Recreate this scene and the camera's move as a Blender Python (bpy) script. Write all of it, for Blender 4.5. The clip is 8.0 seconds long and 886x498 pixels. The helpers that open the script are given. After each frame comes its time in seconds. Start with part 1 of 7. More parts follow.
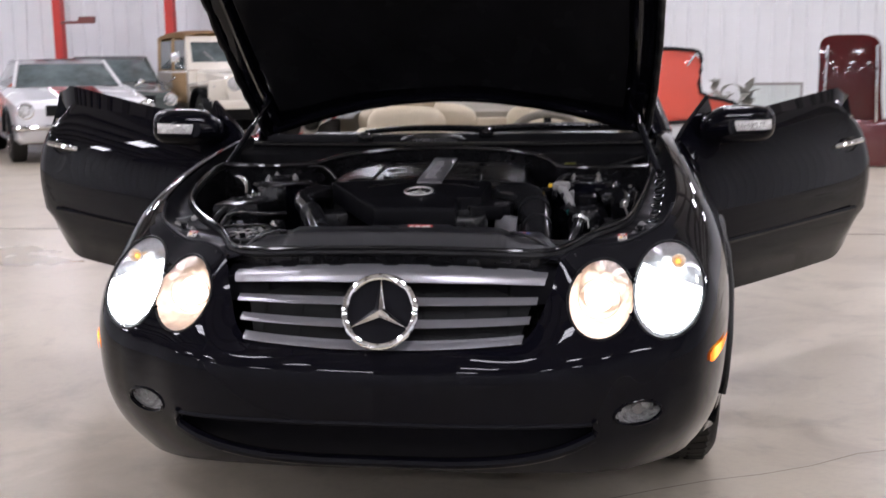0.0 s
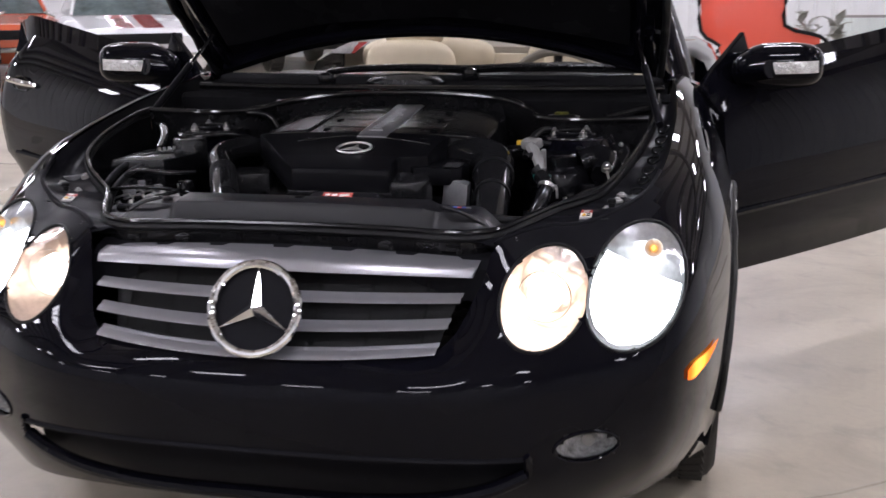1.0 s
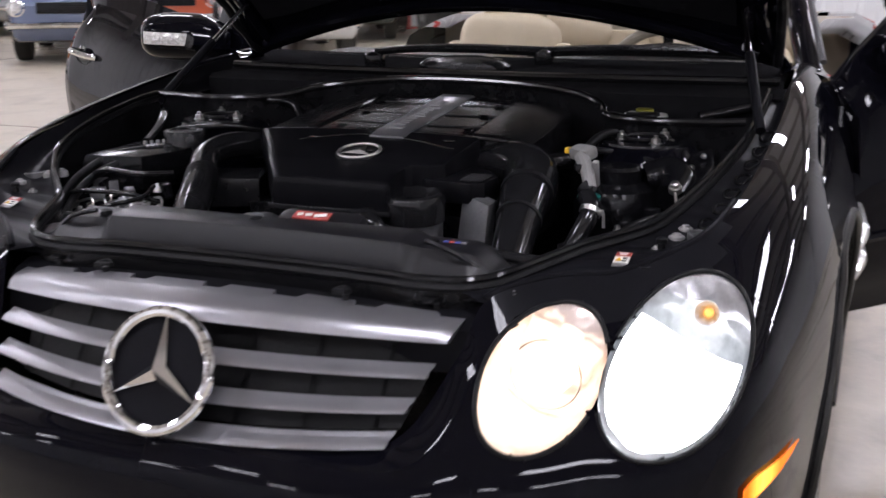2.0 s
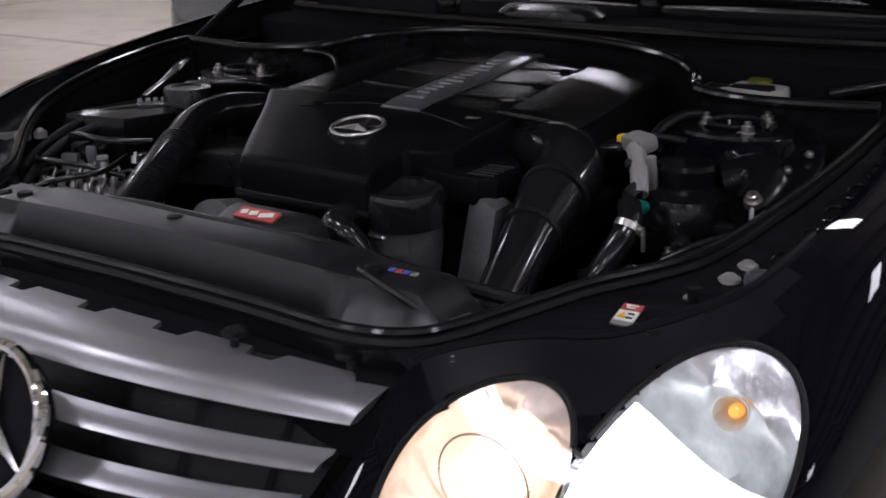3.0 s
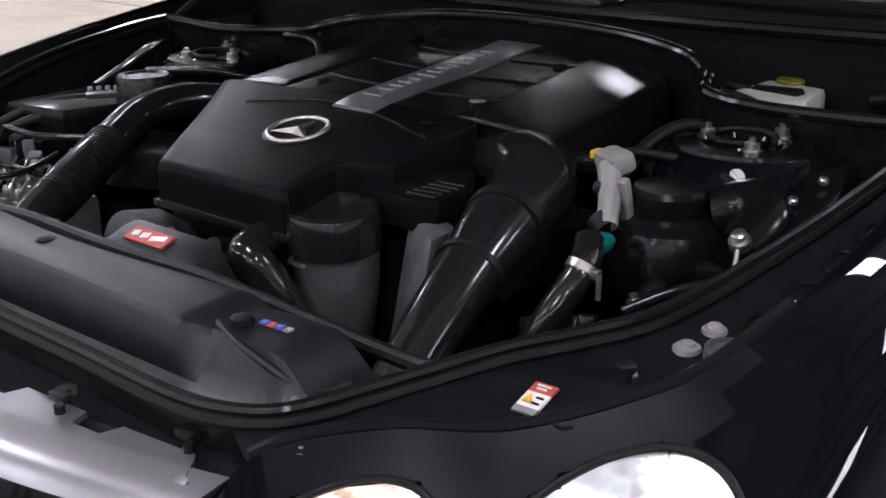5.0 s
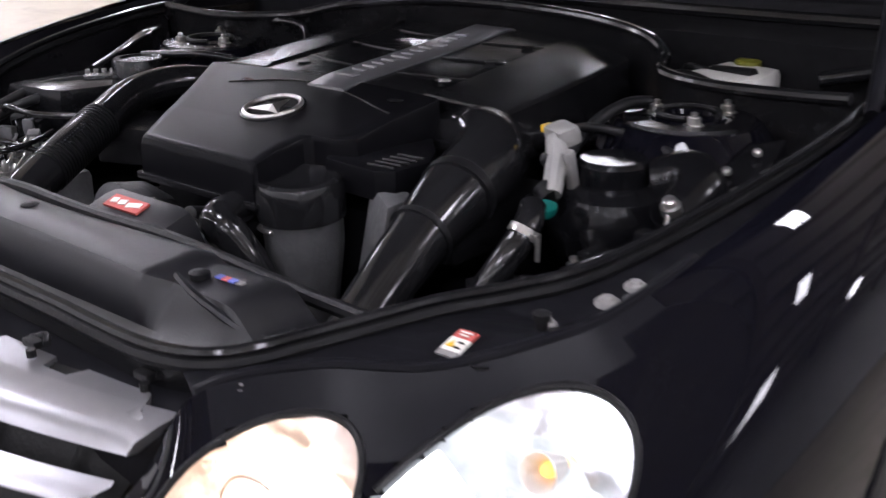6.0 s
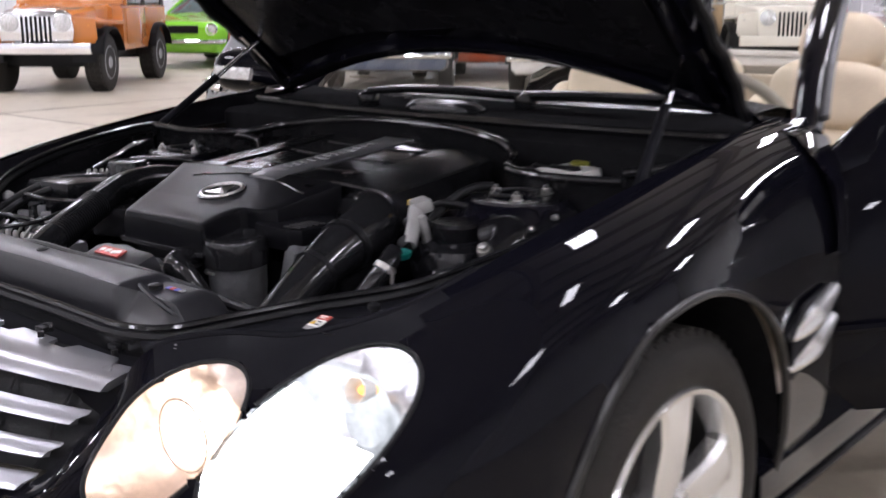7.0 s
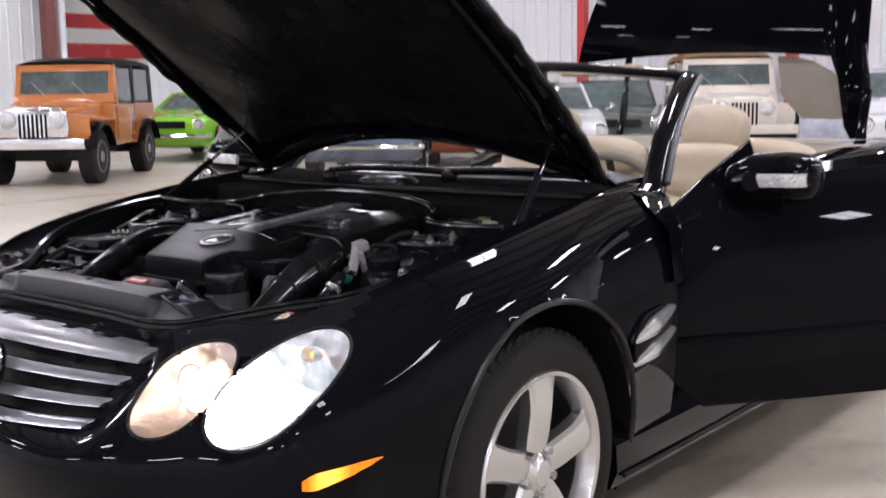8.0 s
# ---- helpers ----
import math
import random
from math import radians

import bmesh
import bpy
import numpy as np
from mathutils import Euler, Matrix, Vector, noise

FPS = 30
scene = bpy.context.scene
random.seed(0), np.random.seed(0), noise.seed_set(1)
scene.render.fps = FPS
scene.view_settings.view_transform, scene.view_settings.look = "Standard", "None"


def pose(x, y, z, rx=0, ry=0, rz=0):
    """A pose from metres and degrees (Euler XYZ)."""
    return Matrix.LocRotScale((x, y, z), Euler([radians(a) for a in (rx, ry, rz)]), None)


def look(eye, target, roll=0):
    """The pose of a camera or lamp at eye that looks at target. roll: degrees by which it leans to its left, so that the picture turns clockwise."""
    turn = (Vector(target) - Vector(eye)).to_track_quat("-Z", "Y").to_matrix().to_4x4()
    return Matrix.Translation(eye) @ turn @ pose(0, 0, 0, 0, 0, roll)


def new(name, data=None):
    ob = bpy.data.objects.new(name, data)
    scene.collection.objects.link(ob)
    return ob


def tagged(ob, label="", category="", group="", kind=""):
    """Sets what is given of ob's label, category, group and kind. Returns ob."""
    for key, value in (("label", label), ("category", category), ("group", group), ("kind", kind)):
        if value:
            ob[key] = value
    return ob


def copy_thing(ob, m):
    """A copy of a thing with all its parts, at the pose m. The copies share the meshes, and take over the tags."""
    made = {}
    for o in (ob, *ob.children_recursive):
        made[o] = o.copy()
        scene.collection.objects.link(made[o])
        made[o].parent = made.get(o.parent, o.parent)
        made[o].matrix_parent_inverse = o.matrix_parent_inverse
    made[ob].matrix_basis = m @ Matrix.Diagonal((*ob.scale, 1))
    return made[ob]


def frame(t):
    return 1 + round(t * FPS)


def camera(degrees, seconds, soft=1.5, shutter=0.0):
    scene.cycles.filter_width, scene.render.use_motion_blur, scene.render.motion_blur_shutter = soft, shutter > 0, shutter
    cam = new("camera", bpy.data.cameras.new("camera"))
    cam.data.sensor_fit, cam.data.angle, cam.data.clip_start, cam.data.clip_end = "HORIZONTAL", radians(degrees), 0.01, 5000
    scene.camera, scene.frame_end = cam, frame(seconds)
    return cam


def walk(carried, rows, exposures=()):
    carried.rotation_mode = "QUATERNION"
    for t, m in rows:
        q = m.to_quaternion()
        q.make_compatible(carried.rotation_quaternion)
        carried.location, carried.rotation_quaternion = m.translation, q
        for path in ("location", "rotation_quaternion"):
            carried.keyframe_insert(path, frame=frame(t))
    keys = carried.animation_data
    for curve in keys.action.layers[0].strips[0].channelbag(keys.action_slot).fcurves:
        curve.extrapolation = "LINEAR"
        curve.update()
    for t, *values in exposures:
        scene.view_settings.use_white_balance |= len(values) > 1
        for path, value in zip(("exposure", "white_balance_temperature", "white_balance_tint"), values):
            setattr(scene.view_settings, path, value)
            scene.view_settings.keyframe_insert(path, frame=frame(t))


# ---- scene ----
cam = camera(43.9, 8.0, shutter=0.6)
PATH = [
    (0, (0.493, -2.484, 1.219), (0.228, -0.531, 0.881), -0.8),
    (0.5, (0.646, -2.177, 1.209), (0.273, -0.257, 0.792), -1.2),
    (1, (0.766, -1.838, 1.206), (0.342, 0.063, 0.749), -0.6),
    (1.5, (0.821, -1.537, 1.198), (0.248, 0.315, 0.705), 0.0),
    (2, (0.912, -1.22, 1.195), (0.196, 0.578, 0.688), -0.3),
    (3.5, (1.001, -0.462, 1.184), (-0.142, 1.035, 0.511), -0.0),
    (4, (1.005, -0.368, 1.186), (-0.173, 1.099, 0.505), 0.1),
    (5.5, (1.045, -0.331, 1.184), (-0.125, 1.143, 0.506), -0.2),
    (6, (1.144, -0.348, 1.183), (-0.068, 1.086, 0.495), -0.5),
    (6.5, (1.36, -0.468, 1.189), (0.116, 0.986, 0.607), -0.7),
    (7, (1.65, -0.66, 1.203), (0.392, 0.83, 0.756), -0.2),
    (7.5, (1.961, -0.892, 1.217), (0.717, 0.628, 0.841), -0.7),
    (8, (2.238, -1.168, 1.22), (0.984, 0.364, 0.935), -0.8),
]
EXPOSURES = [(0, 0.0), (2.2, 0.0), (3.3, -0.85), (3.6, -0.95), (4.2, -0.9), (5.3, 0.5), (6.5, 0.55), (7.2, 0.25), (8.0, 0.1)]
walk(cam, [(t, look(eye, target, roll)) for t, eye, target, roll in PATH], EXPOSURES)

# ---- world and light ----
world = bpy.data.worlds.new("hall_world")
scene.world = world
world.use_nodes = True
world.node_tree.nodes["Background"].inputs[0].default_value = (0.8, 0.85, 0.9, 1)
world.node_tree.nodes["Background"].inputs[1].default_value = 0.02
LAMP_POWER = 56.0
HEADLIGHT_POWER = 20.0


# ---- materials ----
def material(name, color, rough=0.5, metal=0.0, vary=0.0, scale=6.0, bump=0.0, bump_scale=40.0, coat=0.0, color2=None,
             emit=None, power=0.0, spec=None, rough_vary=0.0):
    m = bpy.data.materials.new(name)
    m.use_nodes = True
    nt = m.node_tree
    b = nt.nodes["Principled BSDF"]
    b.inputs["Base Color"].default_value = (*color, 1)
    b.inputs["Roughness"].default_value = rough
    b.inputs["Metallic"].default_value = metal
    b.inputs["Coat Weight"].default_value = coat
    b.inputs["Coat Roughness"].default_value = 0.02
    if spec is not None:
        b.inputs["Specular IOR Level"].default_value = spec
    tc = nt.nodes.new("ShaderNodeTexCoord")
    if vary or color2:
        n1 = nt.nodes.new("ShaderNodeTexNoise")
        n1.inputs["Scale"].default_value = scale
        n1.inputs["Detail"].default_value = 8
        n1.inputs["Roughness"].default_value = 0.65
        nt.links.new(tc.outputs["Object"], n1.inputs["Vector"])
        mix = nt.nodes.new("ShaderNodeMix")
        mix.data_type = "RGBA"
        ramp = nt.nodes.new("ShaderNodeValToRGB")
        ramp.color_ramp.elements[0].position, ramp.color_ramp.elements[1].position = 0.3, 0.7
        nt.links.new(n1.outputs["Fac"], ramp.inputs["Fac"])
        nt.links.new(ramp.outputs["Color"], mix.inputs["Factor"])
        c2 = color2 or tuple(c * (1 - vary) for c in color)
        mix.inputs["A"].default_value, mix.inputs["B"].default_value = (*color, 1), (*c2, 1)
        nt.links.new(mix.outputs["Result"], b.inputs["Base Color"])
    if rough_vary:
        n2 = nt.nodes.new("ShaderNodeTexNoise")
        n2.inputs["Scale"].default_value = scale * 0.7
        n2.inputs["Detail"].default_value = 6
        nt.links.new(tc.outputs["Object"], n2.inputs["Vector"])
        mr = nt.nodes.new("ShaderNodeMapRange")
        mr.inputs["From Min"].default_value, mr.inputs["From Max"].default_value = 0.3, 0.7
        mr.inputs["To Min"].default_value, mr.inputs["To Max"].default_value = max(0.02, rough - rough_vary), min(1, rough + rough_vary)
        nt.links.new(n2.outputs["Fac"], mr.inputs["Value"])
        nt.links.new(mr.outputs["Result"], b.inputs["Roughness"])
    if bump:
        n3 = nt.nodes.new("ShaderNodeTexNoise")
        n3.inputs["Scale"].default_value = bump_scale
        n3.inputs["Detail"].default_value = 5
        nt.links.new(tc.outputs["Object"], n3.inputs["Vector"])
        bp = nt.nodes.new("ShaderNodeBump")
        bp.inputs["Strength"].default_value = bump
        bp.inputs["Distance"].default_value = 0.01
        nt.links.new(n3.outputs["Fac"], bp.inputs["Height"])
        nt.links.new(bp.outputs["Normal"], b.inputs["Normal"])
    if emit:
        b.inputs["Emission Color"].default_value = (*emit, 1)
        b.inputs["Emission Strength"].default_value = power
    return m


def glass_material(name, tint=(1, 1, 1), rough=0.0):
    m = bpy.data.materials.new(name)
    m.use_nodes = True
    nt = m.node_tree
    nt.nodes.remove(nt.nodes["Principled BSDF"])
    tr, gl, mx, fr = (nt.nodes.new("ShaderNode" + k) for k in ("BsdfTransparent", "BsdfGlossy", "MixShader", "Fresnel"))
    tr.inputs[0].default_value = (*tint, 1)
    gl.inputs["Roughness"].default_value = rough
    fr.inputs[0].default_value = 1.5
    nt.links.new(fr.outputs[0], mx.inputs[0])
    nt.links.new(tr.outputs[0], mx.inputs[1])
    nt.links.new(gl.outputs[0], mx.inputs[2])
    nt.links.new(mx.outputs[0], nt.nodes["Material Output"].inputs[0])
    return m


PAINT = material("black_paint", (0.003, 0.003, 0.005), 0.3, 0.0, coat=1.0, spec=0.0, rough_vary=0.05, scale=3)
nt = PAINT.node_tree
facing, lift = nt.nodes.new("ShaderNodeLayerWeight"), nt.nodes.new("ShaderNodeMapRange")
lift.inputs["From Min"].default_value, lift.inputs["From Max"].default_value = 0.30, 0.85
lift.inputs["To Min"].default_value, lift.inputs["To Max"].default_value = 1.215, 1.60
nt.links.new(facing.outputs["Facing"], lift.inputs["Value"])
nt.links.new(lift.outputs["Result"], nt.nodes["Principled BSDF"].inputs["Coat IOR"])
PLASTIC = material("black_plastic", (0.010, 0.010, 0.011), 0.26, vary=0.25, scale=30, bump=0.05, bump_scale=300, spec=0.32)
COVER = material("satin_black_plastic", (0.008, 0.008, 0.009), 0.24, vary=0.15, scale=25, spec=0.45)
COVERF = material("matt_black_plastic", (0.005, 0.005, 0.006), 0.30, vary=0.2, scale=25, bump=0.02, bump_scale=400, spec=0.055)
SHROUD = material("grey_black_plastic", (0.012, 0.012, 0.014), 0.36, vary=0.2, scale=20, bump=0.06, bump_scale=500, spec=0.32)
RUBBER = material("black_rubber", (0.009, 0.009, 0.010), 0.42, vary=0.3, scale=40, bump=0.1, bump_scale=200, spec=0.17)
GLOSSPIPE = material("glossy_black_hose", (0.010, 0.010, 0.011), 0.13, vary=0.2, scale=30, spec=0.4)
FELT = material("hood_lining_felt", (0.010, 0.010, 0.0115), 0.24, vary=0.4, scale=12, bump=0.5, bump_scale=9, spec=0.04, rough_vary=0.08)
CHROME = material("chrome", (0.85, 0.85, 0.86), 0.06, 1.0, rough_vary=0.03)
SILVER = material("silver_paint", (0.35, 0.35, 0.37), 0.33, 0.75, vary=0.1, scale=15)
ALU = material("cast_aluminium", (0.42, 0.42, 0.43), 0.42, 0.9, vary=0.35, scale=25, bump=0.15, bump_scale=150)
GREYCAST = material("grey_cast_metal", (0.14, 0.14, 0.145), 0.45, 0.4, vary=0.4, scale=18, bump=0.2, bump_scale=120)
ZINC = material("zinc_plated_steel", (0.52, 0.51, 0.49), 0.28, 0.95, vary=0.2, scale=60)
ALLOY = material("silver_alloy_wheel", (0.74, 0.74, 0.73), 0.25, 0.9)
# warm grey stands in for the floor mirrored in the arch flange
ARCHLIP = material("arch_edge_reflection_tint", (0.018, 0.017, 0.016), 0.35, vary=0.25, scale=18, spec=0.25)
# wheel metal darkened to hold the shade behind the spokes
SHADEMETAL = material("shade_darkened_metal", (0.045, 0.043, 0.042), 0.5, 0.5, vary=0.3, scale=20)
TYRE = material("tyre_rubber", (0.020, 0.018, 0.016), 0.7, vary=0.35, scale=22, bump=0.2, bump_scale=160, spec=0.25)
STRIP = material("brushed_grey_strip", (0.22, 0.22, 0.23), 0.30, 0.6, vary=0.15, scale=40)
WHITEPL = material("translucent_white_plastic", (0.66, 0.65, 0.62), 0.4, vary=0.15, scale=20)
GREYPL = material("light_grey_plastic", (0.22, 0.215, 0.21), 0.5, vary=0.2, scale=35, bump=0.1, bump_scale=300)
LEATHER = material("cream_leather", (0.60, 0.50, 0.365), 0.5, vary=0.14, scale=9, bump=0.18, bump_scale=220, rough_vary=0.08)
TAUPE = material("taupe_trim", (0.30, 0.26, 0.21), 0.6, vary=0.15, scale=10, bump=0.15, bump_scale=200)
GLASS = glass_material("clear_glass", (0.94, 0.97, 0.95))
LENS = glass_material("lamp_lens", (0.98, 0.98, 0.98))
DARKGLASS = material("dark_car_window", (0.03, 0.04, 0.042), 0.06, coat=0.5, color2=(0.14, 0.18, 0.18), scale=2.5)
REFLECTOR = material("lamp_reflector", (0.74, 0.75, 0.77), 0.32, 1.0, vary=0.5, scale=22, bump=0.25, bump_scale=30)
AMBER = material("lit_amber_lens", (0.7, 0.20, 0.02), 0.15, emit=(1.0, 0.22, 0.02), power=1.0, bump=0.3, bump_scale=90)
AMBERBULB = material("lit_amber_bulb", (0.9, 0.45, 0.1), 0.2, emit=(1.0, 0.50, 0.12), power=1.0)
PEACHREF = material("warm_lamp_reflector", (0.86, 0.74, 0.66), 0.34, 1.0, vary=0.35, scale=20, bump=0.3, bump_scale=30)
# facet glints put into the colour as a strong light and dark mottle
FOGREF = material("fog_reflector_painted_sparkle", (0.80, 0.80, 0.79), 0.16, 0.4, vary=0.75, scale=55, bump=1.0, bump_scale=70)
AMBERDIM = material("amber_bulb_cover", (0.40, 0.16, 0.03), 0.25, emit=(1.0, 0.32, 0.03), power=0.22)
XENON = material("lit_low_beam", (1, 1, 1), 0.3, emit=(0.93, 0.96, 1.0), power=HEADLIGHT_POWER)
WARMBULB = material("lit_inner_lamp", (1, 0.95, 0.9), 0.3, emit=(1.0, 0.88, 0.78), power=HEADLIGHT_POWER * 0.15)
# weak glow added to brighten the reflector bowl, no separate lamp
BOWLFILL = material("bowl_fill_glow", (1, 1, 1), 0.3, emit=(0.93, 0.96, 1.0), power=HEADLIGHT_POWER * 0.10)
INDICATOR = material("clear_ribbed_lens", (0.85, 0.85, 0.84), 0.15, 0.5, vary=0.5, scale=40, bump=0.8, bump_scale=90)
RED = material("red_label", (0.42, 0.075, 0.065), 0.5, vary=0.1, scale=30)
WHITE = material("white_label", (0.75, 0.74, 0.70), 0.5, vary=0.1, scale=30)
YELLOW = material("yellow_plastic", (0.75, 0.46, 0.02), 0.45, vary=0.15, scale=30)
OLIVE = material("yellow_green_cap", (0.16, 0.16, 0.02), 0.45, vary=0.2, scale=40)
TEAL = material("teal_cap", (0.0, 0.10, 0.085), 0.4, vary=0.2, scale=40)
BLUE = material("blue_label", (0.08, 0.11, 0.40), 0.5, vary=0.1, scale=30)

# hot spot of an unbuilt bulb painted along the lens into its glow
nt = AMBER.node_tree
axes, ramp, tc = (nt.nodes.new("ShaderNode" + k) for k in ("SeparateXYZ", "ValToRGB", "TexCoord"))
span = nt.nodes.new("ShaderNodeMapRange")
span.inputs["From Min"].default_value, span.inputs["From Max"].default_value = 0.19, 0.345
nt.links.new(tc.outputs["Object"], axes.inputs[0])
nt.links.new(axes.outputs["Y"], span.inputs["Value"])
nt.links.new(span.outputs["Result"], ramp.inputs["Fac"])
ramp.color_ramp.elements[0].color, ramp.color_ramp.elements[1].color = (1.0, 0.20, 0.01, 1), (0.62, 0.13, 0.01, 1)
bulb = ramp.color_ramp.elements.new(0.22)
bulb.color = (2.4, 1.15, 0.16, 1)
rest = ramp.color_ramp.elements.new(0.52)
rest.color = (1.0, 0.26, 0.015, 1)
nt.links.new(ramp.outputs["Color"], nt.nodes["Principled BSDF"].inputs["Emission Color"])

BROW = material("black_lamp_surround", (0.009, 0.009, 0.011), 0.3, vary=0.2, scale=20, spec=0.03)
COWL = material("matt_black_cowl", (0.013, 0.013, 0.014), 0.85, vary=0.3, scale=30, spec=0.0)
TANK = material("gloss_black_tank", (0.006, 0.006, 0.007), 0.19, vary=0.25, scale=30, spec=0.22)


def floor_material():
    m = material("sealed_concrete", (0.515, 0.460, 0.368), 0.36, color2=(0.39, 0.34, 0.262), scale=0.5, bump=0.03, bump_scale=60, rough_vary=0.12)
    nt = m.node_tree
    b = nt.nodes["Principled BSDF"]
    tc = nt.nodes.new("ShaderNodeTexCoord")
    last = b.inputs["Base Color"].links[0].from_socket
    for scale, lo, hi, tone, most in ((1.7, 0.50, 0.72, (0.24, 0.205, 0.16), 0.72), (5.5, 0.56, 0.74, (0.27, 0.24, 0.195), 0.55), (38, 0.45, 0.8, (0.33, 0.30, 0.25), 0.35)):
        n = nt.nodes.new("ShaderNodeTexNoise")
        n.inputs["Scale"].default_value = scale
        n.inputs["Detail"].default_value = 7
        n.inputs["Roughness"].default_value = 0.6
        n.inputs["Distortion"].default_value = 0.6
        nt.links.new(tc.outputs["Object"], n.inputs["Vector"])
        mr = nt.nodes.new("ShaderNodeMapRange")
        mr.inputs["From Min"].default_value, mr.inputs["From Max"].default_value = lo, hi
        mr.inputs["To Max"].default_value = most
        nt.links.new(n.outputs["Fac"], mr.inputs["Value"])
        mix = nt.nodes.new("ShaderNodeMix")
        mix.data_type = "RGBA"
        mix.inputs["B"].default_value = (*tone, 1)
        nt.links.new(mr.outputs["Result"], mix.inputs["Factor"])
        nt.links.new(last, mix.inputs["A"])
        last = mix.outputs["Result"]
    nt.links.new(last, b.inputs["Base Color"])
    return m


FLOOR = floor_material()
JOINT = material("floor_joint", (0.24, 0.215, 0.18), 0.8, vary=0.3, scale=8)
WALL = material("white_wall_sheet", (0.74, 0.75, 0.76), 0.5, vary=0.08, scale=0.8, rough_vary=0.1)
CEIL = material("white_ceiling_liner", (0.70, 0.70, 0.70), 0.6, vary=0.12, scale=0.6)
STEEL = material("dark_purlin_steel", (0.33, 0.31, 0.295), 0.6, vary=0.3, scale=3)
REDSTEEL = material("red_painted_steel", (0.52, 0.035, 0.025), 0.4, vary=0.2, scale=4, rough_vary=0.1)
BROWNSTEEL = material("red_oxide_steel", (0.20, 0.06, 0.05), 0.55, vary=0.3, scale=4)
TUBE = material("lit_fluorescent_panel", (1, 1, 1), 0.5, emit=(0.985, 0.962, 1.10), power=LAMP_POWER)


# ---- mesh tools ----
def part(name, bm, mat, parent=None, label="", sharp=35, loc=None):
    me = bpy.data.meshes.new(name)
    bmesh.ops.recalc_face_normals(bm, faces=bm.faces)
    bm.to_mesh(me)
    bm.free()
    me.materials.append(mat)
    for p in me.polygons:
        p.use_smooth = True
    me.set_sharp_from_angle(angle=radians(sharp))
    ob = new(name, me)
    if parent:
        ob.parent = parent
    if label:
        ob["label"] = label
    if loc:
        ob.location = loc
    return ob


def thing(name, label, category, group="", m=None, kind=""):
    ob = new(name)
    ob.empty_display_size = 0.1
    if m:
        ob.matrix_world = m
    return tagged(ob, label, category, group, kind)


def spline(pts, n=8, closed=False):
    """Catmull-Rom through the points, n steps a stretch."""
    p = [Vector(q) for q in pts]
    k = len(p)
    out = []
    for i in range(k if closed else k - 1):
        a, b, c, d = (p[(i + j) % k] if closed else p[min(max(i + j, 0), k - 1)] for j in (-1, 0, 1, 2))
        for j in range(n):
            t = j / n
            out.append(0.5 * ((2 * b) + (c - a) * t + (2 * a - 5 * b + 4 * c - d) * t * t + (3 * b - 3 * c + d - a) * t ** 3))
    if not closed:
        out.append(p[-1])
    return out


def loft(bm, rings, closed=False, cap=False):
    rows = [[bm.verts.new(v) for v in r] for r in rings]
    n = len(rows[0])
    for a, b in zip(rows, rows[1:]):
        for i in range(n if closed else n - 1):
            j = (i + 1) % n
            try:
                bm.faces.new((a[i], a[j], b[j], b[i]))
            except ValueError:
                pass
    if cap and closed:
        bm.faces.new(rows[0][::-1])
        bm.faces.new(rows[-1])
    return rows


def box(bm, c, s, m=None, bevel=0.0):
    r = bmesh.ops.create_cube(bm, size=1.0)
    vs = r["verts"]
    mat = Matrix.Translation(c) @ (m.to_4x4() if m else Matrix()) @ Matrix.Diagonal((*s, 1))
    bmesh.ops.transform(bm, matrix=mat, verts=vs)
    if bevel:
        es = {e for v in vs for e in v.link_edges}
        bmesh.ops.bevel(bm, geom=list(es), offset=bevel, segments=2, affect="EDGES", profile=0.6)


def tube(bm, pts, r, seg=10, n=6, closed=False, flat=1.0, up=(0, 0, 1)):
    """A round tube along a smooth line; r is a number or one for each point."""
    path = spline(pts, n, closed)
    k = len(path)
    radii = [r] * k if not isinstance(r, (list, tuple)) else [float(np.interp(i / n, range(len(r)), r)) for i in range(k)]
    rings = []
    for i, p in enumerate(path):
        d = (path[(i + 1) % k] if closed or i < k - 1 else p) - (path[i - 1] if closed or i else p)
        d = d.normalized() if d.length > 1e-9 else Vector((0, 0, 1))
        a = d.cross(Vector(up))
        a = a.normalized() if a.length > 1e-4 else d.cross(Vector((1, 0, 0))).normalized()
        b = a.cross(d)
        rings.append([p + radii[i] * (a * math.cos(2 * math.pi * j / seg) + b * flat * math.sin(2 * math.pi * j / seg)) for j in range(seg)])
    if closed:
        rings.append(rings[0])
    loft(bm, rings, True, cap=not closed)
    if closed:
        bmesh.ops.remove_doubles(bm, verts=bm.verts, dist=1e-6)


def rod(bm, p0, p1, r0, r1=None, seg=14):
    p0, p1 = Vector(p0), Vector(p1)
    d = (p1 - p0).normalized()
    a = d.orthogonal().normalized()
    b = d.cross(a)
    rings = [[p + r * (a * math.cos(2 * math.pi * j / seg) + b * math.sin(2 * math.pi * j / seg)) for j in range(seg)]
             for p, r in ((p0, r0), (p1, r0 if r1 is None else r1))]
    loft(bm, rings, True, cap=True)


def turned(bm, profile, centre, axis=(0, 0, 1), seg=24):
    """A lathe: profile rows of (radius, height along the axis)."""
    d = Vector(axis).normalized()
    a = d.orthogonal().normalized()
    b = d.cross(a)
    c = Vector(centre)
    rings = [[c + d * h + r * (a * math.cos(2 * math.pi * j / seg) + b * math.sin(2 * math.pi * j / seg)) for j in range(seg)] for r, h in profile]
    loft(bm, rings, True, cap=True)


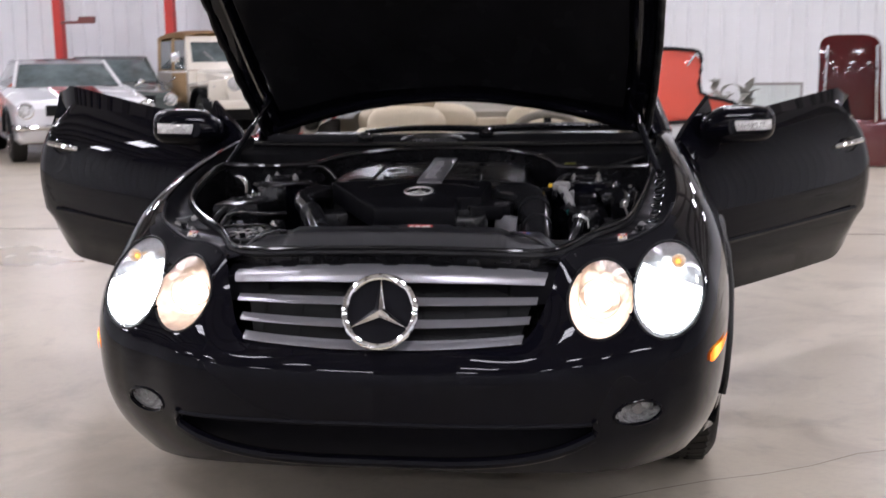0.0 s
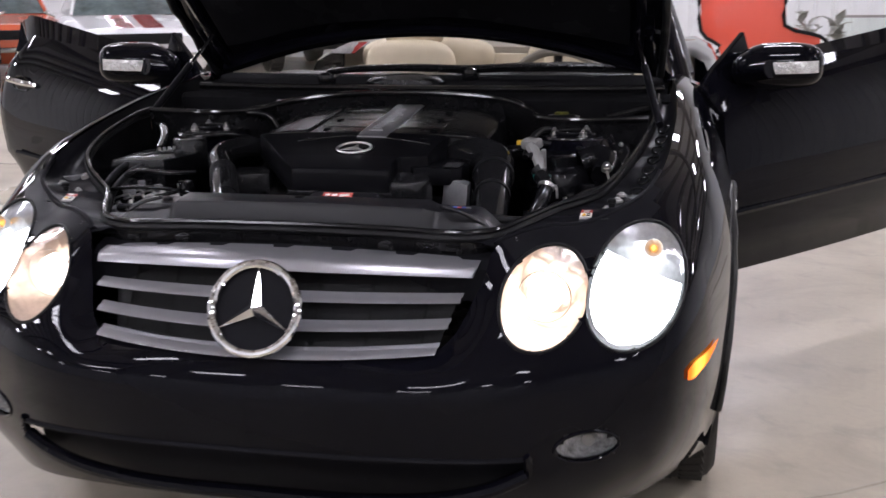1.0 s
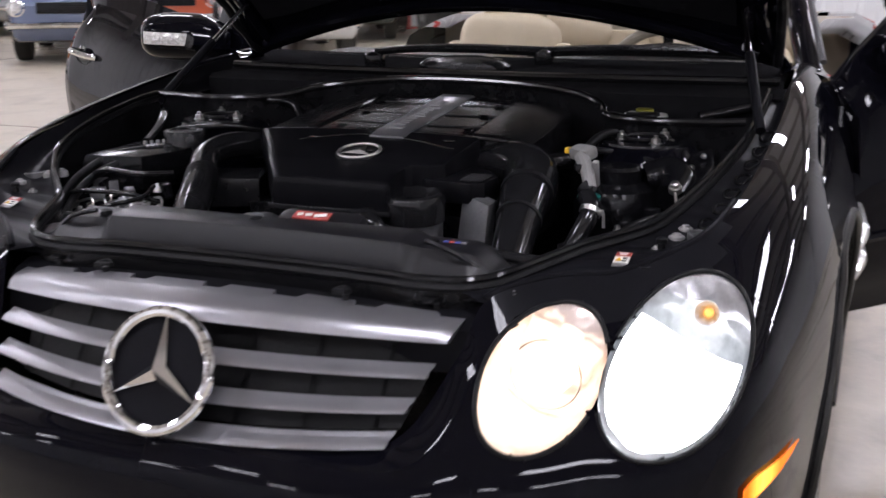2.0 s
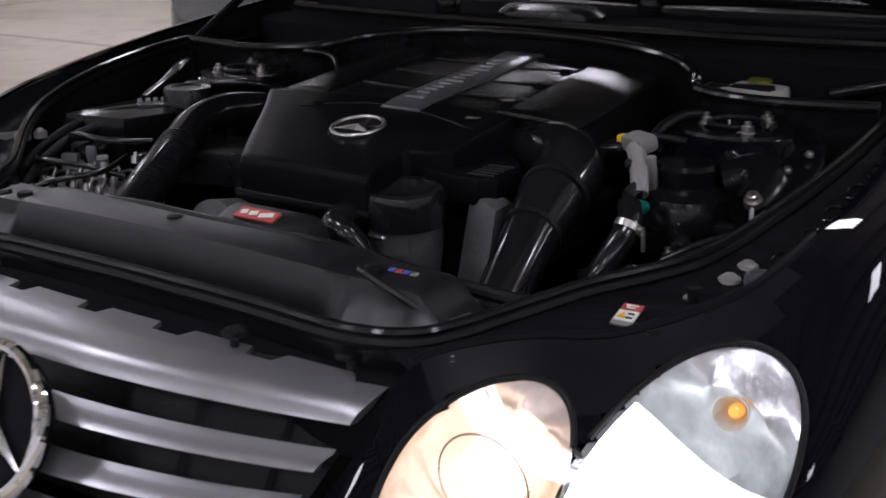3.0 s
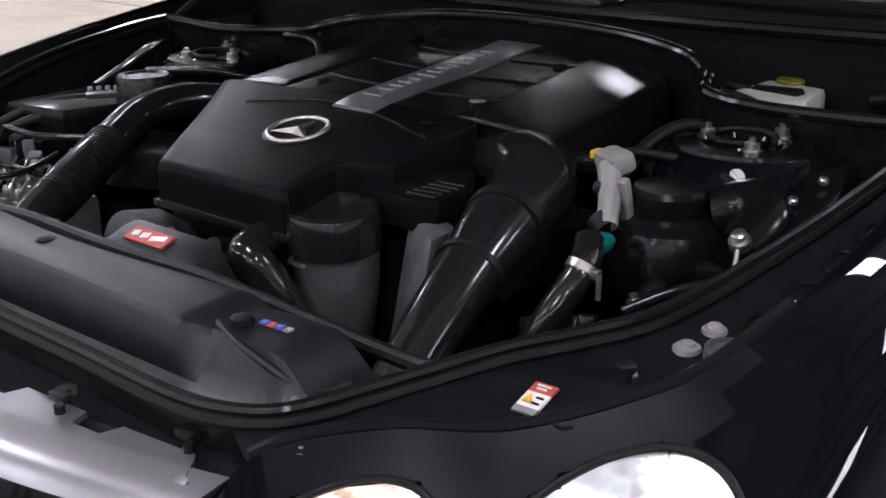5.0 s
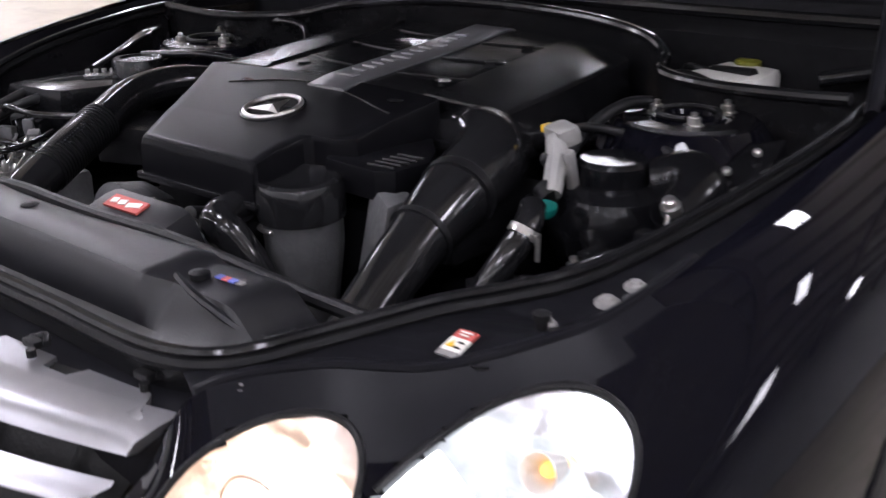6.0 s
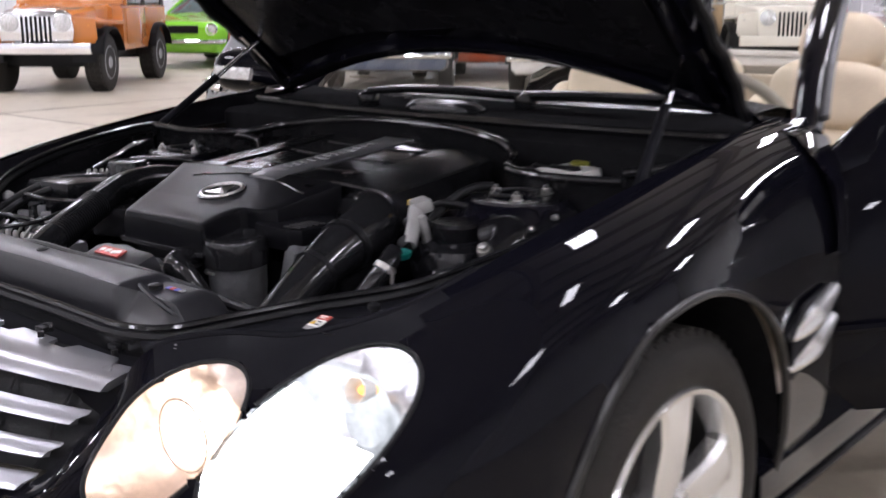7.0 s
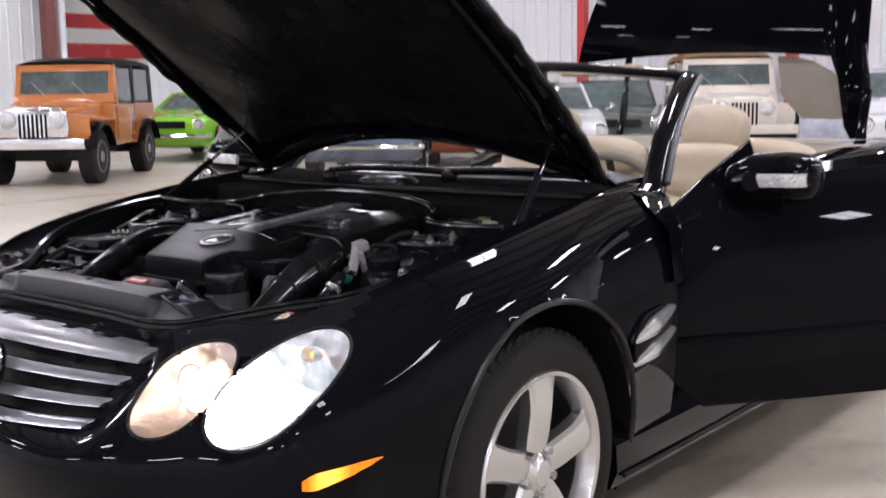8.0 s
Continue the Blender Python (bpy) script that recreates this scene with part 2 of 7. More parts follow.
def prism(bm, outline, depth, bevel=0.0):
    """A plate: its outline, thickened by the vector depth."""
    d = Vector(depth)
    a = [bm.verts.new(Vector(p)) for p in outline]
    b = [bm.verts.new(Vector(p) + d) for p in outline]
    n = len(a)
    f = [bm.faces.new(a), bm.faces.new(b[::-1])]
    for i in range(n):
        f.append(bm.faces.new((a[i], b[i], b[(i + 1) % n], a[(i + 1) % n])))
    if bevel:
        es = {e for q in f[:2] for e in q.edges}
        bmesh.ops.bevel(bm, geom=list(es), offset=bevel, segments=2, affect="EDGES", profile=0.6)


def B():
    return bmesh.new()


def smooth(a, b, x):
    t = min(1, max(0, (x - a) / (b - a)))
    return t * t * (3 - 2 * t)


# ---- the hall ----
FAR, LEFT, RIGHT, NEAR, HIGH = 18.5, -20.5, 15.0, -14.0, 6.2

bm = B()
box(bm, ((LEFT + RIGHT) / 2, (FAR + NEAR) / 2, -0.1), (RIGHT - LEFT + 1, FAR - NEAR + 1, 0.2))
floor = tagged(part("floor", bm, FLOOR), "pale sealed concrete hall floor with faint joints", "floor", kind="structure")
for k, (p, q) in enumerate((((-20, 5.3), (15, 5.3)), ((-20, -1.9), (15, -1.9)), ((-20, 12.5), (15, 12.5)), ((-20, -9.1), (15, -9.1)),
                            ((-9.6, -14), (-9.6, 18)), ((5.4, -14), (5.4, 18)))):
    bm = B()
    box(bm, ((p[0] + q[0]) / 2, (p[1] + q[1]) / 2, 0.001), (abs(q[0] - p[0]) + 0.012, abs(q[1] - p[1]) + 0.012, 0.004))
    part("floor_joint", bm, JOINT, floor)
# a hairline crack that wanders over the slab
crng = random.Random(3)
bm = B()
pts = [Vector((0.2 + 0.16 * k, 0.28 + 0.087 * k + crng.uniform(-0.02, 0.02), 0.0022)) for k in range(26)]
loft(bm, [[p + Vector((0.001, -0.001 - 0.0012 * crng.random(), 0)), p + Vector((-0.001, 0.001 + 0.0012 * crng.random(), 0))] for p in pts])
part("floor_crack", bm, JOINT, floor)


def sheet_wall(name, p, q, normal):
    """Ribbed metal sheeting from p to q on the floor, with a rib every 0.3 m."""
    p, q, nrm = Vector((*p, 0)), Vector((*q, 0)), Vector((*normal, 0))
    length = (q - p).length
    d = (q - p) / length
    prof = []
    x = 0.0
    while x < length:
        for dx, h in ((0, 0), (0.225, 0), (0.245, 0.022), (0.28, 0.022)):
            if x + dx < length:
                prof.append(p + d * (x + dx) + nrm * h)
        x += 0.3
    prof.append(q)
    bm = B()
    loft(bm, [[v + Vector((0, 0, z)) for v in prof] for z in (0, HIGH)])
    back = [p - nrm * 0.2, q - nrm * 0.2]
    loft(bm, [[v + Vector((0, 0, z)) for v in back] for z in (0, HIGH)])
    return tagged(part(name, bm, WALL, sharp=10), "white ribbed metal wall sheeting of the hall", "wall", kind="structure")


sheet_wall("wall_north", (LEFT, FAR), (RIGHT, FAR), (0, -1))
sheet_wall("wall_west", (LEFT, NEAR), (LEFT, FAR), (1, 0))
sheet_wall("wall_east", (RIGHT, FAR), (RIGHT, NEAR), (-1, 0))
sheet_wall("wall_south", (RIGHT, NEAR), (LEFT, NEAR), (0, 1))

bm = B()
box(bm, ((LEFT + RIGHT) / 2, (FAR + NEAR) / 2, HIGH + 0.1), (RIGHT - LEFT + 1, FAR - NEAR + 1, 0.2))
x = LEFT + 0.7
while x < RIGHT:
    box(bm, (x, (FAR + NEAR) / 2, HIGH - 0.1), (0.40, FAR - NEAR, 0.2))
    x += 1.7
for y in (-9.5, -3.5, 2.5, 8.5, 14.5):
    box(bm, ((LEFT + RIGHT) / 2, y, HIGH - 0.38), (RIGHT - LEFT, 0.30, 0.36))
ceiling = tagged(part("ceiling", bm, CEIL), "white ceiling liner with dark steel purlins", "ceiling", kind="structure")
ceiling.data.materials.append(STEEL)
for p in ceiling.data.polygons:
    if p.center.z < HIGH - 0.001:
        p.material_index = 1

first = None
for i, x in enumerate((-18.0, -13.2, -8.4, -3.6, 1.2, 6.0, 10.8)):
    for j, y in enumerate((-12.0, -6.6, -1.2, 4.2, 9.6, 15.0)):
        m = pose(x, y, HIGH - 0.75)
        if first is None:
            first = thing("ceiling_light", "lit white fluorescent high-bay fitting under the ceiling", "ceiling light", "hall ceiling lights", m)
            bm = B()
            box(bm, (0, 0, 0.05), (1.28, 0.62, 0.06), bevel=0.01)
            rod(bm, (0.5, 0, 0.05), (0.5, 0, 0.75), 0.006, seg=6)
            rod(bm, (-0.5, 0, 0.05), (-0.5, 0, 0.75), 0.006, seg=6)
            part("housing", bm, WALL, first)
            for dx in (-0.22, -0.08, 0.08, 0.22):
                bm = B()
                box(bm, (0, dx, 0.012), (1.2, 0.105, 0.02))
                part("diffuser", bm, TUBE, first, "lit white diffuser")
        else:
            copy_thing(first, m)

# ---- the black convertible ----
from mathutils.bvhtree import BVHTree

car = thing("convertible_car", "glossy black two-seat convertible, hood, boot and doors open, headlights lit", "car")

# plan of the front body, one side: upper edge, widest line, lower edge
UPPER = [(0, -0.045, 0.560), (0.17, -0.030, 0.560), (0.335, 0.022, 0.566), (0.398, 0.115, 0.66), (0.425, 0.165, 0.735),
         (0.50, 0.235, 0.757), (0.58, 0.300, 0.755), (0.655, 0.37, 0.778), (0.695, 0.43, 0.80), (0.725, 0.56, 0.84),
         (0.738, 0.75, 0.878), (0.742, 1.0, 0.915), (0.735, 1.25, 0.945), (0.725, 1.46, 0.962)]
WIDE = [(0, -0.085, 0.47), (0.20, -0.078, 0.47), (0.38, -0.050, 0.475), (0.50, -0.010, 0.48), (0.60, 0.045, 0.485),
        (0.69, 0.095, 0.49), (0.768, 0.160, 0.495), (0.820, 0.265, 0.505), (0.853, 0.40, 0.52), (0.885, 0.60, 0.54),
        (0.905, 0.84, 0.56), (0.898, 1.08, 0.58), (0.880, 1.3, 0.60), (0.874, 1.50, 0.62)]
LOWER = [(0, 0.0, 0.250), (0.20, 0.005, 0.246), (0.40, 0.03, 0.242), (0.51, 0.065, 0.235), (0.595, 0.12, 0.228),
         (0.660, 0.19, 0.222), (0.71, 0.26, 0.216), (0.757, 0.35, 0.212), (0.805, 0.46, 0.212), (0.865, 0.60, 0.21),
         (0.87, 0.84, 0.22), (0.855, 1.1, 0.23), (0.845, 1.3, 0.24), (0.84, 1.5, 0.25)]
STEP = 16
up_line, wide_line, low_line = spline(UPPER, STEP), spline(WIDE, STEP), spline(LOWER, STEP)
HUB = Vector((0.853, 0.877, 0.335))


def bez(a, b, c, d, t):
    return a * (1 - t) ** 3 + b * 3 * t * (1 - t) ** 2 + c * 3 * t * t * (1 - t) + d * t ** 3


def body_column(i, side):
    t, w, l = up_line[i], wide_line[i], low_line[i]
    out = Vector((w.x - t.x, w.y - t.y, 0))
    k = smooth(6.5 * STEP, 9.5 * STEP, i)
    h = t.z - w.z
    c = math.exp(-((i / STEP - 6.6) / 1.3) ** 2)
    pts = [bez(w, w + Vector((0, 0, h * (0.50 + 0.07 * k + 0.26 * c))), t + out * (0.30 + 0.28 * k + 0.18 * c) - Vector((0, 0, h * 0.30 * (1 - k) - 0.004 * k)), t, j / 28) for j in range(28, -1, -1)]
    f = smooth(6.3 * STEP, 4.6 * STEP, i) if i > 4.6 * STEP else 1.0
    if f > 0:
        d = out.length
        for n, j in enumerate(range(28, -1, -1)):
            dz = h * j / 28
            q = 4.0 * dz * dz + (d - 4.0 * h * h) * (j / 28) ** 6
            pts[n] = pts[n].lerp(w - out * (q / d) + Vector((0, 0, dz)), f)
    o2 = Vector((w.x - l.x, w.y - l.y, 0))
    hl = w.z - l.z
    pts += [bez(w, w - Vector((0, 0, hl * 0.5)), l + o2 * 0.62 + Vector((0, 0, hl * 0.25)), l, j / 16) for j in range(1, 17)]
    return [Vector((side * p.x, p.y, p.z)) for p in pts]


LAMPS = (((0.521, 0.651), (0.079, 0.080), -20), ((0.686, 0.657), (0.090, 0.099), -22))


def in_oval(x, z, oval, grow=1.0):
    (cx, cz), (a, b), deg = oval
    c, s = math.cos(radians(deg)), math.sin(radians(deg))
    dx, dz = abs(x) - cx, z - cz
    u, v = dx * c + dz * s, -dx * s + dz * c
    return (u / (a * grow)) ** 2 + (v / (b * grow)) ** 2 < 1


def oval_point(oval, ang, grow=1.0):
    (cx, cz), (a, b), deg = oval
    c, s = math.cos(radians(deg)), math.sin(radians(deg))
    u, v = a * grow * math.cos(ang), b * grow * math.sin(ang)
    return cx + u * c - v * s, cz + u * s + v * c


def in_arch(p):
    return (p.y - HUB.y) ** 2 + (p.z - 0.352) ** 2 < 0.387 ** 2 and abs(p.x) > 0.6


full = B()
loft(full, [body_column(i, 1) for i in range(0, 11 * STEP)])
NOSE = BVHTree.FromBMesh(full)
full.free()


def on_nose(x, z, lift=0.0):
    """The point of the front skin behind (x, z), lifted off it."""
    hit, nrm, _, _ = NOSE.ray_cast(Vector((abs(x), -1, z)), Vector((0, 1, 0)))
    if hit is None:
        near, nrm, _, _ = NOSE.find_nearest(Vector((abs(x), 0.2, z)))
        hit = near
    if nrm.y > 0:
        nrm = -nrm
    p = hit + nrm * lift
    return Vector((p.x if x >= 0 else -p.x, p.y, p.z))


def in_intake(p):
    return abs(p.x) < 0.505 and 0.280 + 0.066 * (p.x / 0.5) ** 4 < p.z < 0.385 - 0.01 * (p.x / 0.5) ** 2 and p.y < 0.2


def in_fog(p):
    return ((abs(p.x) - 0.610) / 0.056) ** 2 + ((p.z - 0.388) / 0.030) ** 2 < 1 and p.y < 0.3


for side in (1, -1):
    for name, lo, hi, lab in (("front_bumper", 0, int(7.6 * STEP), "glossy black front bumper skin"), ("front_fender", int(7.6 * STEP), 13 * STEP, "glossy black front wing")):
        bm = B()
        rows = loft(bm, [body_column(i, side) for i in range(lo, hi + 1)])
        kill = []
        bm.faces.ensure_lookup_table()
        bm.faces.index_update()
        for f in bm.faces:
            col, row = lo + f.index // 44, f.index % 44
            c = f.calc_center_median()
            if col > 4.1 * STEP and row < (6 if col < 7.3 * STEP else 4 if col < 7.8 * STEP else 2 if col < 8.2 * STEP else 0):
                f.material_index = 1
            lamp = c.y < 0.5 and any(in_oval(c.x, c.z, o) for o in LAMPS)
            if lamp or in_arch(c) or in_intake(c) or in_fog(c):
                kill.append(f)
        bmesh.ops.delete(bm, geom=kill, context="FACES")
        for v in bm.verts:
            if v.is_boundary and abs(v.co.x) > 0.6 and 0.24 < v.co.z:
                r = math.hypot(v.co.y - HUB.y, v.co.z - 0.352)
                if 0.36 < r < 0.415:
                    v.co.y, v.co.z = HUB.y + (v.co.y - HUB.y) * 0.391 / r, 0.352 + (v.co.z - 0.352) * 0.391 / r
        panel = part(name, bm, PAINT, car, lab, sharp=50)
        panel.data.materials.append(BROW)
    # wheel arch lip, the floor's reflection put into its colour, and liner
    bm = B()
    arch = []
    for k in range(33):
        a = radians(-20 + 220 * k / 32)
        y, z = HUB.y + 0.389 * math.cos(a), 0.352 + 0.389 * math.sin(a)
        i = min(range(8 * STEP, 12 * STEP), key=lambda q: abs(wide_line[q].y - y))
        col = body_column(i, 1)
        p = min(col, key=lambda q: abs(q.z - z))
        if z > 0.275:
            arch.append(Vector((side * (p.x + 0.001), y, z)))
    tube(bm, arch, 0.0085, 8, 2, flat=0.9)
    part("arch_lip", bm, ARCHLIP, car, "satin wheel arch edge tinted for the floor's reflection")
    bm = B()
    brim = []
    for a in range(-25, 206, 7):
        y, z = HUB.y + 0.398 * math.cos(radians(a)), 0.352 + 0.398 * math.sin(radians(a))
        i = min(range(7 * STEP, 13 * STEP), key=lambda q: abs(wide_line[q].y - y))
        p = min(body_column(i, 1), key=lambda q: abs(q.z - z))
        brim.append(Vector((side * min(p.x - 0.006, 0.862), y, z)))
    loft(bm, [[Vector((side * 0.50, p.y, p.z)) for p in brim], brim])
    part("wheel_arch_liner", bm, COWL, car)
    # headlamps: rims, reflector bowls, bulbs, clear cover
    for k, oval in enumerate(LAMPS):
        ring = []
        for j in range(40):
            a = 2 * math.pi * j / 40
            x, z = oval_point(oval, a)
            other = LAMPS[1 - k]
            if in_oval(x, z, other, 1.05):
                continue
            ring.append((a, on_nose(side * x, z, 0.001)))
        gap = max(range(len(ring)), key=lambda q: (ring[(q + 1) % len(ring)][0] - ring[q][0]) % (2 * math.pi))
        ring = [p for _, p in ring[gap + 1:] + ring[:gap + 1]]
        bm = B()
        tube(bm, ring, 0.0036, 8, 2)
        part("headlight_seal", bm, RUBBER, car)
        bm = B()
        grid = [[on_nose(side * oval_point(oval, a, g)[0], oval_point(oval, a, g)[1], 0.002 + 0.008 * (1 - g * g))
                 for a in [2 * math.pi * j / 36 for j in range(36)]] for g in (1.0, 0.9, 0.75, 0.55, 0.35, 0.15, 0.02)]
        loft(bm, grid, True, cap=False)
        cover = part("headlight_cover", bm, LENS, car, "clear oval headlight cover, lit from inside")
        cover.visible_shadow = False
        (cx, cz), (ra, rb), deg = oval
        front = on_nose(side * cx, cz).y
        back = front + (0.13 if k else 0.10)
        bm = B()
        bowl = []
        for g, d in ((0.99, 0.0), (0.97, 0.25), (0.86, 0.55), (0.66, 0.82), (0.40, 0.97), (0.05, 1.0), (0.001, 1.0)):
            row = []
            for j in range(36):
                x, z = oval_point(oval, 2 * math.pi * j / 36, g)
                f = on_nose(side * x, z, -0.006)
                row.append(Vector((f.x, f.y * (1 - d) + max(back, f.y + 0.02) * d, f.z)))
            bowl.append(row)
        loft(bm, bowl, True)
        bowl = part("headlight_reflector", bm, REFLECTOR if k else PEACHREF, car, "mirror-bright faceted lamp reflector")

        def lens_point(u, v, sink):
            c, q = math.cos(radians(deg)), math.sin(radians(deg))
            return on_nose(side * (cx + u * ra * c - v * rb * q), cz + u * ra * q + v * rb * c, -sink)

        if k:
            # a glowing sheet fills the lower chamber as the low beam's glare; the turn signal sits over it
            rows = []
            for v in np.linspace(-0.90, 0.30, 10):
                half = math.sqrt(0.905 ** 2 - v * v)
                rows.append([lens_point(u * half, v, 0.020 + 0.006 * u * u) for u in np.linspace(-1, 1, 17)])
            bm = B()
            loft(bm, rows)
            part("low_beam_lamp", bm, XENON, car, "blazing white low-beam lamp")
            # added glowing copy just behind, facing the bowl to brighten it
            bm = B()
            loft(bm, [[p + Vector((0, 0.004, -0.001)) for p in r] for r in rows])
            part("bowl_fill_sheet", bm, BOWLFILL, bowl)
            c = lens_point(0.05, 0.62, 0.075)
            bm = B()
            turned(bm, [(0.002, -0.010), (0.005, -0.009), (0.007, -0.004), (0.007, 0.004), (0.006, 0.02)], c, (0, 1, -0.27), 20)
            part("turn_signal_bulb", bm, AMBERBULB, car, "amber bulb in the top of the lamp")
            # made-up cup: screens the bulb sideways and catches its amber light
            bm = B()
            turned(bm, [(0.008, 0.006), (0.012, -0.004), (0.015, -0.012), (0.017, -0.020), (0.018, -0.020), (0.0165, -0.011), (0.010, 0.012)], c, (0, 1, -0.27), 24)
            part("bulb_side_screen", bm, WHITEPL, car, "added white cup that screens the amber bulb from the side")
        else:
            c = Vector((side * (cx - 0.004), front + 0.048, cz - 0.008))
            bm = B()
            turned(bm, [(0.004, -0.012), (0.022, -0.008), (0.034, 0.004), (0.036, 0.03)], c, (0, 1, 0), 24)
            part("high_beam_lamp", bm, WARMBULB, car, "warm lit inner lamp")
            bm = B()
            tube(bm, [c + Vector((0.050 * math.cos(a), -0.006, 0.050 * math.sin(a))) for a in [2 * math.pi * j / 32 for j in range(32)]], 0.0014, 8, 2, True)
            part("lamp_ring", bm, PEACHREF, bowl, "bright ring round the inner lamp")
    # side marker
    bm = B()
    top, bot = [], []
    for j in range(13):
        u = j / 12
        y = 0.185 + (0.342 - 0.185) * u
        i = min(range(4 * STEP, 9 * STEP), key=lambda q: abs(wide_line[q].y - y))
        col = body_column(i, side)
        zc = 0.494 + 0.026 * u
        hh = 0.0175 * (1 - u) ** 0.75 * min(1.0, 0.45 + u * 4) + 0.0012
        ro = []
        for z in (zc + hh, zc + hh * 0.5, zc - hh * 0.5, zc - hh):
            p = min(col, key=lambda q: abs(q.z - z))
            ro.append(Vector((p.x + side * 0.004, p.y - 0.002, z)))
        top.append(ro)
    loft(bm, top)
    bmesh.ops.solidify(bm, geom=bm.faces[:], thickness=0.004)
    part("side_marker", bm, AMBER, car, "lit amber side marker lamp")
    # fog lamp
    bm = B()
    fog = [[on_nose(side * (0.610 + 0.054 * g * math.cos(a)), 0.388 + 0.028 * g * math.sin(a), 0.0) + Vector((0, 0.008 - 0.006 * (1 - g), 0)) for a in [2 * math.pi * j / 28 for j in range(28)]] for g in (1, 0.8, 0.5, 0.2, 0.02)]
    loft(bm, fog, True)
    part("fog_lamp_lens", bm, LENS, car, "clear fog lamp lens").visible_shadow = False
    bm = B()
    loft(bm, [[on_nose(side * (0.610 + 0.054 * g * math.cos(a)), 0.388 + 0.028 * g * math.sin(a), 0.0) + Vector((0, 0.012 + d, 0)) for a in [2 * math.pi * j / 28 for j in range(28)]] for g, d in ((1, 0), (0.9, 0.02), (0.6, 0.04), (0.02, 0.045))], True)
    part("fog_lamp_reflector", bm, FOGREF, car, "faceted fog lamp reflector with sparkle mottled into its colour")
    bm = B()
    rod(bm, on_nose(side * 0.610, 0.388) + Vector((0, 0.03, 0)), on_nose(side * 0.610, 0.388) + Vector((0, 0.06, 0)), 0.012, seg=12)
    part("fog_lamp_bulb", bm, GREYPL, car)
    bm = B()
    tube(bm, [on_nose(side * (0.610 + 0.057 * math.cos(a)), 0.388 + 0.031 * math.sin(a), 0.001) for a in [2 * math.pi * j / 28 for j in range(28)]], 0.0035, 8, 2, True)
    part("fog_lamp_rim", bm, PAINT, car)
    # fender gill with two bright fins
    bm = B()
    prism(bm, [(side * 0.890, 1.23, 0.60), (side * 0.886, 1.30, 0.645), (side * 0.878, 1.42, 0.655), (side * 0.877, 1.45, 0.60), (side * 0.880, 1.38, 0.52), (side * 0.889, 1.24, 0.505)], (side * 0.006, 0, 0), 0.002)
    gill = part("side_vent", bm, BROW, car, "black side vent with bright fins")
    for dz in (0.008, -0.052):
        bm = B()
        tube(bm, [(side * 0.888, 1.235, 0.575 + dz), (side * 0.893, 1.32, 0.60 + dz), (side * 0.884, 1.45, 0.632 + dz)], [0.007, 0.024, 0.012], 10, 5, flat=1.0)
        part("vent_fin", bm, ALLOY, gill, "bright vent fin")
    # sill
    bm = B()
    loft(bm, [[(side * x, y, z) for x, z in ((0.80, 0.20), (0.85, 0.20), (0.872, 0.25), (0.868, 0.32), (0.83, 0.36), (0.76, 0.37))] for y in (1.19, 1.5, 2.0, 2.5, 2.85)])
    part("sill", bm, PAINT, car)
    bm = B()
    tube(bm, [(side * 0.873, 1.22, 0.235), (side * 0.873, 2.0, 0.235), (side * 0.873, 2.8, 0.235)], 0.007, 6, 2)
    part("sill_strip", bm, RUBBER, car)

# lower intake with slats, number plate plinth line, under-tray
bm = B()
loft(bm, [[Vector((x, on_nose(x, z).y + 0.06, z)) for x in np.linspace(-0.53, 0.53, 23)] for z in (0.24, 0.30, 0.40)])
part("intake_backing", bm, BROW, car)
bm = B()
tube(bm, [on_nose(x, 0.276 + 0.066 * (x / 0.5) ** 4, 0.004) for x in np.linspace(-0.505, 0.505, 25)], 0.015, 10, 2)
part("bumper_lip", bm, PAINT, car)
bm = B()
tube(bm, [on_nose(x, 0.387 - 0.01 * (x / 0.5) ** 2, -0.004) for x in np.linspace(-0.51, 0.51, 25)], 0.006, 8, 2)
part("intake_brow", bm, BROW, car)
for side in (1, -1):
    bm = B()
    tube(bm, [on_nose(side * x, z, -0.002) for x, z in ((0.505, 0.385), (0.512, 0.365), (0.508, 0.345))], 0.009, 8, 3)
    part("intake_corner", bm, PAINT, car)
bm = B()
prism(bm, [(-0.72, 0.46, 0.21), (-0.48, 0.16, 0.22), (0.48, 0.16, 0.22), (0.72, 0.46, 0.21), (0.7, 4.3, 0.2), (-0.7, 4.3, 0.2)], (0, 0, 0.02))
part("underbody", bm, RUBBER, car)

# radiator grille
def grille_point(x, v, lift=0.0):
    hw = 0.336 + 0.056 * v
    q = (x / 0.37) ** 2
    y = -0.045 + 0.100 * v + 0.078 * q
    z = 0.559 + 0.165 * v - 0.022 * v * q + 0.006 * q * (1 - v)
    return Vector((x, y - lift, z))


def slat(v0, v1, lip, deep, back=0.0):
    bm = B()
    rings = []
    for x in np.linspace(-1, 1, 41):
        hw0, hw1 = 0.336 + 0.056 * v0, 0.336 + 0.056 * v1
        a, b = grille_point(x * hw0, v0, lip), grille_point(x * hw1, v1, -back)
        m = (a + b) / 2 - Vector((0, 0.004, -0.002))
        rings.append([a, m, b, b + Vector((0, deep, 0.004)), a + Vector((0, deep + 0.01, 0.004)), a + Vector((0, 0.012, -0.003))])
    loft(bm, rings, True, cap=True)
    return bm


grille = part("radiator_grille", slat(0.0, 0.062, 0.012, 0.006, 0.010), SILVER, car, "silver four-bar radiator grille with round ornament")
for v0, v1 in ((0.28, 0.333), (0.57, 0.623)):
    part("grille_bar", slat(v0, v1, 0.012, 0.005, 0.010), SILVER, grille)
part("grille_bar", slat(0.868, 1.0, 0.010, 0.03), SILVER, grille)
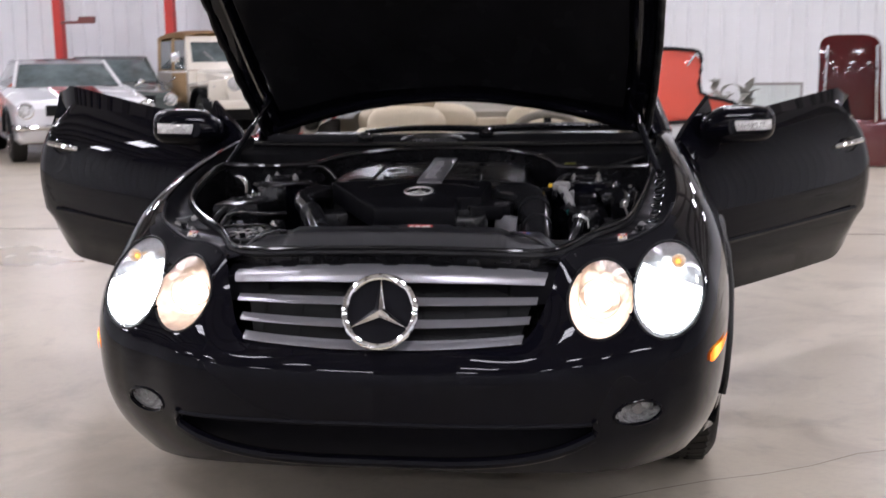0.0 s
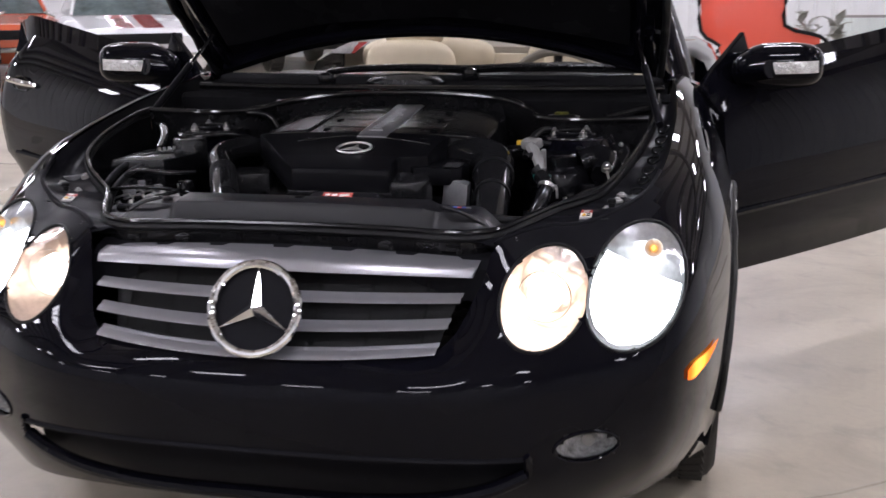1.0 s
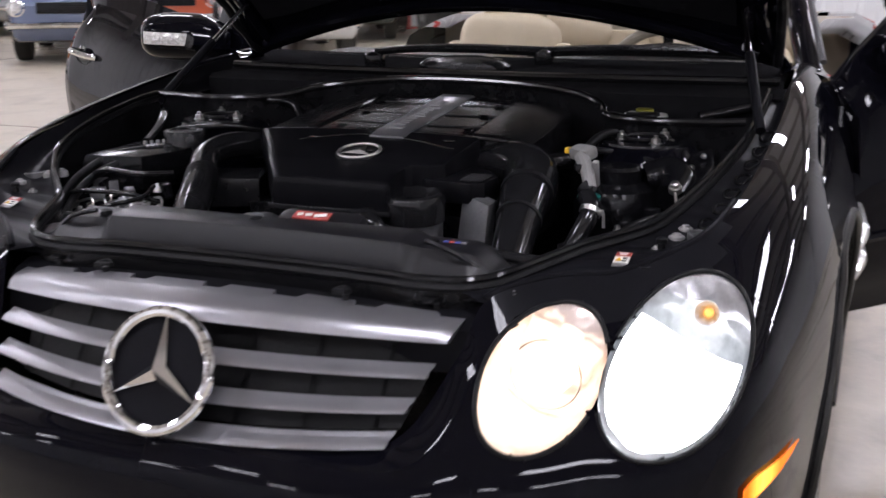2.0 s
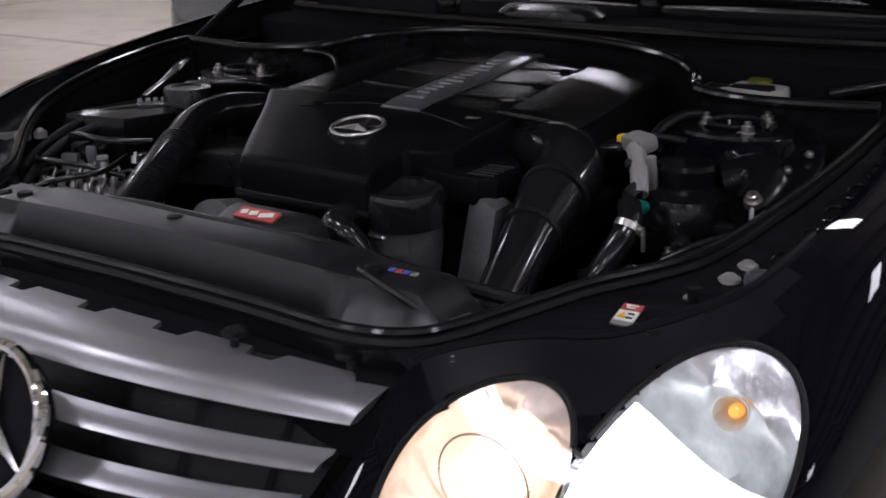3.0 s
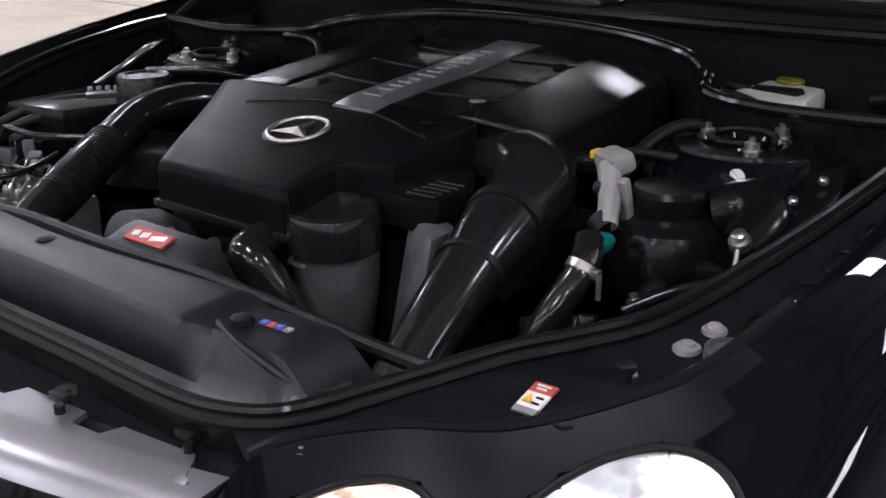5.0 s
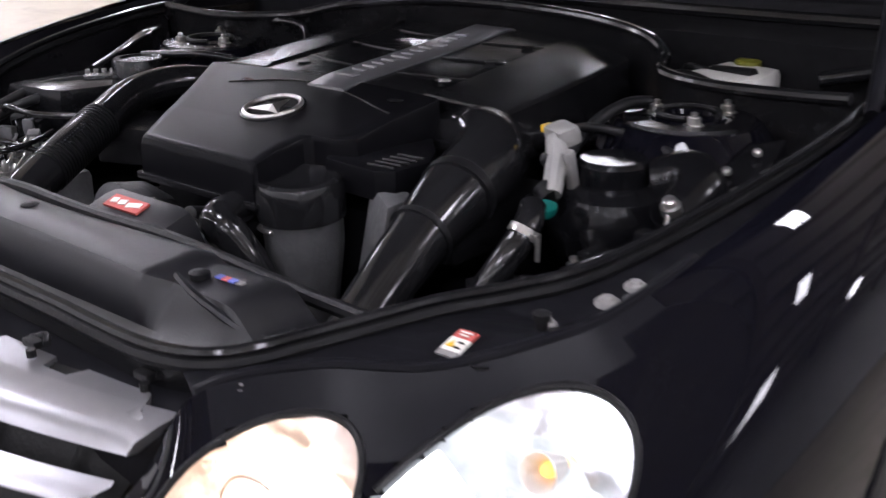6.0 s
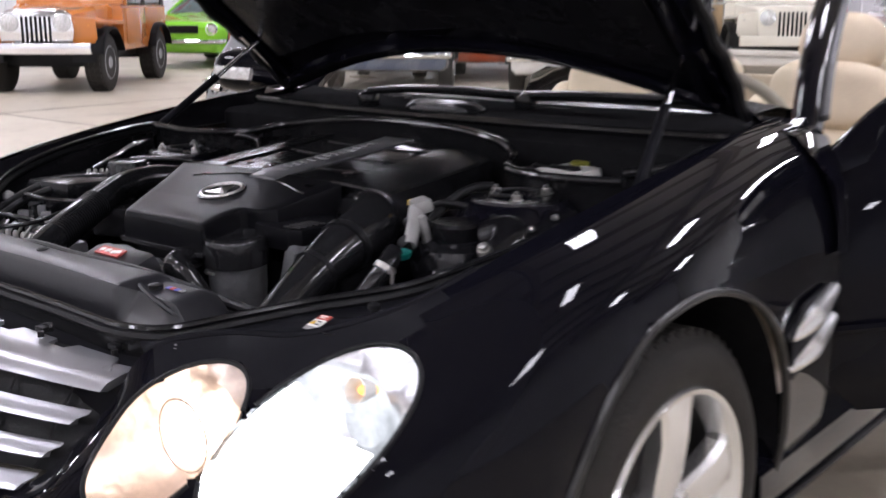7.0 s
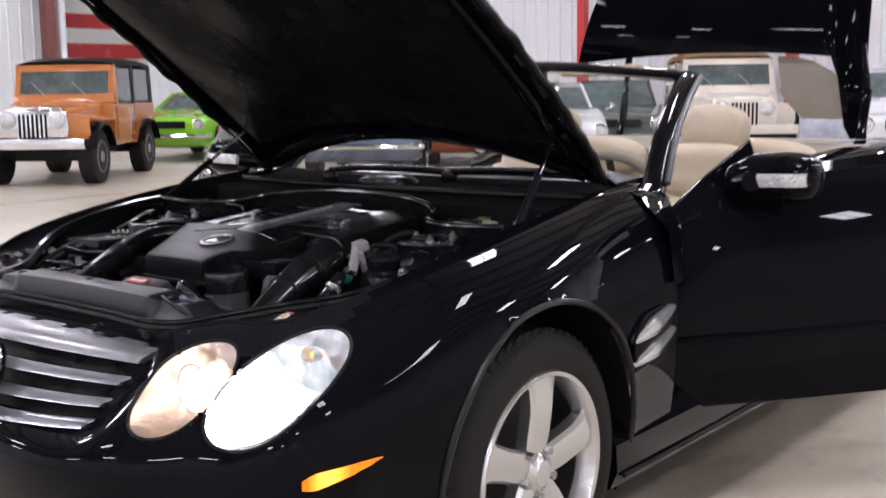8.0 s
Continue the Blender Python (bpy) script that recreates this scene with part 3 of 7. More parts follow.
# flat plate behind the top bar, with notches
bm = B()
edge = np.linspace(-1, 1, 121)
rings = []
for x in edge:
    p = grille_point(x * 0.372, 1.0)
    depth = 0.012 + (0.034 + 0.03 * (1 - x * x)) * smooth(1.0, 0.93, abs(x)) - (0.020 if 0.30 < abs(x) < 0.40 or 0.62 < abs(x) < 0.72 or abs(x - 0.02) < 0.05 else 0)
    rings.append([p + Vector((0, 0.006, -0.006)), p + Vector((0, 0.008, 0.001)), p + Vector((0, depth, 0.004)), p + Vector((0, depth, -0.002)), p + Vector((0, 0.010, -0.008))])
loft(bm, rings, True, cap=True)
part("grille_top_plate", bm, SILVER, grille, sharp=20)
for sx in (0.21, 0.335):
    for side in (1, -1):
        bm = B()
        c = grille_point(side * sx, 1.0) + Vector((0, 0.058, 0.016))
        box(bm, c, (0.022, 0.012, 0.008), bevel=0.002)
        tube(bm, [c + Vector((-0.012, 0.004, 0)), c + Vector((0, 0.014, 0.003)), c + Vector((0.014, 0.006, 0))], 0.004, 6, 3)
        rod(bm, c + Vector((0.016, -0.012, -0.006)), c + Vector((0.016, -0.012, 0.002)), 0.005, seg=8)
        part("retaining_clip", bm, RUBBER, grille)
bm = B()
loft(bm, [[grille_point(x * (0.33 + 0.05 * v), v) + Vector((0, 0.06, 0)) for x in np.linspace(-1, 1, 15)] for v in (0, 0.5, 1)])
part("grille_backing", bm, RUBBER, grille)
for x in np.linspace(-0.3, 0.3, 7):
    bm = B()
    loft(bm, [[grille_point(x, v) + Vector((d, 0.05, 0)) for d in (-0.003, 0.003)] for v in (0.02, 0.5, 0.98)])
    bmesh.ops.solidify(bm, geom=bm.faces[:], thickness=0.01)
    part("grille_strut", bm, RUBBER, grille)
# black panel behind the grille, up to the bay seal
bm = B()
loft(bm, [[(x, y + 0.05 * (x / 0.42) ** 2 * k, z - 0.012 * (x / 0.42) ** 2) for x in np.linspace(-0.42, 0.42, 17)] for y, z, k in ((0.100, 0.640, 1), (0.112, 0.700, 1), (0.140, 0.712, 0.8), (0.198, 0.722, 0.3))])
part("slam_panel", bm, BROW, car, "black panel behind the grille", sharp=40)
# round ornament: ring with three tapered arms
lean = Matrix.Rotation(radians(-24), 4, "X")
ORN = Vector((0.009, -0.030, 0.645))
bm = B()
tube(bm, [ORN + lean @ Vector((0.083 * math.cos(a), 0, 0.083 * math.sin(a))) for a in [2 * math.pi * j / 40 for j in range(40)]], 0.0085, 10, 2, True)
ring_back = B()
turned(ring_back, [(0.0, 0.0), (0.080, 0.0), (0.080, 0.014)], ORN + lean @ Vector((0, 0.006, 0)), lean @ Vector((0, 1, 0)), 36)
part("ornament_base", ring_back, BROW, grille, "black disc behind the ornament")
part("ornament_ring", bm, CHROME, grille, "chrome ornament ring")
for k in range(3):
    bm = B()
    a = radians(90 + 120 * k)
    d, s = Vector((math.cos(a), 0, math.sin(a))), Vector((-math.sin(a), 0, math.cos(a)))
    vs = [bm.verts.new(ORN + lean @ v) for v in (d * 0.080, s * 0.012 + d * 0.006, -s * 0.012 + d * 0.006, Vector((0, -0.014, 0)), Vector((0, 0.004, 0)))]
    for f in ((0, 1, 3), (0, 3, 2), (0, 2, 4), (0, 4, 1)):
        bm.faces.new([vs[q] for q in f])
    part("ornament_arm", bm, CHROME, grille, "chrome tapered arm", sharp=5)

# ---- hood, raised on two struts ----
HINGE = Vector((0, 1.46, 0.957))
LIFT = Matrix.Translation(HINGE) @ Matrix.Rotation(radians(-45.2), 4, "X") @ Matrix.Translation(-HINGE)
HW_Y = [0.03, 0.07, 0.12, 0.20, 0.30, 0.40, 0.55, 0.75, 1.0, 1.25, 1.46]
HW_X = [0.29, 0.36, 0.395, 0.45, 0.555, 0.645, 0.690, 0.702, 0.708, 0.704, 0.688]
HW_Z = [0.728, 0.733, 0.742, 0.755, 0.772, 0.795, 0.840, 0.878, 0.915, 0.943, 0.957]


def hood_point(u, y, drop=0.0, inset=0.0):
    w, z = np.interp(y, HW_Y, HW_X) - inset, np.interp(y, HW_Y, HW_Z)
    k = 1 - u * u
    yy = y - 0.15 * k * smooth(0.9, 1.46, y) - 0.05 * k * (1 - smooth(0.03, 0.3, y))
    return LIFT @ Vector((u * w, yy, z + 0.045 * k * smooth(0.0, 0.5, y) - drop))


US, YS = [math.sin(radians(a)) for a in np.linspace(-90, 90, 41)], list(np.linspace(0.03, 1.46, 49))
bm = B()
loft(bm, [[hood_point(u, y) for u in US] for y in YS])
hood = part("hood", bm, PAINT, car, "raised black hood with felt-lined underside", sharp=60)
bm = B()
rings = []
for y in YS:
    rings.append([hood_point(u, y, 0.006 + 0.022 * (1 - u ** 8), 0.004) for u in US])
loft(bm, rings)
part("hood_inner_panel", bm, PAINT, hood, "black inner hood panel", sharp=60)
bm = B()
ins = [[hood_point(u * 0.86, 0.16 + (y - 0.03) * 0.82, 0.032 + 0.014 * math.sin(radians(90) * min(1, 4 * (1 - abs(u)))) + 0.006 * math.sin(9 * u) * math.sin(7 * y), 0.0) for u in US] for y in YS]
loft(bm, ins)
part("hood_lining", bm, FELT, hood, "black felt sound lining", sharp=80)
for pts in ([(0.9, y) for y in np.linspace(0.45, 1.40, 9)], [(-0.9, y) for y in np.linspace(0.45, 1.40, 9)],
            [(u, 0.30) for u in np.linspace(-0.9, 0.9, 9)], [(u, 1.42) for u in np.linspace(-0.93, 0.93, 11)]):
    bm = B()
    tube(bm, [hood_point(u, y, 0.030) for u, y in pts], 0.014, 8, 4)
    part("hood_rib", bm, PAINT, hood)
for side in (1, -1):
    bm = B()
    pts = [hood_point(side * 0.995, y, 0.012 + 0.007 * math.sin(46 * y) * math.sin(19 * y + side)) for y in np.linspace(0.2, 1.44, 44)]
    tube(bm, pts, 0.012, 8, 2)
    part("hood_edge_seal", bm, RUBBER, hood)
    lo, hi = Vector((side * 0.700, 0.985, 0.872)), hood_point(side * 0.88, 1.26, 0.03)
    bm = B()
    rod(bm, lo, lo.lerp(hi, 0.6), 0.010)
    part("gas_strut", bm, BROW, car)
    bm = B()
    rod(bm, lo.lerp(hi, 0.5), hi, 0.006)
    part("gas_strut_rod", bm, CHROME, car)
    bm = B()
    tube(bm, [(side * 0.70, 1.50, 0.90), (side * 0.705, 1.46, 0.95), hood_point(side * 0.95, 1.36, 0.02), hood_point(side * 0.93, 1.22, 0.03)], 0.016, 8, 5, flat=0.5)
    part("hood_hinge", bm, PAINT, car)

# ---- front wheels ----
def road_wheel(name, side, y, r=0.335):
    """Tyre with tread blocks and a five-spoke alloy rim."""
    x0 = side * (0.853 if y < 2 else 0.845)
    ax = Vector((side, 0, 0))
    c = Vector((x0, y, r))
    bm = B()
    turned(bm, [(0.240, 0.0), (0.262, 0.012), (0.300, 0.010), (0.322, -0.006), (0.333, -0.035), (0.335, -0.12), (0.333, -0.205), (0.318, -0.232), (0.262, -0.238), (0.236, -0.235)], c, ax, 64)
    bmesh.ops.delete(bm, geom=[f for f in bm.faces if len(f.verts) > 4], context="FACES")
    tyre = part("tyre", bm, TYRE, car, "black low-profile tyre")
    bm = B()
    for k in range(60):
        a = 2 * math.pi * k / 60
        rr = Matrix.Rotation(a, 3, "X")
        for xo, w, tw in ((-0.045, 0.05, 0.25), (-0.12, 0.055, -0.2), (-0.195, 0.05, 0.25)):
            m = rr @ Matrix.Rotation(tw, 3, "Z")
            box(bm, c + ax * xo + rr @ Vector((0, 0, r - 0.0045)), (w, 0.030, 0.014), m)
        box(bm, c + ax * -0.016 + rr @ Vector((0, 0, r - 0.0155)), (0.036, 0.029, 0.012), rr @ Matrix.Rotation(side * 0.75, 3, "Y"))
    part("tread", bm, TYRE, tyre)
    bm = B()
    turned(bm, [(0.244, 0.004), (0.240, 0.011), (0.230, 0.008), (0.220, -0.012), (0.213, -0.040)], c, ax, 56)
    bm.faces.ensure_lookup_table()
    bmesh.ops.delete(bm, geom=[f for f in bm.faces if len(f.verts) > 4], context="FACES")
    rim = part("rim", bm, ALLOY, car, "silver five-spoke alloy rim")
    # inner barrel of the alloy rim, its shade put into a dark colour
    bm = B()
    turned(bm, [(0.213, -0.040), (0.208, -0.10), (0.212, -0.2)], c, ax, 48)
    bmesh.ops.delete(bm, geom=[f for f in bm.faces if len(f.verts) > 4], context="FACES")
    part("rim_barrel", bm, SHADEMETAL, rim, "rim barrel coloured dark for the shade behind the spokes")
    for k in range(5):
        m = Matrix.Rotation(2 * math.pi * k / 5 - 0.06, 3, "X")
        bm = B()
        secs = []
        for rad, wd, ho, dp in ((0.035, 0.036, -0.010, 0.045), (0.09, 0.040, -0.002, 0.045), (0.15, 0.040, 0.004, 0.045), (0.20, 0.046, 0.002, 0.04), (0.226, 0.066, -0.004, 0.035)):
            secs.append([c + m @ Vector((side * (ho + h), t, rad)) for t, h in ((-wd, -0.014), (-wd * 0.8, -0.003), (0, 0.003), (wd * 0.8, -0.003), (wd, -0.014), (wd, -dp), (-wd, -dp))])
        loft(bm, secs, True, cap=True)
        part("spoke", bm, ALLOY, rim, sharp=30)
    bm = B()
    turned(bm, [(0.0, 0.006), (0.030, 0.005), (0.034, 0.0), (0.048, -0.006), (0.062, -0.022), (0.066, -0.06)], c, ax, 32)
    part("hub_cap", bm, ALLOY, rim)
    for k in range(5):
        a = 2 * math.pi * (k + 0.5) / 5 - 0.06
        bm = B()
        p = c + Matrix.Rotation(a, 3, "X") @ Vector((0, 0, 0.056))
        rod(bm, p - ax * 0.02, p + ax * 0.001, 0.011, seg=6)
        part("wheel_bolt", bm, ZINC, rim)
    bm = B()
    rod(bm, c + Vector((-side * 0.035, 0.203, 0.03)), c + Vector((-side * 0.012, 0.196, 0.03)), 0.006, seg=8)
    part("valve_stem", bm, RUBBER, rim)
    bm = B()
    turned(bm, [(0.06, -0.115), (0.165, -0.115), (0.168, -0.12), (0.168, -0.14), (0.06, -0.142)], c, ax, 40)
    part("brake_disc", bm, SHADEMETAL, car)
    bm = B()
    turned(bm, [(0.0, -0.150), (0.212, -0.150), (0.212, -0.156), (0.0, -0.156)], c, ax, 40)
    part("dust_shield", bm, RUBBER, car)


for side in (1, -1):
    for y in (HUB.y, 3.40):
        road_wheel("wheel", side, y)

# ---- engine bay ----
SEAL = [(0.0, 0.178, 0.748), (0.20, 0.178, 0.746), (0.329, 0.180, 0.742), (0.405, 0.210, 0.742), (0.450, 0.275, 0.750), (0.508, 0.400, 0.760),
        (0.585, 0.514, 0.772), (0.622, 0.662, 0.792), (0.653, 0.831, 0.820), (0.674, 0.979, 0.850), (0.685, 1.12, 0.885), (0.688, 1.24, 0.91)]
SEAL_L = SEAL[:5] + [(0.512, 0.400, 0.762), (0.598, 0.490, 0.785), (0.658, 0.575, 0.812), (0.682, 0.660, 0.835), (0.692, 0.750, 0.854), (0.700, 0.850, 0.868), (0.706, 0.930, 0.877), (0.700, 0.990, 0.882)]
seal_of = {1: spline(SEAL, 6), -1: spline(SEAL_L, 6)}
seal_all = [Vector((-p.x, p.y, p.z)) for p in seal_of[-1][:0:-1]] + seal_of[1]
bm = B()
tube(bm, seal_all[::3], 0.0085, 8, 3)
part("bay_seal", bm, RUBBER, car, "black rubber hood seal")
bm = B()
tube(bm, [p + Vector((0, 0, 0.012)) for p in seal_all[::3]], 0.006, 8, 3)
part("bay_seal_lip", bm, GLOSSPIPE, car)
# inner ledges between the seal and the wings, and the tub below
for side in (1, -1):
    seal_r = seal_of[side]
    bm = B()
    ledge = []
    for k in range(0, 91):
        i = int(4 * STEP + k / 90 * 9 * STEP)
        o = up_line[min(i, 13 * STEP)]
        q = min(seal_r, key=lambda p: (p - o).length + abs(p.y - o.y + 0.02) * 2)
        row = []
        for t in np.linspace(0, 1, 9):
            p = q.lerp(o, float(t))
            f = smooth(0.36, 0.48, o.y)
            p.z = q.z + (o.z - q.z) * (float(t) ** 5 * f + float(t) * (1 - f)) - 0.006 * math.sin(math.pi * t) * f - 0.004
            if t == 1:
                p = o + Vector((-0.002, 0, -0.006))
            row.append(Vector((side * p.x, p.y, p.z)))
        row.append(Vector((side * (o.x - 0.004), o.y, o.z - 0.05)))
        ledge.append(row)
    loft(bm, ledge)
    bm.normal_update()
    LEDGE = BVHTree.FromBMesh(bm)
    part("inner_wing_ledge", bm, BROW, car, "black painted inner wing ledge", sharp=40)
    bm = B()
    loft(bm, [[Vector((side * p.x * k2, p.y + dy, z if z else p.z - 0.006)) for p in seal_r] for k2, dy, z in ((1.0, 0.0, 0), (0.99, 0.004, 0.70), (0.95, 0.01, 0.55), (0.9, 0.03, 0.40))])
    part("inner_wing", bm, PLASTIC, car, sharp=50)
    # brackets, bolts and plate beside the headlamp
    for x, y, z, r in ((0.627, 0.512, 0.778, 0.011), (0.634, 0.553, 0.784, 0.010), (0.663, 0.465, 0.778, 0.010), (0.609, 0.438, 0.766, 0.007), (0.455, 0.195, 0.742, 0.007)):
        bm = B()
        spot, _, _, _ = LEDGE.ray_cast(Vector((side * x, y, 1.2)), Vector((0, 0, -1)))
        z = spot.z + 0.003 if spot else z
        turned(bm, [(r * 1.25, -0.012), (r * 1.25, -0.003), (r * 1.1, 0.0), (r * 0.75, 0.001), (r * 0.6, 0.004), (r * 0.3, 0.005)], (side * x, y, z), (0, 0, 1), 12)
        part("bolt", bm, GREYPL, car)
    bm = B()
    spot, _, _, _ = LEDGE.ray_cast(Vector((side * 0.668, 0.520, 1.2)), Vector((0, 0, -1)))
    turned(bm, [(0.026, -0.02), (0.026, 0.002), (0.022, 0.004), (0.019, 0.0), (0.0, 0.001)], spot, (0.1 * side, 0, 1), 24)
    part("lamp_adjuster_ring", bm, GREYCAST, car, "round grey adjuster cover")
    bm = B()
    spot, _, _, _ = LEDGE.ray_cast(Vector((side * 0.610, 0.335, 1.2)), Vector((0, 0, -1)))
    turned(bm, [(0.013, -0.006), (0.013, 0.001), (0.011, 0.0015), (0.010, 0.0008), (0.0, 0.0008)], spot, (0, 0, 1), 18)
    part("drain_hole", bm, RUBBER, car)
    bm = B()
    spot, _, _, _ = LEDGE.ray_cast(Vector((side * 0.622, 0.408, 1.2)), Vector((0, 0, -1)))
    turned(bm, [(0.006, -0.005), (0.006, 0.010), (0.009, 0.011), (0.009, 0.017), (0.006, 0.019), (0.0, 0.019)], spot, (0, 0, 1), 14)
    part("bump_stop", bm, RUBBER, car, "small rubber bump stop")
    # hood bump stop ridge over the lamps
    bm = B()
    tube(bm, [Vector((side * (p.x - 0.004), p.y + 0.006, p.z + 0.001)) for p in up_line[4 * STEP: 9 * STEP: 5]], 0.006, 8, 2)
    part("lamp_brow_edge", bm, BROW, car)
    # pressed oval slots along the ledge
    for n in range(7 if side > 0 else 0):
        y = 0.58 + 0.075 * n
        q = min(seal_r, key=lambda p: abs(p.y - y))
        o = min(up_line[8 * STEP:], key=lambda p: abs(p.y - y))
        x = q.x * 0.52 + o.x * 0.48
        oval = []
        for k in range(14):
            a = 2 * math.pi * k / 14
            spot, _, _, _ = LEDGE.ray_cast(Vector((side * (x + 0.013 * math.cos(a)), y + 0.024 * math.sin(a), 1.2)), Vector((0, 0, -1)))
            if spot:
                oval.append(spot + Vector((0, 0, 0.0015)))
        if len(oval) == 14:
            bm = B()
            tube(bm, oval, 0.0032, 6, 2, True)
            part("ledge_slot", bm, GLOSSPIPE, car)
    # warning sticker
    c, up, _, _ = LEDGE.ray_cast(Vector((side * 0.576, 0.345, 1.0)), Vector((0, 0, -1)))
    up = up if up.z > 0 else -up
    along = (Vector((side * 0.05, 1, 0)) - up * up.dot(Vector((side * 0.05, 1, 0)))).normalized()
    rot = Matrix((along.cross(up), along, up)).transposed()
    c = c + up * 0.003
    for dy, sy, mt in ((0.012, 0.012, RED), (-0.003, 0.018, WHITE), (-0.0155, 0.007, GREYPL)):
        bm = B()
        box(bm, c + rot @ Vector((0, dy, 0.001)), (0.023, sy, 0.0022), rot)
        part("warning_sticker", bm, mt, car, "small red and white warning sticker")
    bm = B()
    prism(bm, [c + rot @ Vector(v) for v in ((-0.008, -0.008, 0.003), (0.001, -0.008, 0.003), (-0.0035, 0.001, 0.003))], (0, 0, 0.001))
    part("sticker_sign", bm, YELLOW, car)
    for dx, dy, w in ((0.0, 0.014, 0.014), (0.0, 0.010, 0.010), (0.005, 0.000, 0.007), (0.005, -0.007, 0.007)):
        bm = B()
        box(bm, c + rot @ Vector((dx, dy, 0.003)), (w, 0.0016, 0.0012), rot)
        part("sticker_bar", bm, WHITE if dy > 0 else RUBBER, car)
    # strut tower with three studs
    tc = Vector((side * 0.487, 0.925, 0.845))
    bm = B()
    turned(bm, [(0.125, -0.20), (0.118, -0.03), (0.098, -0.004), (0.092, 0.002), (0.05, 0.003), (0.046, 0.008), (0.030, 0.010), (0.026, 0.002), (0.0, 0.002)], tc, (0, 0, 1), 36)
    part("strut_tower", bm, PAINT, car, "black strut tower with plated studs")
    bm = B()
    turned(bm, [(0.086, 0.001), (0.084, 0.007), (0.058, 0.008), (0.056, 0.004)], tc, (0, 0, 1), 36)
    part("strut_top_plate", bm, TANK, car)
    for x, y in ((0.442, 0.921), (0.517, 0.883), (0.517, 0.974)):
        bm = B()
        p = (side * x, y, 0.850)
        turned(bm, [(0.013, 0.0), (0.013, 0.003), (0.0092, 0.004), (0.0092, 0.012), (0.0045, 0.013), (0.0045, 0.018), (0.0025, 0.019)], p, (0, 0, 1), 12)
        part("stud_nut", bm, ZINC, car)
    bm = B()
    tube(bm, [tc + Vector((0.04 * math.cos(a), 0.04 * math.sin(a), 0.012)) for a in np.linspace(0, 5.5, 10)], 0.004, 6, 3)
    part("sensor_cable", bm, RUBBER, car)

# bay floor and firewall
bm = B()
prism(bm, [(-0.62, 0.25, 0.42), (0.62, 0.25, 0.42), (0.66, 1.3, 0.42), (-0.66, 1.3, 0.42)], (0, 0, 0.02))
part("bay_floor", bm, RUBBER, car)
bm = B()
loft(bm, [[(x, 1.235 + 0.0 * abs(x), z) for x in np.linspace(-0.72, 0.72, 13)] for z in (0.42, 0.7, 0.905)])
loft(bm, [[(x, y, z) for x in np.linspace(-0.72, 0.72, 13)] for y, z in ((1.235, 0.905), (1.25, 0.915), (1.32, 0.918))])
part("firewall", bm, COWL, car, sharp=40)
# rear seal running round the brake reservoir corners
REAR = [(-0.700, 0.990, 0.892), (-0.62, 0.985, 0.890), (-0.52, 0.985, 0.888), (-0.40, 1.045, 0.892), (-0.33, 1.11, 0.908), (-0.18, 1.155, 0.925), (0, 1.165, 0.930), (0.18, 1.155, 0.925),
        (0.30, 1.13, 0.912), (0.358, 1.09, 0.895), (0.388, 1.030, 0.882), (0.48, 0.995, 0.880), (0.60, 0.985, 0.884), (0.672, 0.985, 0.888)]
bm = B()
tube(bm, REAR, 0.0085, 10, 5)
part("rear_bay_seal", bm, GLOSSPIPE, car, "black rubber seal round the rear of the bay")
bm = B()
loft(bm, [[Vector(p) + Vector((0, dy, dz)) for p in spline(REAR, 4)] for dy, dz in ((0.0, -0.008), (0.006, -0.03), (0.03, -0.25))])
part("rear_partition", bm, PLASTIC, car, sharp=50)
bm = B()
loft(bm, [[(x, y - 0.06 * (1 - (x / 0.7) ** 2), z) for x in np.linspace(-0.71, 0.71, 25)] for y, z in ((1.30, 0.905), (1.34, 0.925), (1.42, 0.935), (1.50, 0.945), (1.56, 0.955))])
part("cowl_panel", bm, COWL, car, "black plastic cowl panel with wiper", sharp=50)
bm = B()
tube(bm, [(x, 1.335 - 0.06 * (1 - (x / 0.7) ** 2), 0.932) for x in np.linspace(-0.70, 0.70, 13)], 0.010, 8, 4)
part("cowl_edge", bm, GLOSSPIPE, car)
bm = B()
turned(bm, [(0.0, 0.022), (0.05, 0.020), (0.09, 0.012), (0.105, 0.0), (0.105, -0.01)], (0, 0, 0), (0, 0, 1), 36)
bmesh.ops.transform(bm, matrix=Matrix.Translation((-0.06, 1.375, 0.945)) @ Matrix.Rotation(0.15, 4, "X") @ Matrix.Diagonal((1.15, 0.42, 1, 1)), verts=bm.verts)
part("wiper_motor_cover", bm, PLASTIC, car, "oval black wiper motor cover")
for x, y, z in ((0.122, 1.453, 0.966), (-0.301, 1.36, 0.955)):
    bm = B()
    turned(bm, [(0.026, -0.03), (0.027, 0.0), (0.024, 0.012), (0.014, 0.018), (0.0, 0.019)], (x, y, z), (0, -0.15, 1), 18)
    part("wiper_pivot", bm, GLOSSPIPE, car)
bm = B()
tube(bm, [(0.122, 1.453, 0.975), (-0.05, 1.41, 0.982), (-0.20, 1.395, 0.980), (-0.30, 1.36, 0.972)], [0.018, 0.017, 0.015, 0.013], 8, 5, flat=0.7)
part("wiper_arm", bm, PLASTIC, car)
bm = B()
tube(bm, [(0.12, 1.455, 0.975), (0.30, 1.455, 0.985), (0.50, 1.475, 0.985), (0.62, 1.50, 0.975)], [0.016, 0.014, 0.012, 0.009], 8, 5, flat=0.8)
part("wiper_arm", bm, PLASTIC, car)
bm = B()
tube(bm, [(0.08, 1.462, 0.968), (0.32, 1.470, 0.976), (0.64, 1.53, 0.968)], 0.006, 8, 5, flat=1.4)
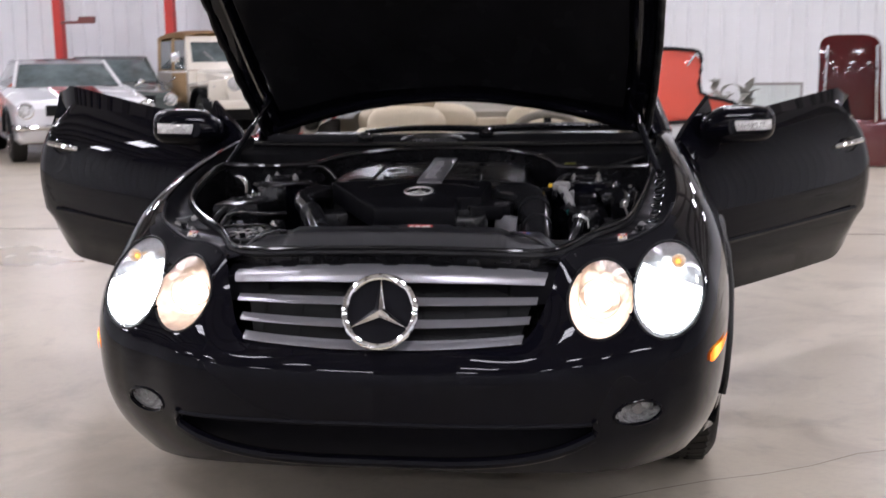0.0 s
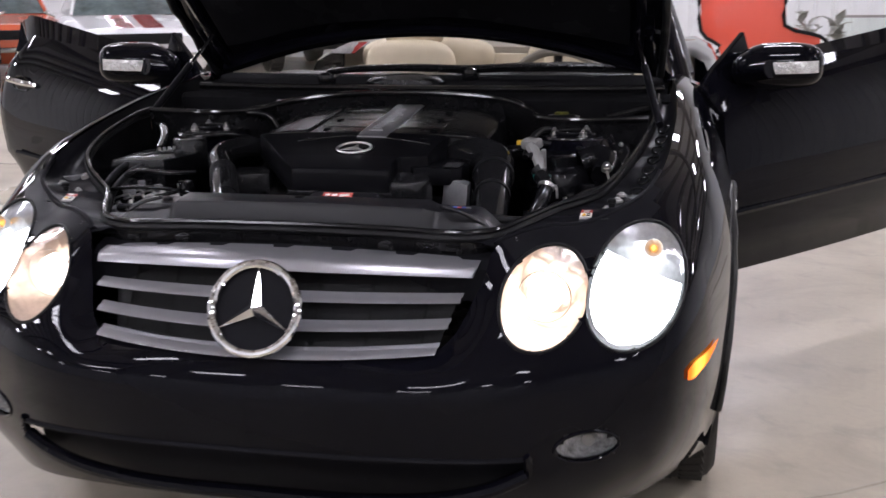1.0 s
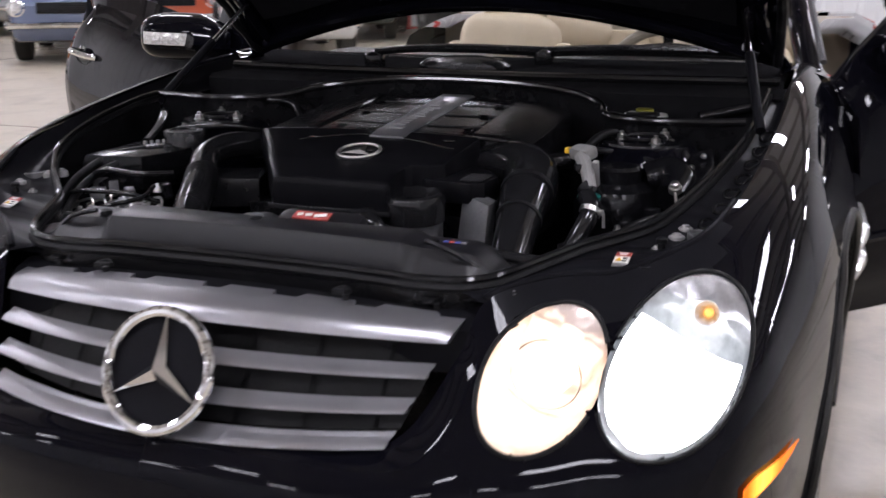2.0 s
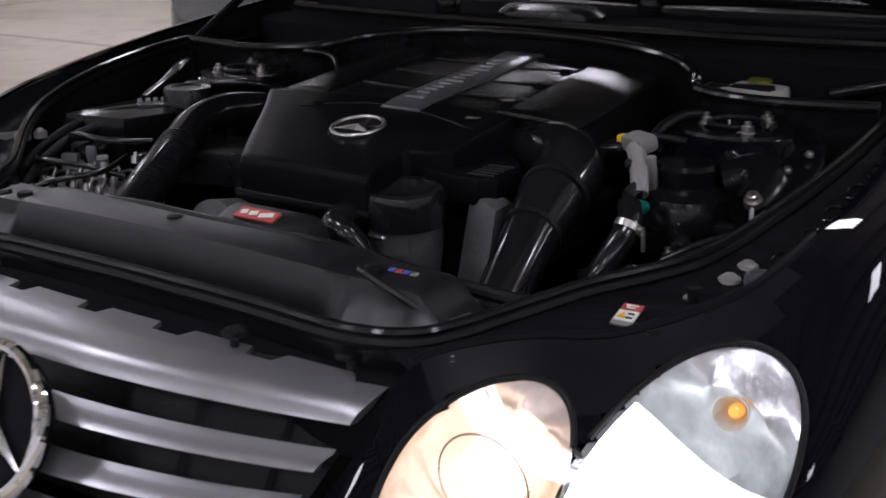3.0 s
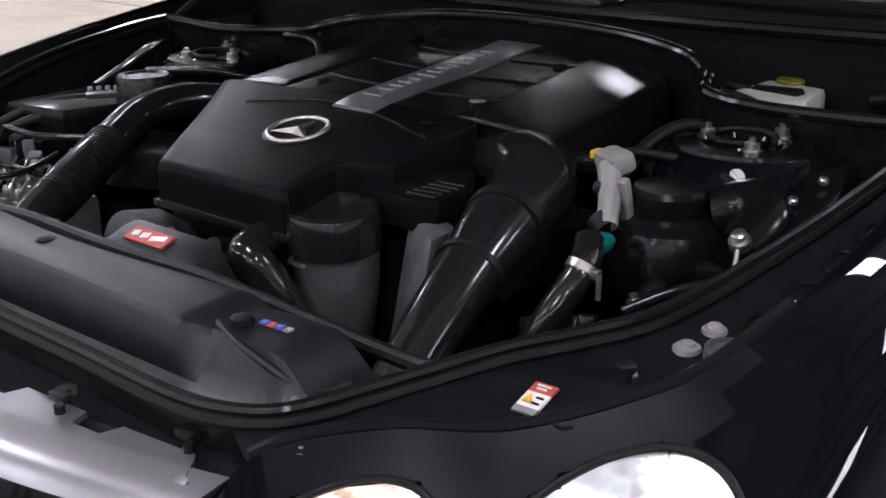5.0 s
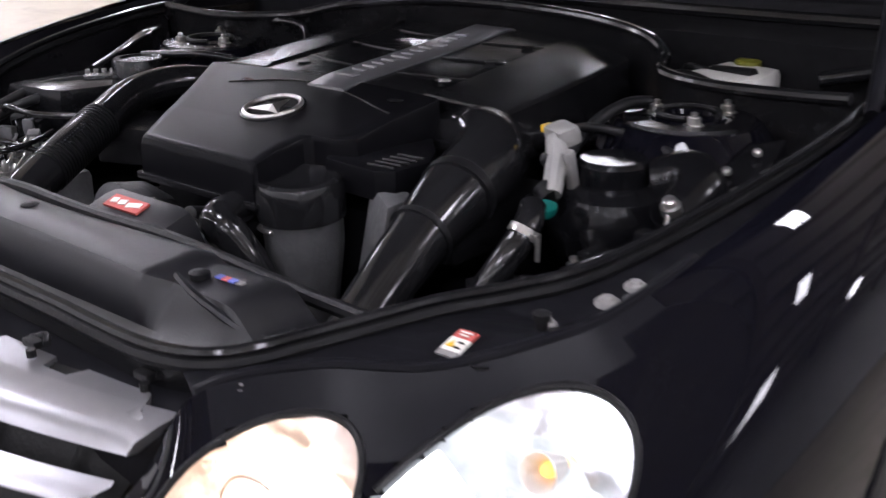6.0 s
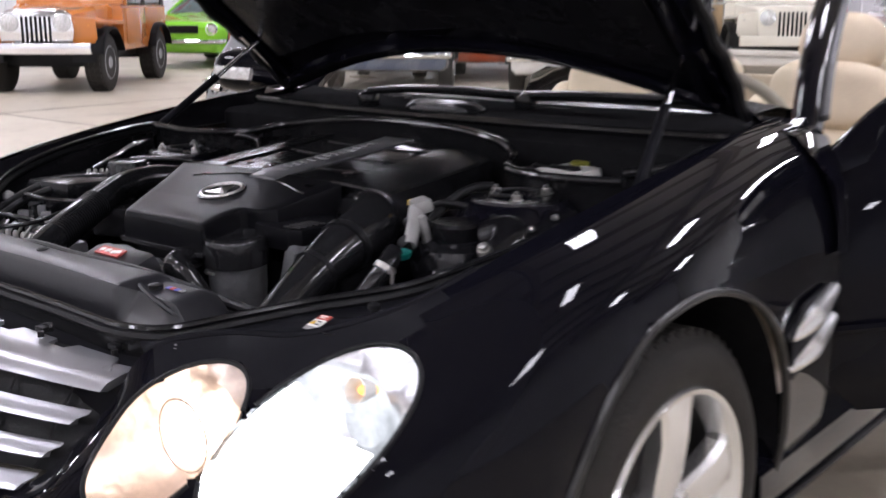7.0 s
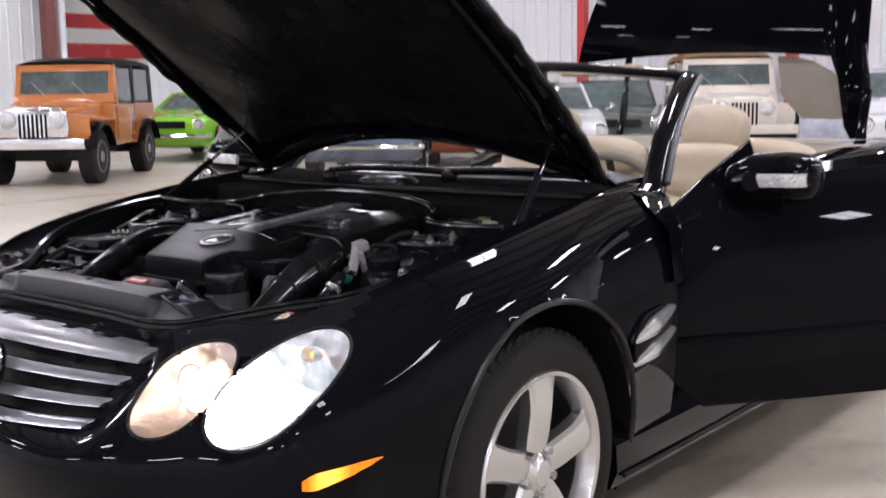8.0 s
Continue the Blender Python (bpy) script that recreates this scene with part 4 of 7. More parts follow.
part("wiper_blade", bm, RUBBER, car)

# engine: block, covers, strip, badge
bm = B()
prism(bm, [(-0.22, 0.60, 0.44), (0.22, 0.62, 0.44), (0.26, 1.12, 0.44), (-0.26, 1.12, 0.44)], (0, 0, 0.30))
engine = part("engine_block", bm, PLASTIC, car, "dark engine block")
EY = [0.497, 0.53, 0.60, 0.645, 0.72, 0.765, 0.90, 0.98, 1.05, 1.12, 1.14]
EZ = [0.819, 0.825, 0.836, 0.8445, 0.859, 0.868, 0.8782, 0.8846, 0.8910, 0.8985, 0.891]
EW = [0.11, 0.114, 0.135, 0.150, 0.160, 0.166, 0.168, 0.169, 0.170, 0.170, 0.168]


def cover_z(x, y):
    return float(np.interp(y, EY, EZ)) - 0.11 * x * x


# front block: it widens to the rear and is cut back round the oil filter
XL = ((0.497, -0.105), (0.59, -0.168), (0.68, -0.224), (0.765, -0.284))
XR = ((0.497, 0.124), (0.503, 0.126), (0.552, 0.117), (0.590, 0.119), (0.598, 0.128), (0.604, 0.160), (0.620, 0.184), (0.683, 0.187), (0.72, 0.192), (0.765, 0.20))
bm = B()
secs = []
for y in (0.497, 0.499, 0.503, 0.51, 0.53, 0.552, 0.575, 0.588, 0.594, 0.598, 0.601, 0.604, 0.610, 0.62, 0.64, 0.66, 0.683, 0.70, 0.72, 0.74, 0.755, 0.765):
    xl, xr = (float(np.interp(y, [q[0] for q in line], [q[1] for q in line])) for line in (XL, XR))
    dip = 0.007 if y < 0.498 else 0.002 if y < 0.500 else 0.0
    row = [(xl - 0.001, -0.058), (xl, -0.007), (xl + 0.002, -0.002)] + [(x, 0.0) for x in np.linspace(xl + 0.007, xr - 0.007, 22)] + [(xr - 0.002, -0.002), (xr, -0.007), (xr + 0.001, -0.058)]
    secs.append([Vector((x, y, cover_z(x, y) + h - dip)) for x, h in row])
base = [Vector((v.x, 0.496, cover_z(v.x, 0.497) - 0.055)) for v in secs[0]]
mid = [Vector((v.x, 0.4955, cover_z(v.x, 0.497) - 0.012)) if v.z > 0.80 else Vector((v.x, 0.496, v.z)) for v in secs[0]]
loft(bm, [base, mid] + secs)
cover = part("engine_cover", bm, COVERF, car, "satin black engine cover with round badge", sharp=28)
# rear top of the cover
bm = B()
secs = []
for y in np.linspace(0.755, 1.14, 24):
    z, w = float(np.interp(y, EY, EZ)), float(np.interp(y, EY, EW))
    top = [Vector((u * (w - 0.008), y, z - 0.006 * u * u - (0.0012 if y < 0.77 else 0))) for u in np.linspace(-1, 1, 21)]
    turn = [Vector((w - 0.008 + 0.008 * math.sin(a), y, z - 0.014 + 0.008 * math.cos(a))) for a in (0.5, 1.0, 1.57)]
    secs.append([Vector((-w - 0.002, y, z - 0.115))] + [Vector((-v.x, v.y, v.z)) for v in turn[::-1]] + top + turn + [Vector((w + 0.002, y, z - 0.115))])
loft(bm, secs)
part("cover_top", bm, COVER, cover, "satin black ribbed cover top", sharp=30)
# seams across the cover
for pts in (((0.056, 0.728), (0.10, 0.717), (0.143, 0.703), (0.172, 0.696)), ((-0.02, 0.738), (-0.055, 0.736), (-0.10, 0.722), (-0.16, 0.70))):
    bm = B()
    tube(bm, [(x, y, cover_z(x, y) + 0.0002) for x, y in pts], 0.0018, 6, 3)
    part("cover_seam", bm, GLOSSPIPE, cover)
for y0 in (0.83, 0.93, 1.03):
    for side in (1, -1):
        bm = B()
        pts = []
        for u in np.linspace(0.26, 0.97, 9):
            y = y0 + 0.035 * u * u
            w, z = float(np.interp(y, EY, EW)), float(np.interp(y, EY, EZ))
            pts.append(Vector((side * u * w + (0.018 if u < 0.5 else 0.01), y, z - 0.006 * u * u + 0.0002)))
        tube(bm, pts, 0.0018, 6, 2)
        part("cover_seam", bm, RUBBER, cover)
for x, y in ((-0.135, 0.717), (-0.125, 0.82), (-0.128, 0.94), (-0.140, 1.05), (0.148, 0.733), (0.150, 0.832), (0.142, 0.952), (0.144, 1.044)):
    bm = B()
    z = float(np.interp(y, EY, EZ)) - 0.005
    turned(bm, [(0.012, 0.004), (0.008, 0.003), (0.006, -0.004), (0.0, -0.004)], (x, y, z), (0, 0, 1), 14)
    part("cover_bolt", bm, GLOSSPIPE, cover)
# front right shoulder of the cover, curving round the oil filter
bm = B()
out = [(0.14, 0.612), (0.156, 0.590), (0.247, 0.585), (0.268, 0.600), (0.274, 0.66), (0.24, 0.71), (0.20, 0.75), (0.15, 0.75)]
prism(bm, [(x, y, 0.772) for x, y in out], (0, 0, 0.040), 0.005)
part("cover_shoulder", bm, COVERF, cover)
for k in range(5):
    bm = B()
    tube(bm, [(0.222, 0.600 + 0.014 * k, 0.8135), (0.262, 0.604 + 0.014 * k, 0.8135)], 0.0022, 6, 2)
    part("shoulder_rib", bm, RUBBER, cover)
# ledge below the front of the cover
bm = B()
box(bm, (0.008, 0.508, 0.764), (0.245, 0.034, 0.010), bevel=0.003)
part("cover_ledge", bm, PLASTIC, cover)
# side wings of the cover
for side in (1, -1):
    bm = B()
    secs = []
    for y, xi, xo, zt in ((0.782, 0.174, 0.282, 0.858), (0.80, 0.170, 0.292, 0.867), (0.90, 0.168, 0.294, 0.876), (0.98, 0.167, 0.293, 0.883), (1.05, 0.166, 0.291, 0.8895), (1.105, 0.166, 0.288, 0.896), (1.115, 0.168, 0.284, 0.889)):
        s = side
        secs.append([Vector((s * xi, y, zt - 0.09)), Vector((s * xi, y, zt - 0.004)), Vector((s * (xi + 0.004), y, zt)), Vector((s * (xi * 0.55 + xo * 0.45), y + 0.003, zt - 0.002)),
                     Vector((s * (xo - 0.006), y, zt - 0.014)), Vector((s * (xo - 0.001), y, zt - 0.019)), Vector((s * (xo + 0.006), y, zt - 0.09))])
    loft(bm, [[Vector((v.x, v.y - 0.004, 0.77)) for v in secs[0]]] + secs + [[Vector((v.x, v.y + 0.004, 0.77)) for v in secs[-1]]])
    part("cover_wing", bm, COVER, cover, "satin black side cover", sharp=18)
    bm = B()
    tube(bm, [(side * 0.166, 0.775, 0.862), (side * 0.23, 0.772, 0.860), (side * 0.290, 0.785, 0.852)], 0.004, 6, 5)
    part("wing_lip", bm, COVER, cover)
# brushed strip with a row of small raised bars, and the badge
bm = B()
secs = []
for y in np.linspace(0.728, 1.132, 24):
    z = float(np.interp(y, EY, EZ))
    secs.append([Vector((x, y, z + h)) for x, h in ((-0.019, -0.006), (-0.019, 0.002), (-0.015, 0.004), (0.051, 0.004), (0.055, 0.002), (0.055, -0.006))])
loft(bm, secs, True, cap=True)
strip = part("cover_strip", bm, STRIP, cover, "brushed grey strip with raised marks")
y = 0.765
widths = [0.026, 0.014, 0.012, 0.013, 0.014, 0.014, 0.013, 0.013, 0.010, 0.020, 0.014, 0.014, 0.013]
for k, w in enumerate(widths):
    z = float(np.interp(y + w / 2, EY, EZ))
    bm = B()
    tall = 0.034 if k in (0, 5, 9) else 0.024
    tilt = Matrix.Rotation(math.atan2(float(np.interp(y + 0.02, EY, EZ)) - z, 0.02), 3, "X")
    box(bm, (0.018 - (0.034 - tall) / 2, y + w * 0.4, z + 0.0055), (tall, w * 0.62, 0.003), tilt, 0.0008)
    part("raised_mark", bm, ALU, strip)
    y += w + 0.008
BADGE = Vector((0.0, 0.644, 0.8445))
tilt = Matrix.Rotation(radians(10), 4, "X")
bm = B()
turned(bm, [(0.048, -0.006), (0.047, 0.002), (0.040, 0.003), (0.038, 0.0), (0.0, 0.0)], (0, 0, 0), (0, 0, 1), 40)
bmesh.ops.transform(bm, matrix=Matrix.Translation(BADGE) @ tilt, verts=bm.verts)
part("badge_base", bm, COVER, cover)
bm = B()
tube(bm, [BADGE + (tilt @ Vector((0.040 * math.cos(a), 0.040 * math.sin(a), 0.003))) for a in [2 * math.pi * j / 32 for j in range(32)]], 0.0035, 8, 2, True)
part("badge_ring", bm, ZINC, cover, "bright badge ring")
for k in range(3):
    bm = B()
    a = radians(90 + 120 * k)
    d, s = Vector((math.cos(a), math.sin(a), 0)), Vector((-math.sin(a), math.cos(a), 0))
    vs = [bm.verts.new(BADGE + tilt @ v) for v in (d * 0.038 + Vector((0, 0, 0.003)), s * 0.009 + d * 0.004, -s * 0.009 + d * 0.004, Vector((0, 0, 0.007)))]
    for f in ((0, 1, 3), (0, 3, 2)):
        bm.faces.new([vs[q] for q in f])
    part("badge_arm", bm, ZINC, cover, "bright badge arm", sharp=5)

# hoses and tanks
def hose(name, pts, r, mat, label="", seg=14, n=7, flat=1.0):
    bm = B()
    tube(bm, pts, r, seg, n, flat=flat)
    return part(name, bm, mat, car, label, sharp=60)


pipe = hose("intake_pipe", [(0.20, 0.80, 0.80), (0.27, 0.77, 0.812), (0.318, 0.72, 0.805), (0.335, 0.63, 0.785), (0.350, 0.54, 0.752), (0.362, 0.45, 0.705), (0.37, 0.38, 0.66)],
            [0.045, 0.050, 0.052, 0.046, 0.037, 0.032, 0.031], GLOSSPIPE, "wide glossy black air intake pipe", 20)
for p, q, r in (((0.333, 0.645, 0.789), (0.336, 0.632, 0.785), 0.049), ((0.346, 0.56, 0.760), (0.347, 0.552, 0.757), 0.041)):
    bm = B()
    rod(bm, p, q, r, seg=22)
    part("pipe_clamp", bm, RUBBER, pipe)
pipe = hose("intake_pipe", [(-0.20, 0.82, 0.79), (-0.28, 0.80, 0.815), (-0.335, 0.73, 0.825), (-0.345, 0.65, 0.815), (-0.300, 0.56, 0.795), (-0.255, 0.46, 0.768), (-0.215, 0.37, 0.735), (-0.19, 0.31, 0.70)],
            [0.026, 0.027, 0.028, 0.028, 0.030, 0.031, 0.031, 0.032], GLOSSPIPE, "black ribbed air intake pipe", 18)
for k in range(22):
    t = k / 21
    c = Vector((-0.300, 0.56, 0.795)).lerp(Vector((-0.240, 0.43, 0.758)), t)
    d = Vector((0.045, -0.10, -0.028)).normalized()
    bm = B()
    rod(bm, c - d * 0.0014, c + d * 0.0014, 0.0318, seg=18)
    part("pipe_rib", bm, RUBBER, pipe)
hose("coolant_hose", [(0.445, 0.64, 0.79), (0.462, 0.60, 0.775), (0.450, 0.565, 0.735), (0.432, 0.545, 0.69), (0.42, 0.52, 0.62)], 0.017, GLOSSPIPE, "black coolant hose with plated clamp")
bm = B()
rod(bm, (0.4628, 0.603, 0.778), (0.4616, 0.597, 0.771), 0.0192, seg=18)
box(bm, (0.481, 0.594, 0.775), (0.012, 0.009, 0.010), bevel=0.002)
rod(bm, (0.487, 0.592, 0.775), (0.489, 0.588, 0.750), 0.003, seg=6)
part("hose_clamp", bm, ZINC, car, "zinc-plated hose clamp")
hose("coolant_hose", [(0.085, 0.50, 0.752), (0.105, 0.455, 0.752), (0.125, 0.462, 0.725), (0.145, 0.475, 0.68), (0.16, 0.48, 0.60)], 0.025, GLOSSPIPE, "black coolant hose below the cover")
# grey pump head with cap
bm = B()
box(bm, (0.408, 0.752, 0.850), (0.048, 0.032, 0.024), Matrix.Rotation(-0.5, 3, "Z") @ Matrix.Rotation(0.25, 3, "X"), 0.008)
pump = part("air_valve", bm, GREYPL, car, "light grey plastic valve with hose stub")
bm = B()
tube(bm, [(0.408, 0.740, 0.845), (0.425, 0.715, 0.825), (0.440, 0.685, 0.795)], [0.014, 0.013, 0.012], 10, 4)
box(bm, (0.440, 0.725, 0.815), (0.012, 0.014, 0.055), Matrix.Rotation(0.3, 3, "X"), 0.004)
part("valve_body", bm, GREYPL, pump)
bm = B()
rod(bm, (0.408, 0.715, 0.825), (0.425, 0.715, 0.83), 0.009, seg=12)
rod(bm, (0.425, 0.69, 0.80), (0.44, 0.685, 0.79), 0.015, seg=12)
part("valve_plug", bm, RUBBER, pump)
bm = B()
box(bm, (0.376, 0.768, 0.850), (0.012, 0.018, 0.010), bevel=0.002)
part("valve_tag", bm, YELLOW, pump, "yellow plastic tag")
bm = B()
turned(bm, [(0.018, -0.010), (0.021, -0.004), (0.021, 0.0), (0.017, 0.002), (0.0, 0.002)], (0.446, 0.652, 0.790), (0, -0.1, 1), 20)
part("teal_cap", bm, TEAL, pump, "teal green cap")
# power steering tank
bm = B()
turned(bm, [(0.062, -0.10), (0.074, -0.075), (0.074, -0.070), (0.079, -0.060), (0.081, -0.035), (0.070, -0.008), (0.052, 0.003), (0.046, 0.005), (0.046, 0.028), (0.040, 0.034), (0.0, 0.034)], (0.468, 0.775, 0.792), (0, 0, 1), 32)
part("fluid_tank", bm, TANK, car, "round black fluid tank with screw cap")
bm = B()
tube(bm, [(0.52, 0.79, 0.80), (0.56, 0.80, 0.81), (0.585, 0.77, 0.80), (0.58, 0.72, 0.78)], [0.03, 0.035, 0.033, 0.03], 12, 5)
part("fluid_tank_neck", bm, TANK, car)
bm = B()
turned(bm, [(0.012, -0.008), (0.012, 0.002), (0.008, 0.003), (0.008, 0.010), (0.004, 0.012)], (0.589, 0.700, 0.806), (0, -0.5, 1), 12)
rod(bm, (0.590, 0.695, 0.80), (0.60, 0.665, 0.775), 0.003, seg=6)
part("bracket_nut", bm, ZINC, car)
hose("wiring_loom", [(0.36, 0.84, 0.83), (0.40, 0.83, 0.842), (0.47, 0.845, 0.835), (0.54, 0.81, 0.825), (0.60, 0.79, 0.80)], 0.006, RUBBER)
hose("wiring_loom", [(0.385, 0.80, 0.81), (0.392, 0.86, 0.845), (0.41, 0.90, 0.862), (0.43, 0.93, 0.862)], 0.008, RUBBER)
bm = B()
prism(bm, [(0.575, 0.90, 0.838), (0.620, 0.93, 0.845), (0.640, 0.84, 0.822), (0.625, 0.74, 0.795), (0.585, 0.76, 0.80)], (0, 0, -0.12), 0.012)
part("inner_wing_housing", bm, TANK, car, "gloss black housing on the inner wing", sharp=60)
for x, y, z in ((0.612, 0.865, 0.838), (0.598, 0.815, 0.824)):
    bm = B()
    turned(bm, [(0.006, -0.004), (0.0055, 0.001), (0.0035, 0.003), (0.0, 0.0035)], (x, y, z), (0.3, -0.4, 1), 12)
    part("housing_stud", bm, ZINC, car)
# oil filter housing
bm = B()
turned(bm, [(0.036, -0.17), (0.047, -0.10), (0.051, -0.07), (0.052, -0.03), (0.056, -0.028)], (0.152, 0.548, 0.778), (0, -0.05, 1), 30)
filt = part("oil_filter_housing", bm, GREYCAST, car, "grey cast oil filter housing with black cap")
bm = B()
turned(bm, [(0.057, -0.032), (0.058, 0.006), (0.054, 0.016), (0.048, 0.019), (0.036, 0.012), (0.0, 0.010)], (0.152, 0.548, 0.778), (0, -0.05, 1), 30)
part("filter_cap", bm, GLOSSPIPE, filt, "glossy black screw cap")
bm = B()
tube(bm, [(0.125, 0.515, 0.738), (0.125, 0.500, 0.735), (0.150, 0.497, 0.735), (0.152, 0.51, 0.735)], 0.003, 6, 3)
part("filter_clip", bm, ZINC, filt)
bm = B()
prism(bm, [(0.215, 0.56, 0.60), (0.285, 0.52, 0.60), (0.29, 0.56, 0.78), (0.225, 0.60, 0.79)], (0.0, 0.05, 0.0), 0.01)
part("cast_bracket", bm, GREYCAST, car, "grey cast engine bracket")
bm = B()
turned(bm, [(0.03, -0.06), (0.05, -0.02), (0.05, 0.03), (0.0, 0.035)], (-0.13, 0.485, 0.70), (0, -1, 0.2), 24)
part("pulley", bm, GREYCAST, car, "grey pulley")
for k, (x, y, z) in enumerate(((-0.06, 0.485, 0.73), (-0.02, 0.48, 0.715), (0.02, 0.482, 0.735), (0.045, 0.475, 0.705), (-0.085, 0.48, 0.705))):
    bm = B()
    turned(bm, [(0.012 + 0.004 * (k % 2), -0.02), (0.012, 0.01), (0.006, 0.014)], (x, y, z), (0.2 * (k % 3 - 1), -1, 0.3), 12)
    part("plug_connector", bm, ALU if k % 2 else RUBBER, car)
hose("wiring_loom", [(-0.10, 0.46, 0.735), (-0.04, 0.455, 0.745), (0.03, 0.455, 0.742), (0.09, 0.45, 0.735)], 0.006, RUBBER)
hose("wiring_loom", [(-0.07, 0.47, 0.71), (-0.02, 0.455, 0.70), (0.05, 0.46, 0.70), (0.10, 0.49, 0.69)], 0.008, RUBBER)

# radiator shroud with stepped ends
def shroud_top(x):
    a = abs(x)
    return 0.742 + (0.052 - 0.010 * smooth(0.262, 0.285, a)) * (1 - smooth(0.365, 0.415, a)) * (1 - 0.25 * (a / 0.45) ** 2)


bm = B()
secs = []
for x in np.linspace(-0.455, 0.455, 91):
    a = abs(x)
    e = 1 - smooth(0.355, 0.42, a)
    zc = shroud_top(x)
    st = 0.020 * smooth(0.262, 0.285, a)
    bk = 0.300 + 0.035 * smooth(0.0, 0.45, a)
    secs.append([Vector((x, 0.195, 0.722)), Vector((x, 0.212, 0.732)), Vector((x, 0.224, 0.737)), Vector((x, 0.230 + st, zc - 0.009)), Vector((x, 0.235 + st, zc - 0.002)), Vector((x, 0.242 + st, zc)), Vector((x, bk - 0.02, zc + 0.004 * e)), Vector((x, bk, zc - 0.004)),
                 Vector((x, bk + 0.012, zc - 0.03)), Vector((x, bk + 0.014, 0.60))])
loft(bm, secs)
shroud = part("radiator_shroud", bm, SHROUD, car, "grey-black plastic radiator shroud", sharp=30)
bm = B()
tube(bm, [(x, 0.338 + 0.030 * smooth(0.0, 0.45, abs(x)), 0.772 - 0.03 * smooth(0.1, 0.45, abs(x))) for x in np.linspace(-0.47, 0.47, 15)], 0.009, 10, 3)
part("shroud_crossbar", bm, RUBBER, car, "glossy black crossbar behind the radiator")
for side in (1, -1):
    bm = B()
    tube(bm, [(side * 0.30, 0.248, 0.792), (side * 0.345, 0.240, 0.780), (side * 0.395, 0.262, 0.748), (side * 0.41, 0.30, 0.745)], 0.004, 6, 5)
    part("shroud_ridge", bm, SHROUD, shroud)
for x, y, z in ((-0.006, 0.272, 0.796), (-0.30, 0.27, 0.785), (0.30, 0.275, 0.785)):
    bm = B()
    turned(bm, [(0.011, -0.004), (0.011, 0.002), (0.006, 0.004), (0.0, 0.004)], (x, y, z), (0, 0, 1), 14)
    part("push_clip", bm, RUBBER, shroud)
bm = B()
turned(bm, [(0.010, -0.01), (0.010, 0.004), (0.005, 0.010), (0.0, 0.011)], (0.197, 0.330, 0.765), (0, 0, 1), 12)
part("bar_bolt", bm, ZINC, car)
for k, (dx, mt) in enumerate(((0.0, BLUE), (0.009, RED), (0.018, BLUE), (0.028, GREYPL))):
    bm = B()
    box(bm, (0.318 + dx, 0.286 + dx * 0.08, shroud_top(0.318 + dx) + 0.0042), (0.0075, 0.008, 0.002), Matrix.Rotation(0.12, 3, "Z"))
    part("colour_label", bm, mt, car)
# fan housing with red label
bm = B()
box(bm, (0.055, 0.378, 0.745), (0.16, 0.07, 0.075), Matrix.Rotation(0.35, 3, "X"), 0.02)
fan = part("fan_housing", bm, SHROUD, car, "dark fan housing with red warning label")
bm = B()
box(bm, (0.045, 0.366, 0.7835), (0.066, 0.022, 0.003), Matrix.Rotation(0.35, 3, "X"))
part("fan_label", bm, RED, fan, "red warning label")
for dx, lw in ((-0.022, 0.010), (-0.006, 0.012), (0.016, 0.022)):
    bm = B()
    box(bm, (0.045 + dx, 0.366, 0.7842), (lw, 0.0085, 0.0036), Matrix.Rotation(0.35, 3, "X") @ Matrix.Rotation(0.25, 3, "Z"))
    part("label_sign", bm, WHITE, fan)

# brake fluid reservoir, cap and lines
bm = B()
prism(bm, [(0.372, 1.12, 0.80), (0.450, 1.09, 0.80), (0.488, 1.13, 0.80), (0.478, 1.225, 0.80), (0.385, 1.24, 0.80)], (0, 0, 0.068), 0.012)
res = part("brake_fluid_reservoir", bm, WHITEPL, car, "milky white brake fluid reservoir with yellow cap")
bm = B()
turned(bm, [(0.020, -0.012), (0.020, 0.000), (0.017, 0.002), (0.0, 0.002)], (0.425, 1.225, 0.873), (0, 0, 1), 22)
part("reservoir_cap", bm, OLIVE, res, "yellow-green screw cap")
bm = B()
rod(bm, (0.40, 1.16, 0.862), (0.47, 1.15, 0.866), 0.012, seg=12)
tube(bm, [(0.40, 1.16, 0.862), (0.37, 1.15, 0.868), (0.35, 1.17, 0.86)], 0.007, 8, 4)
part("reservoir_pipe", bm, RUBBER, res)
hose("reservoir_cable", [(0.36, 1.10, 0.865), (0.40, 1.09, 0.872), (0.46, 1.085, 0.852), (0.49, 1.08, 0.80)], 0.004, RUBBER)
bm = B()
rod(bm, (0.55, 1.19, 0.865), (0.70, 1.26, 0.895), 0.012, seg=12)
part("bulkhead_pipe", bm, GLOSSPIPE, car)
bm = B()
box(bm, (0.59, 1.12, 0.80), (0.15, 0.20, 0.07), bevel=0.02)
part("control_box", bm, PLASTIC, car, "black control box")
bm = B()
box(bm, (-0.56, 1.12, 0.82), (0.20, 0.20, 0.08), bevel=0.02)
part("fuse_box", bm, PLASTIC, car, "black fuse box")
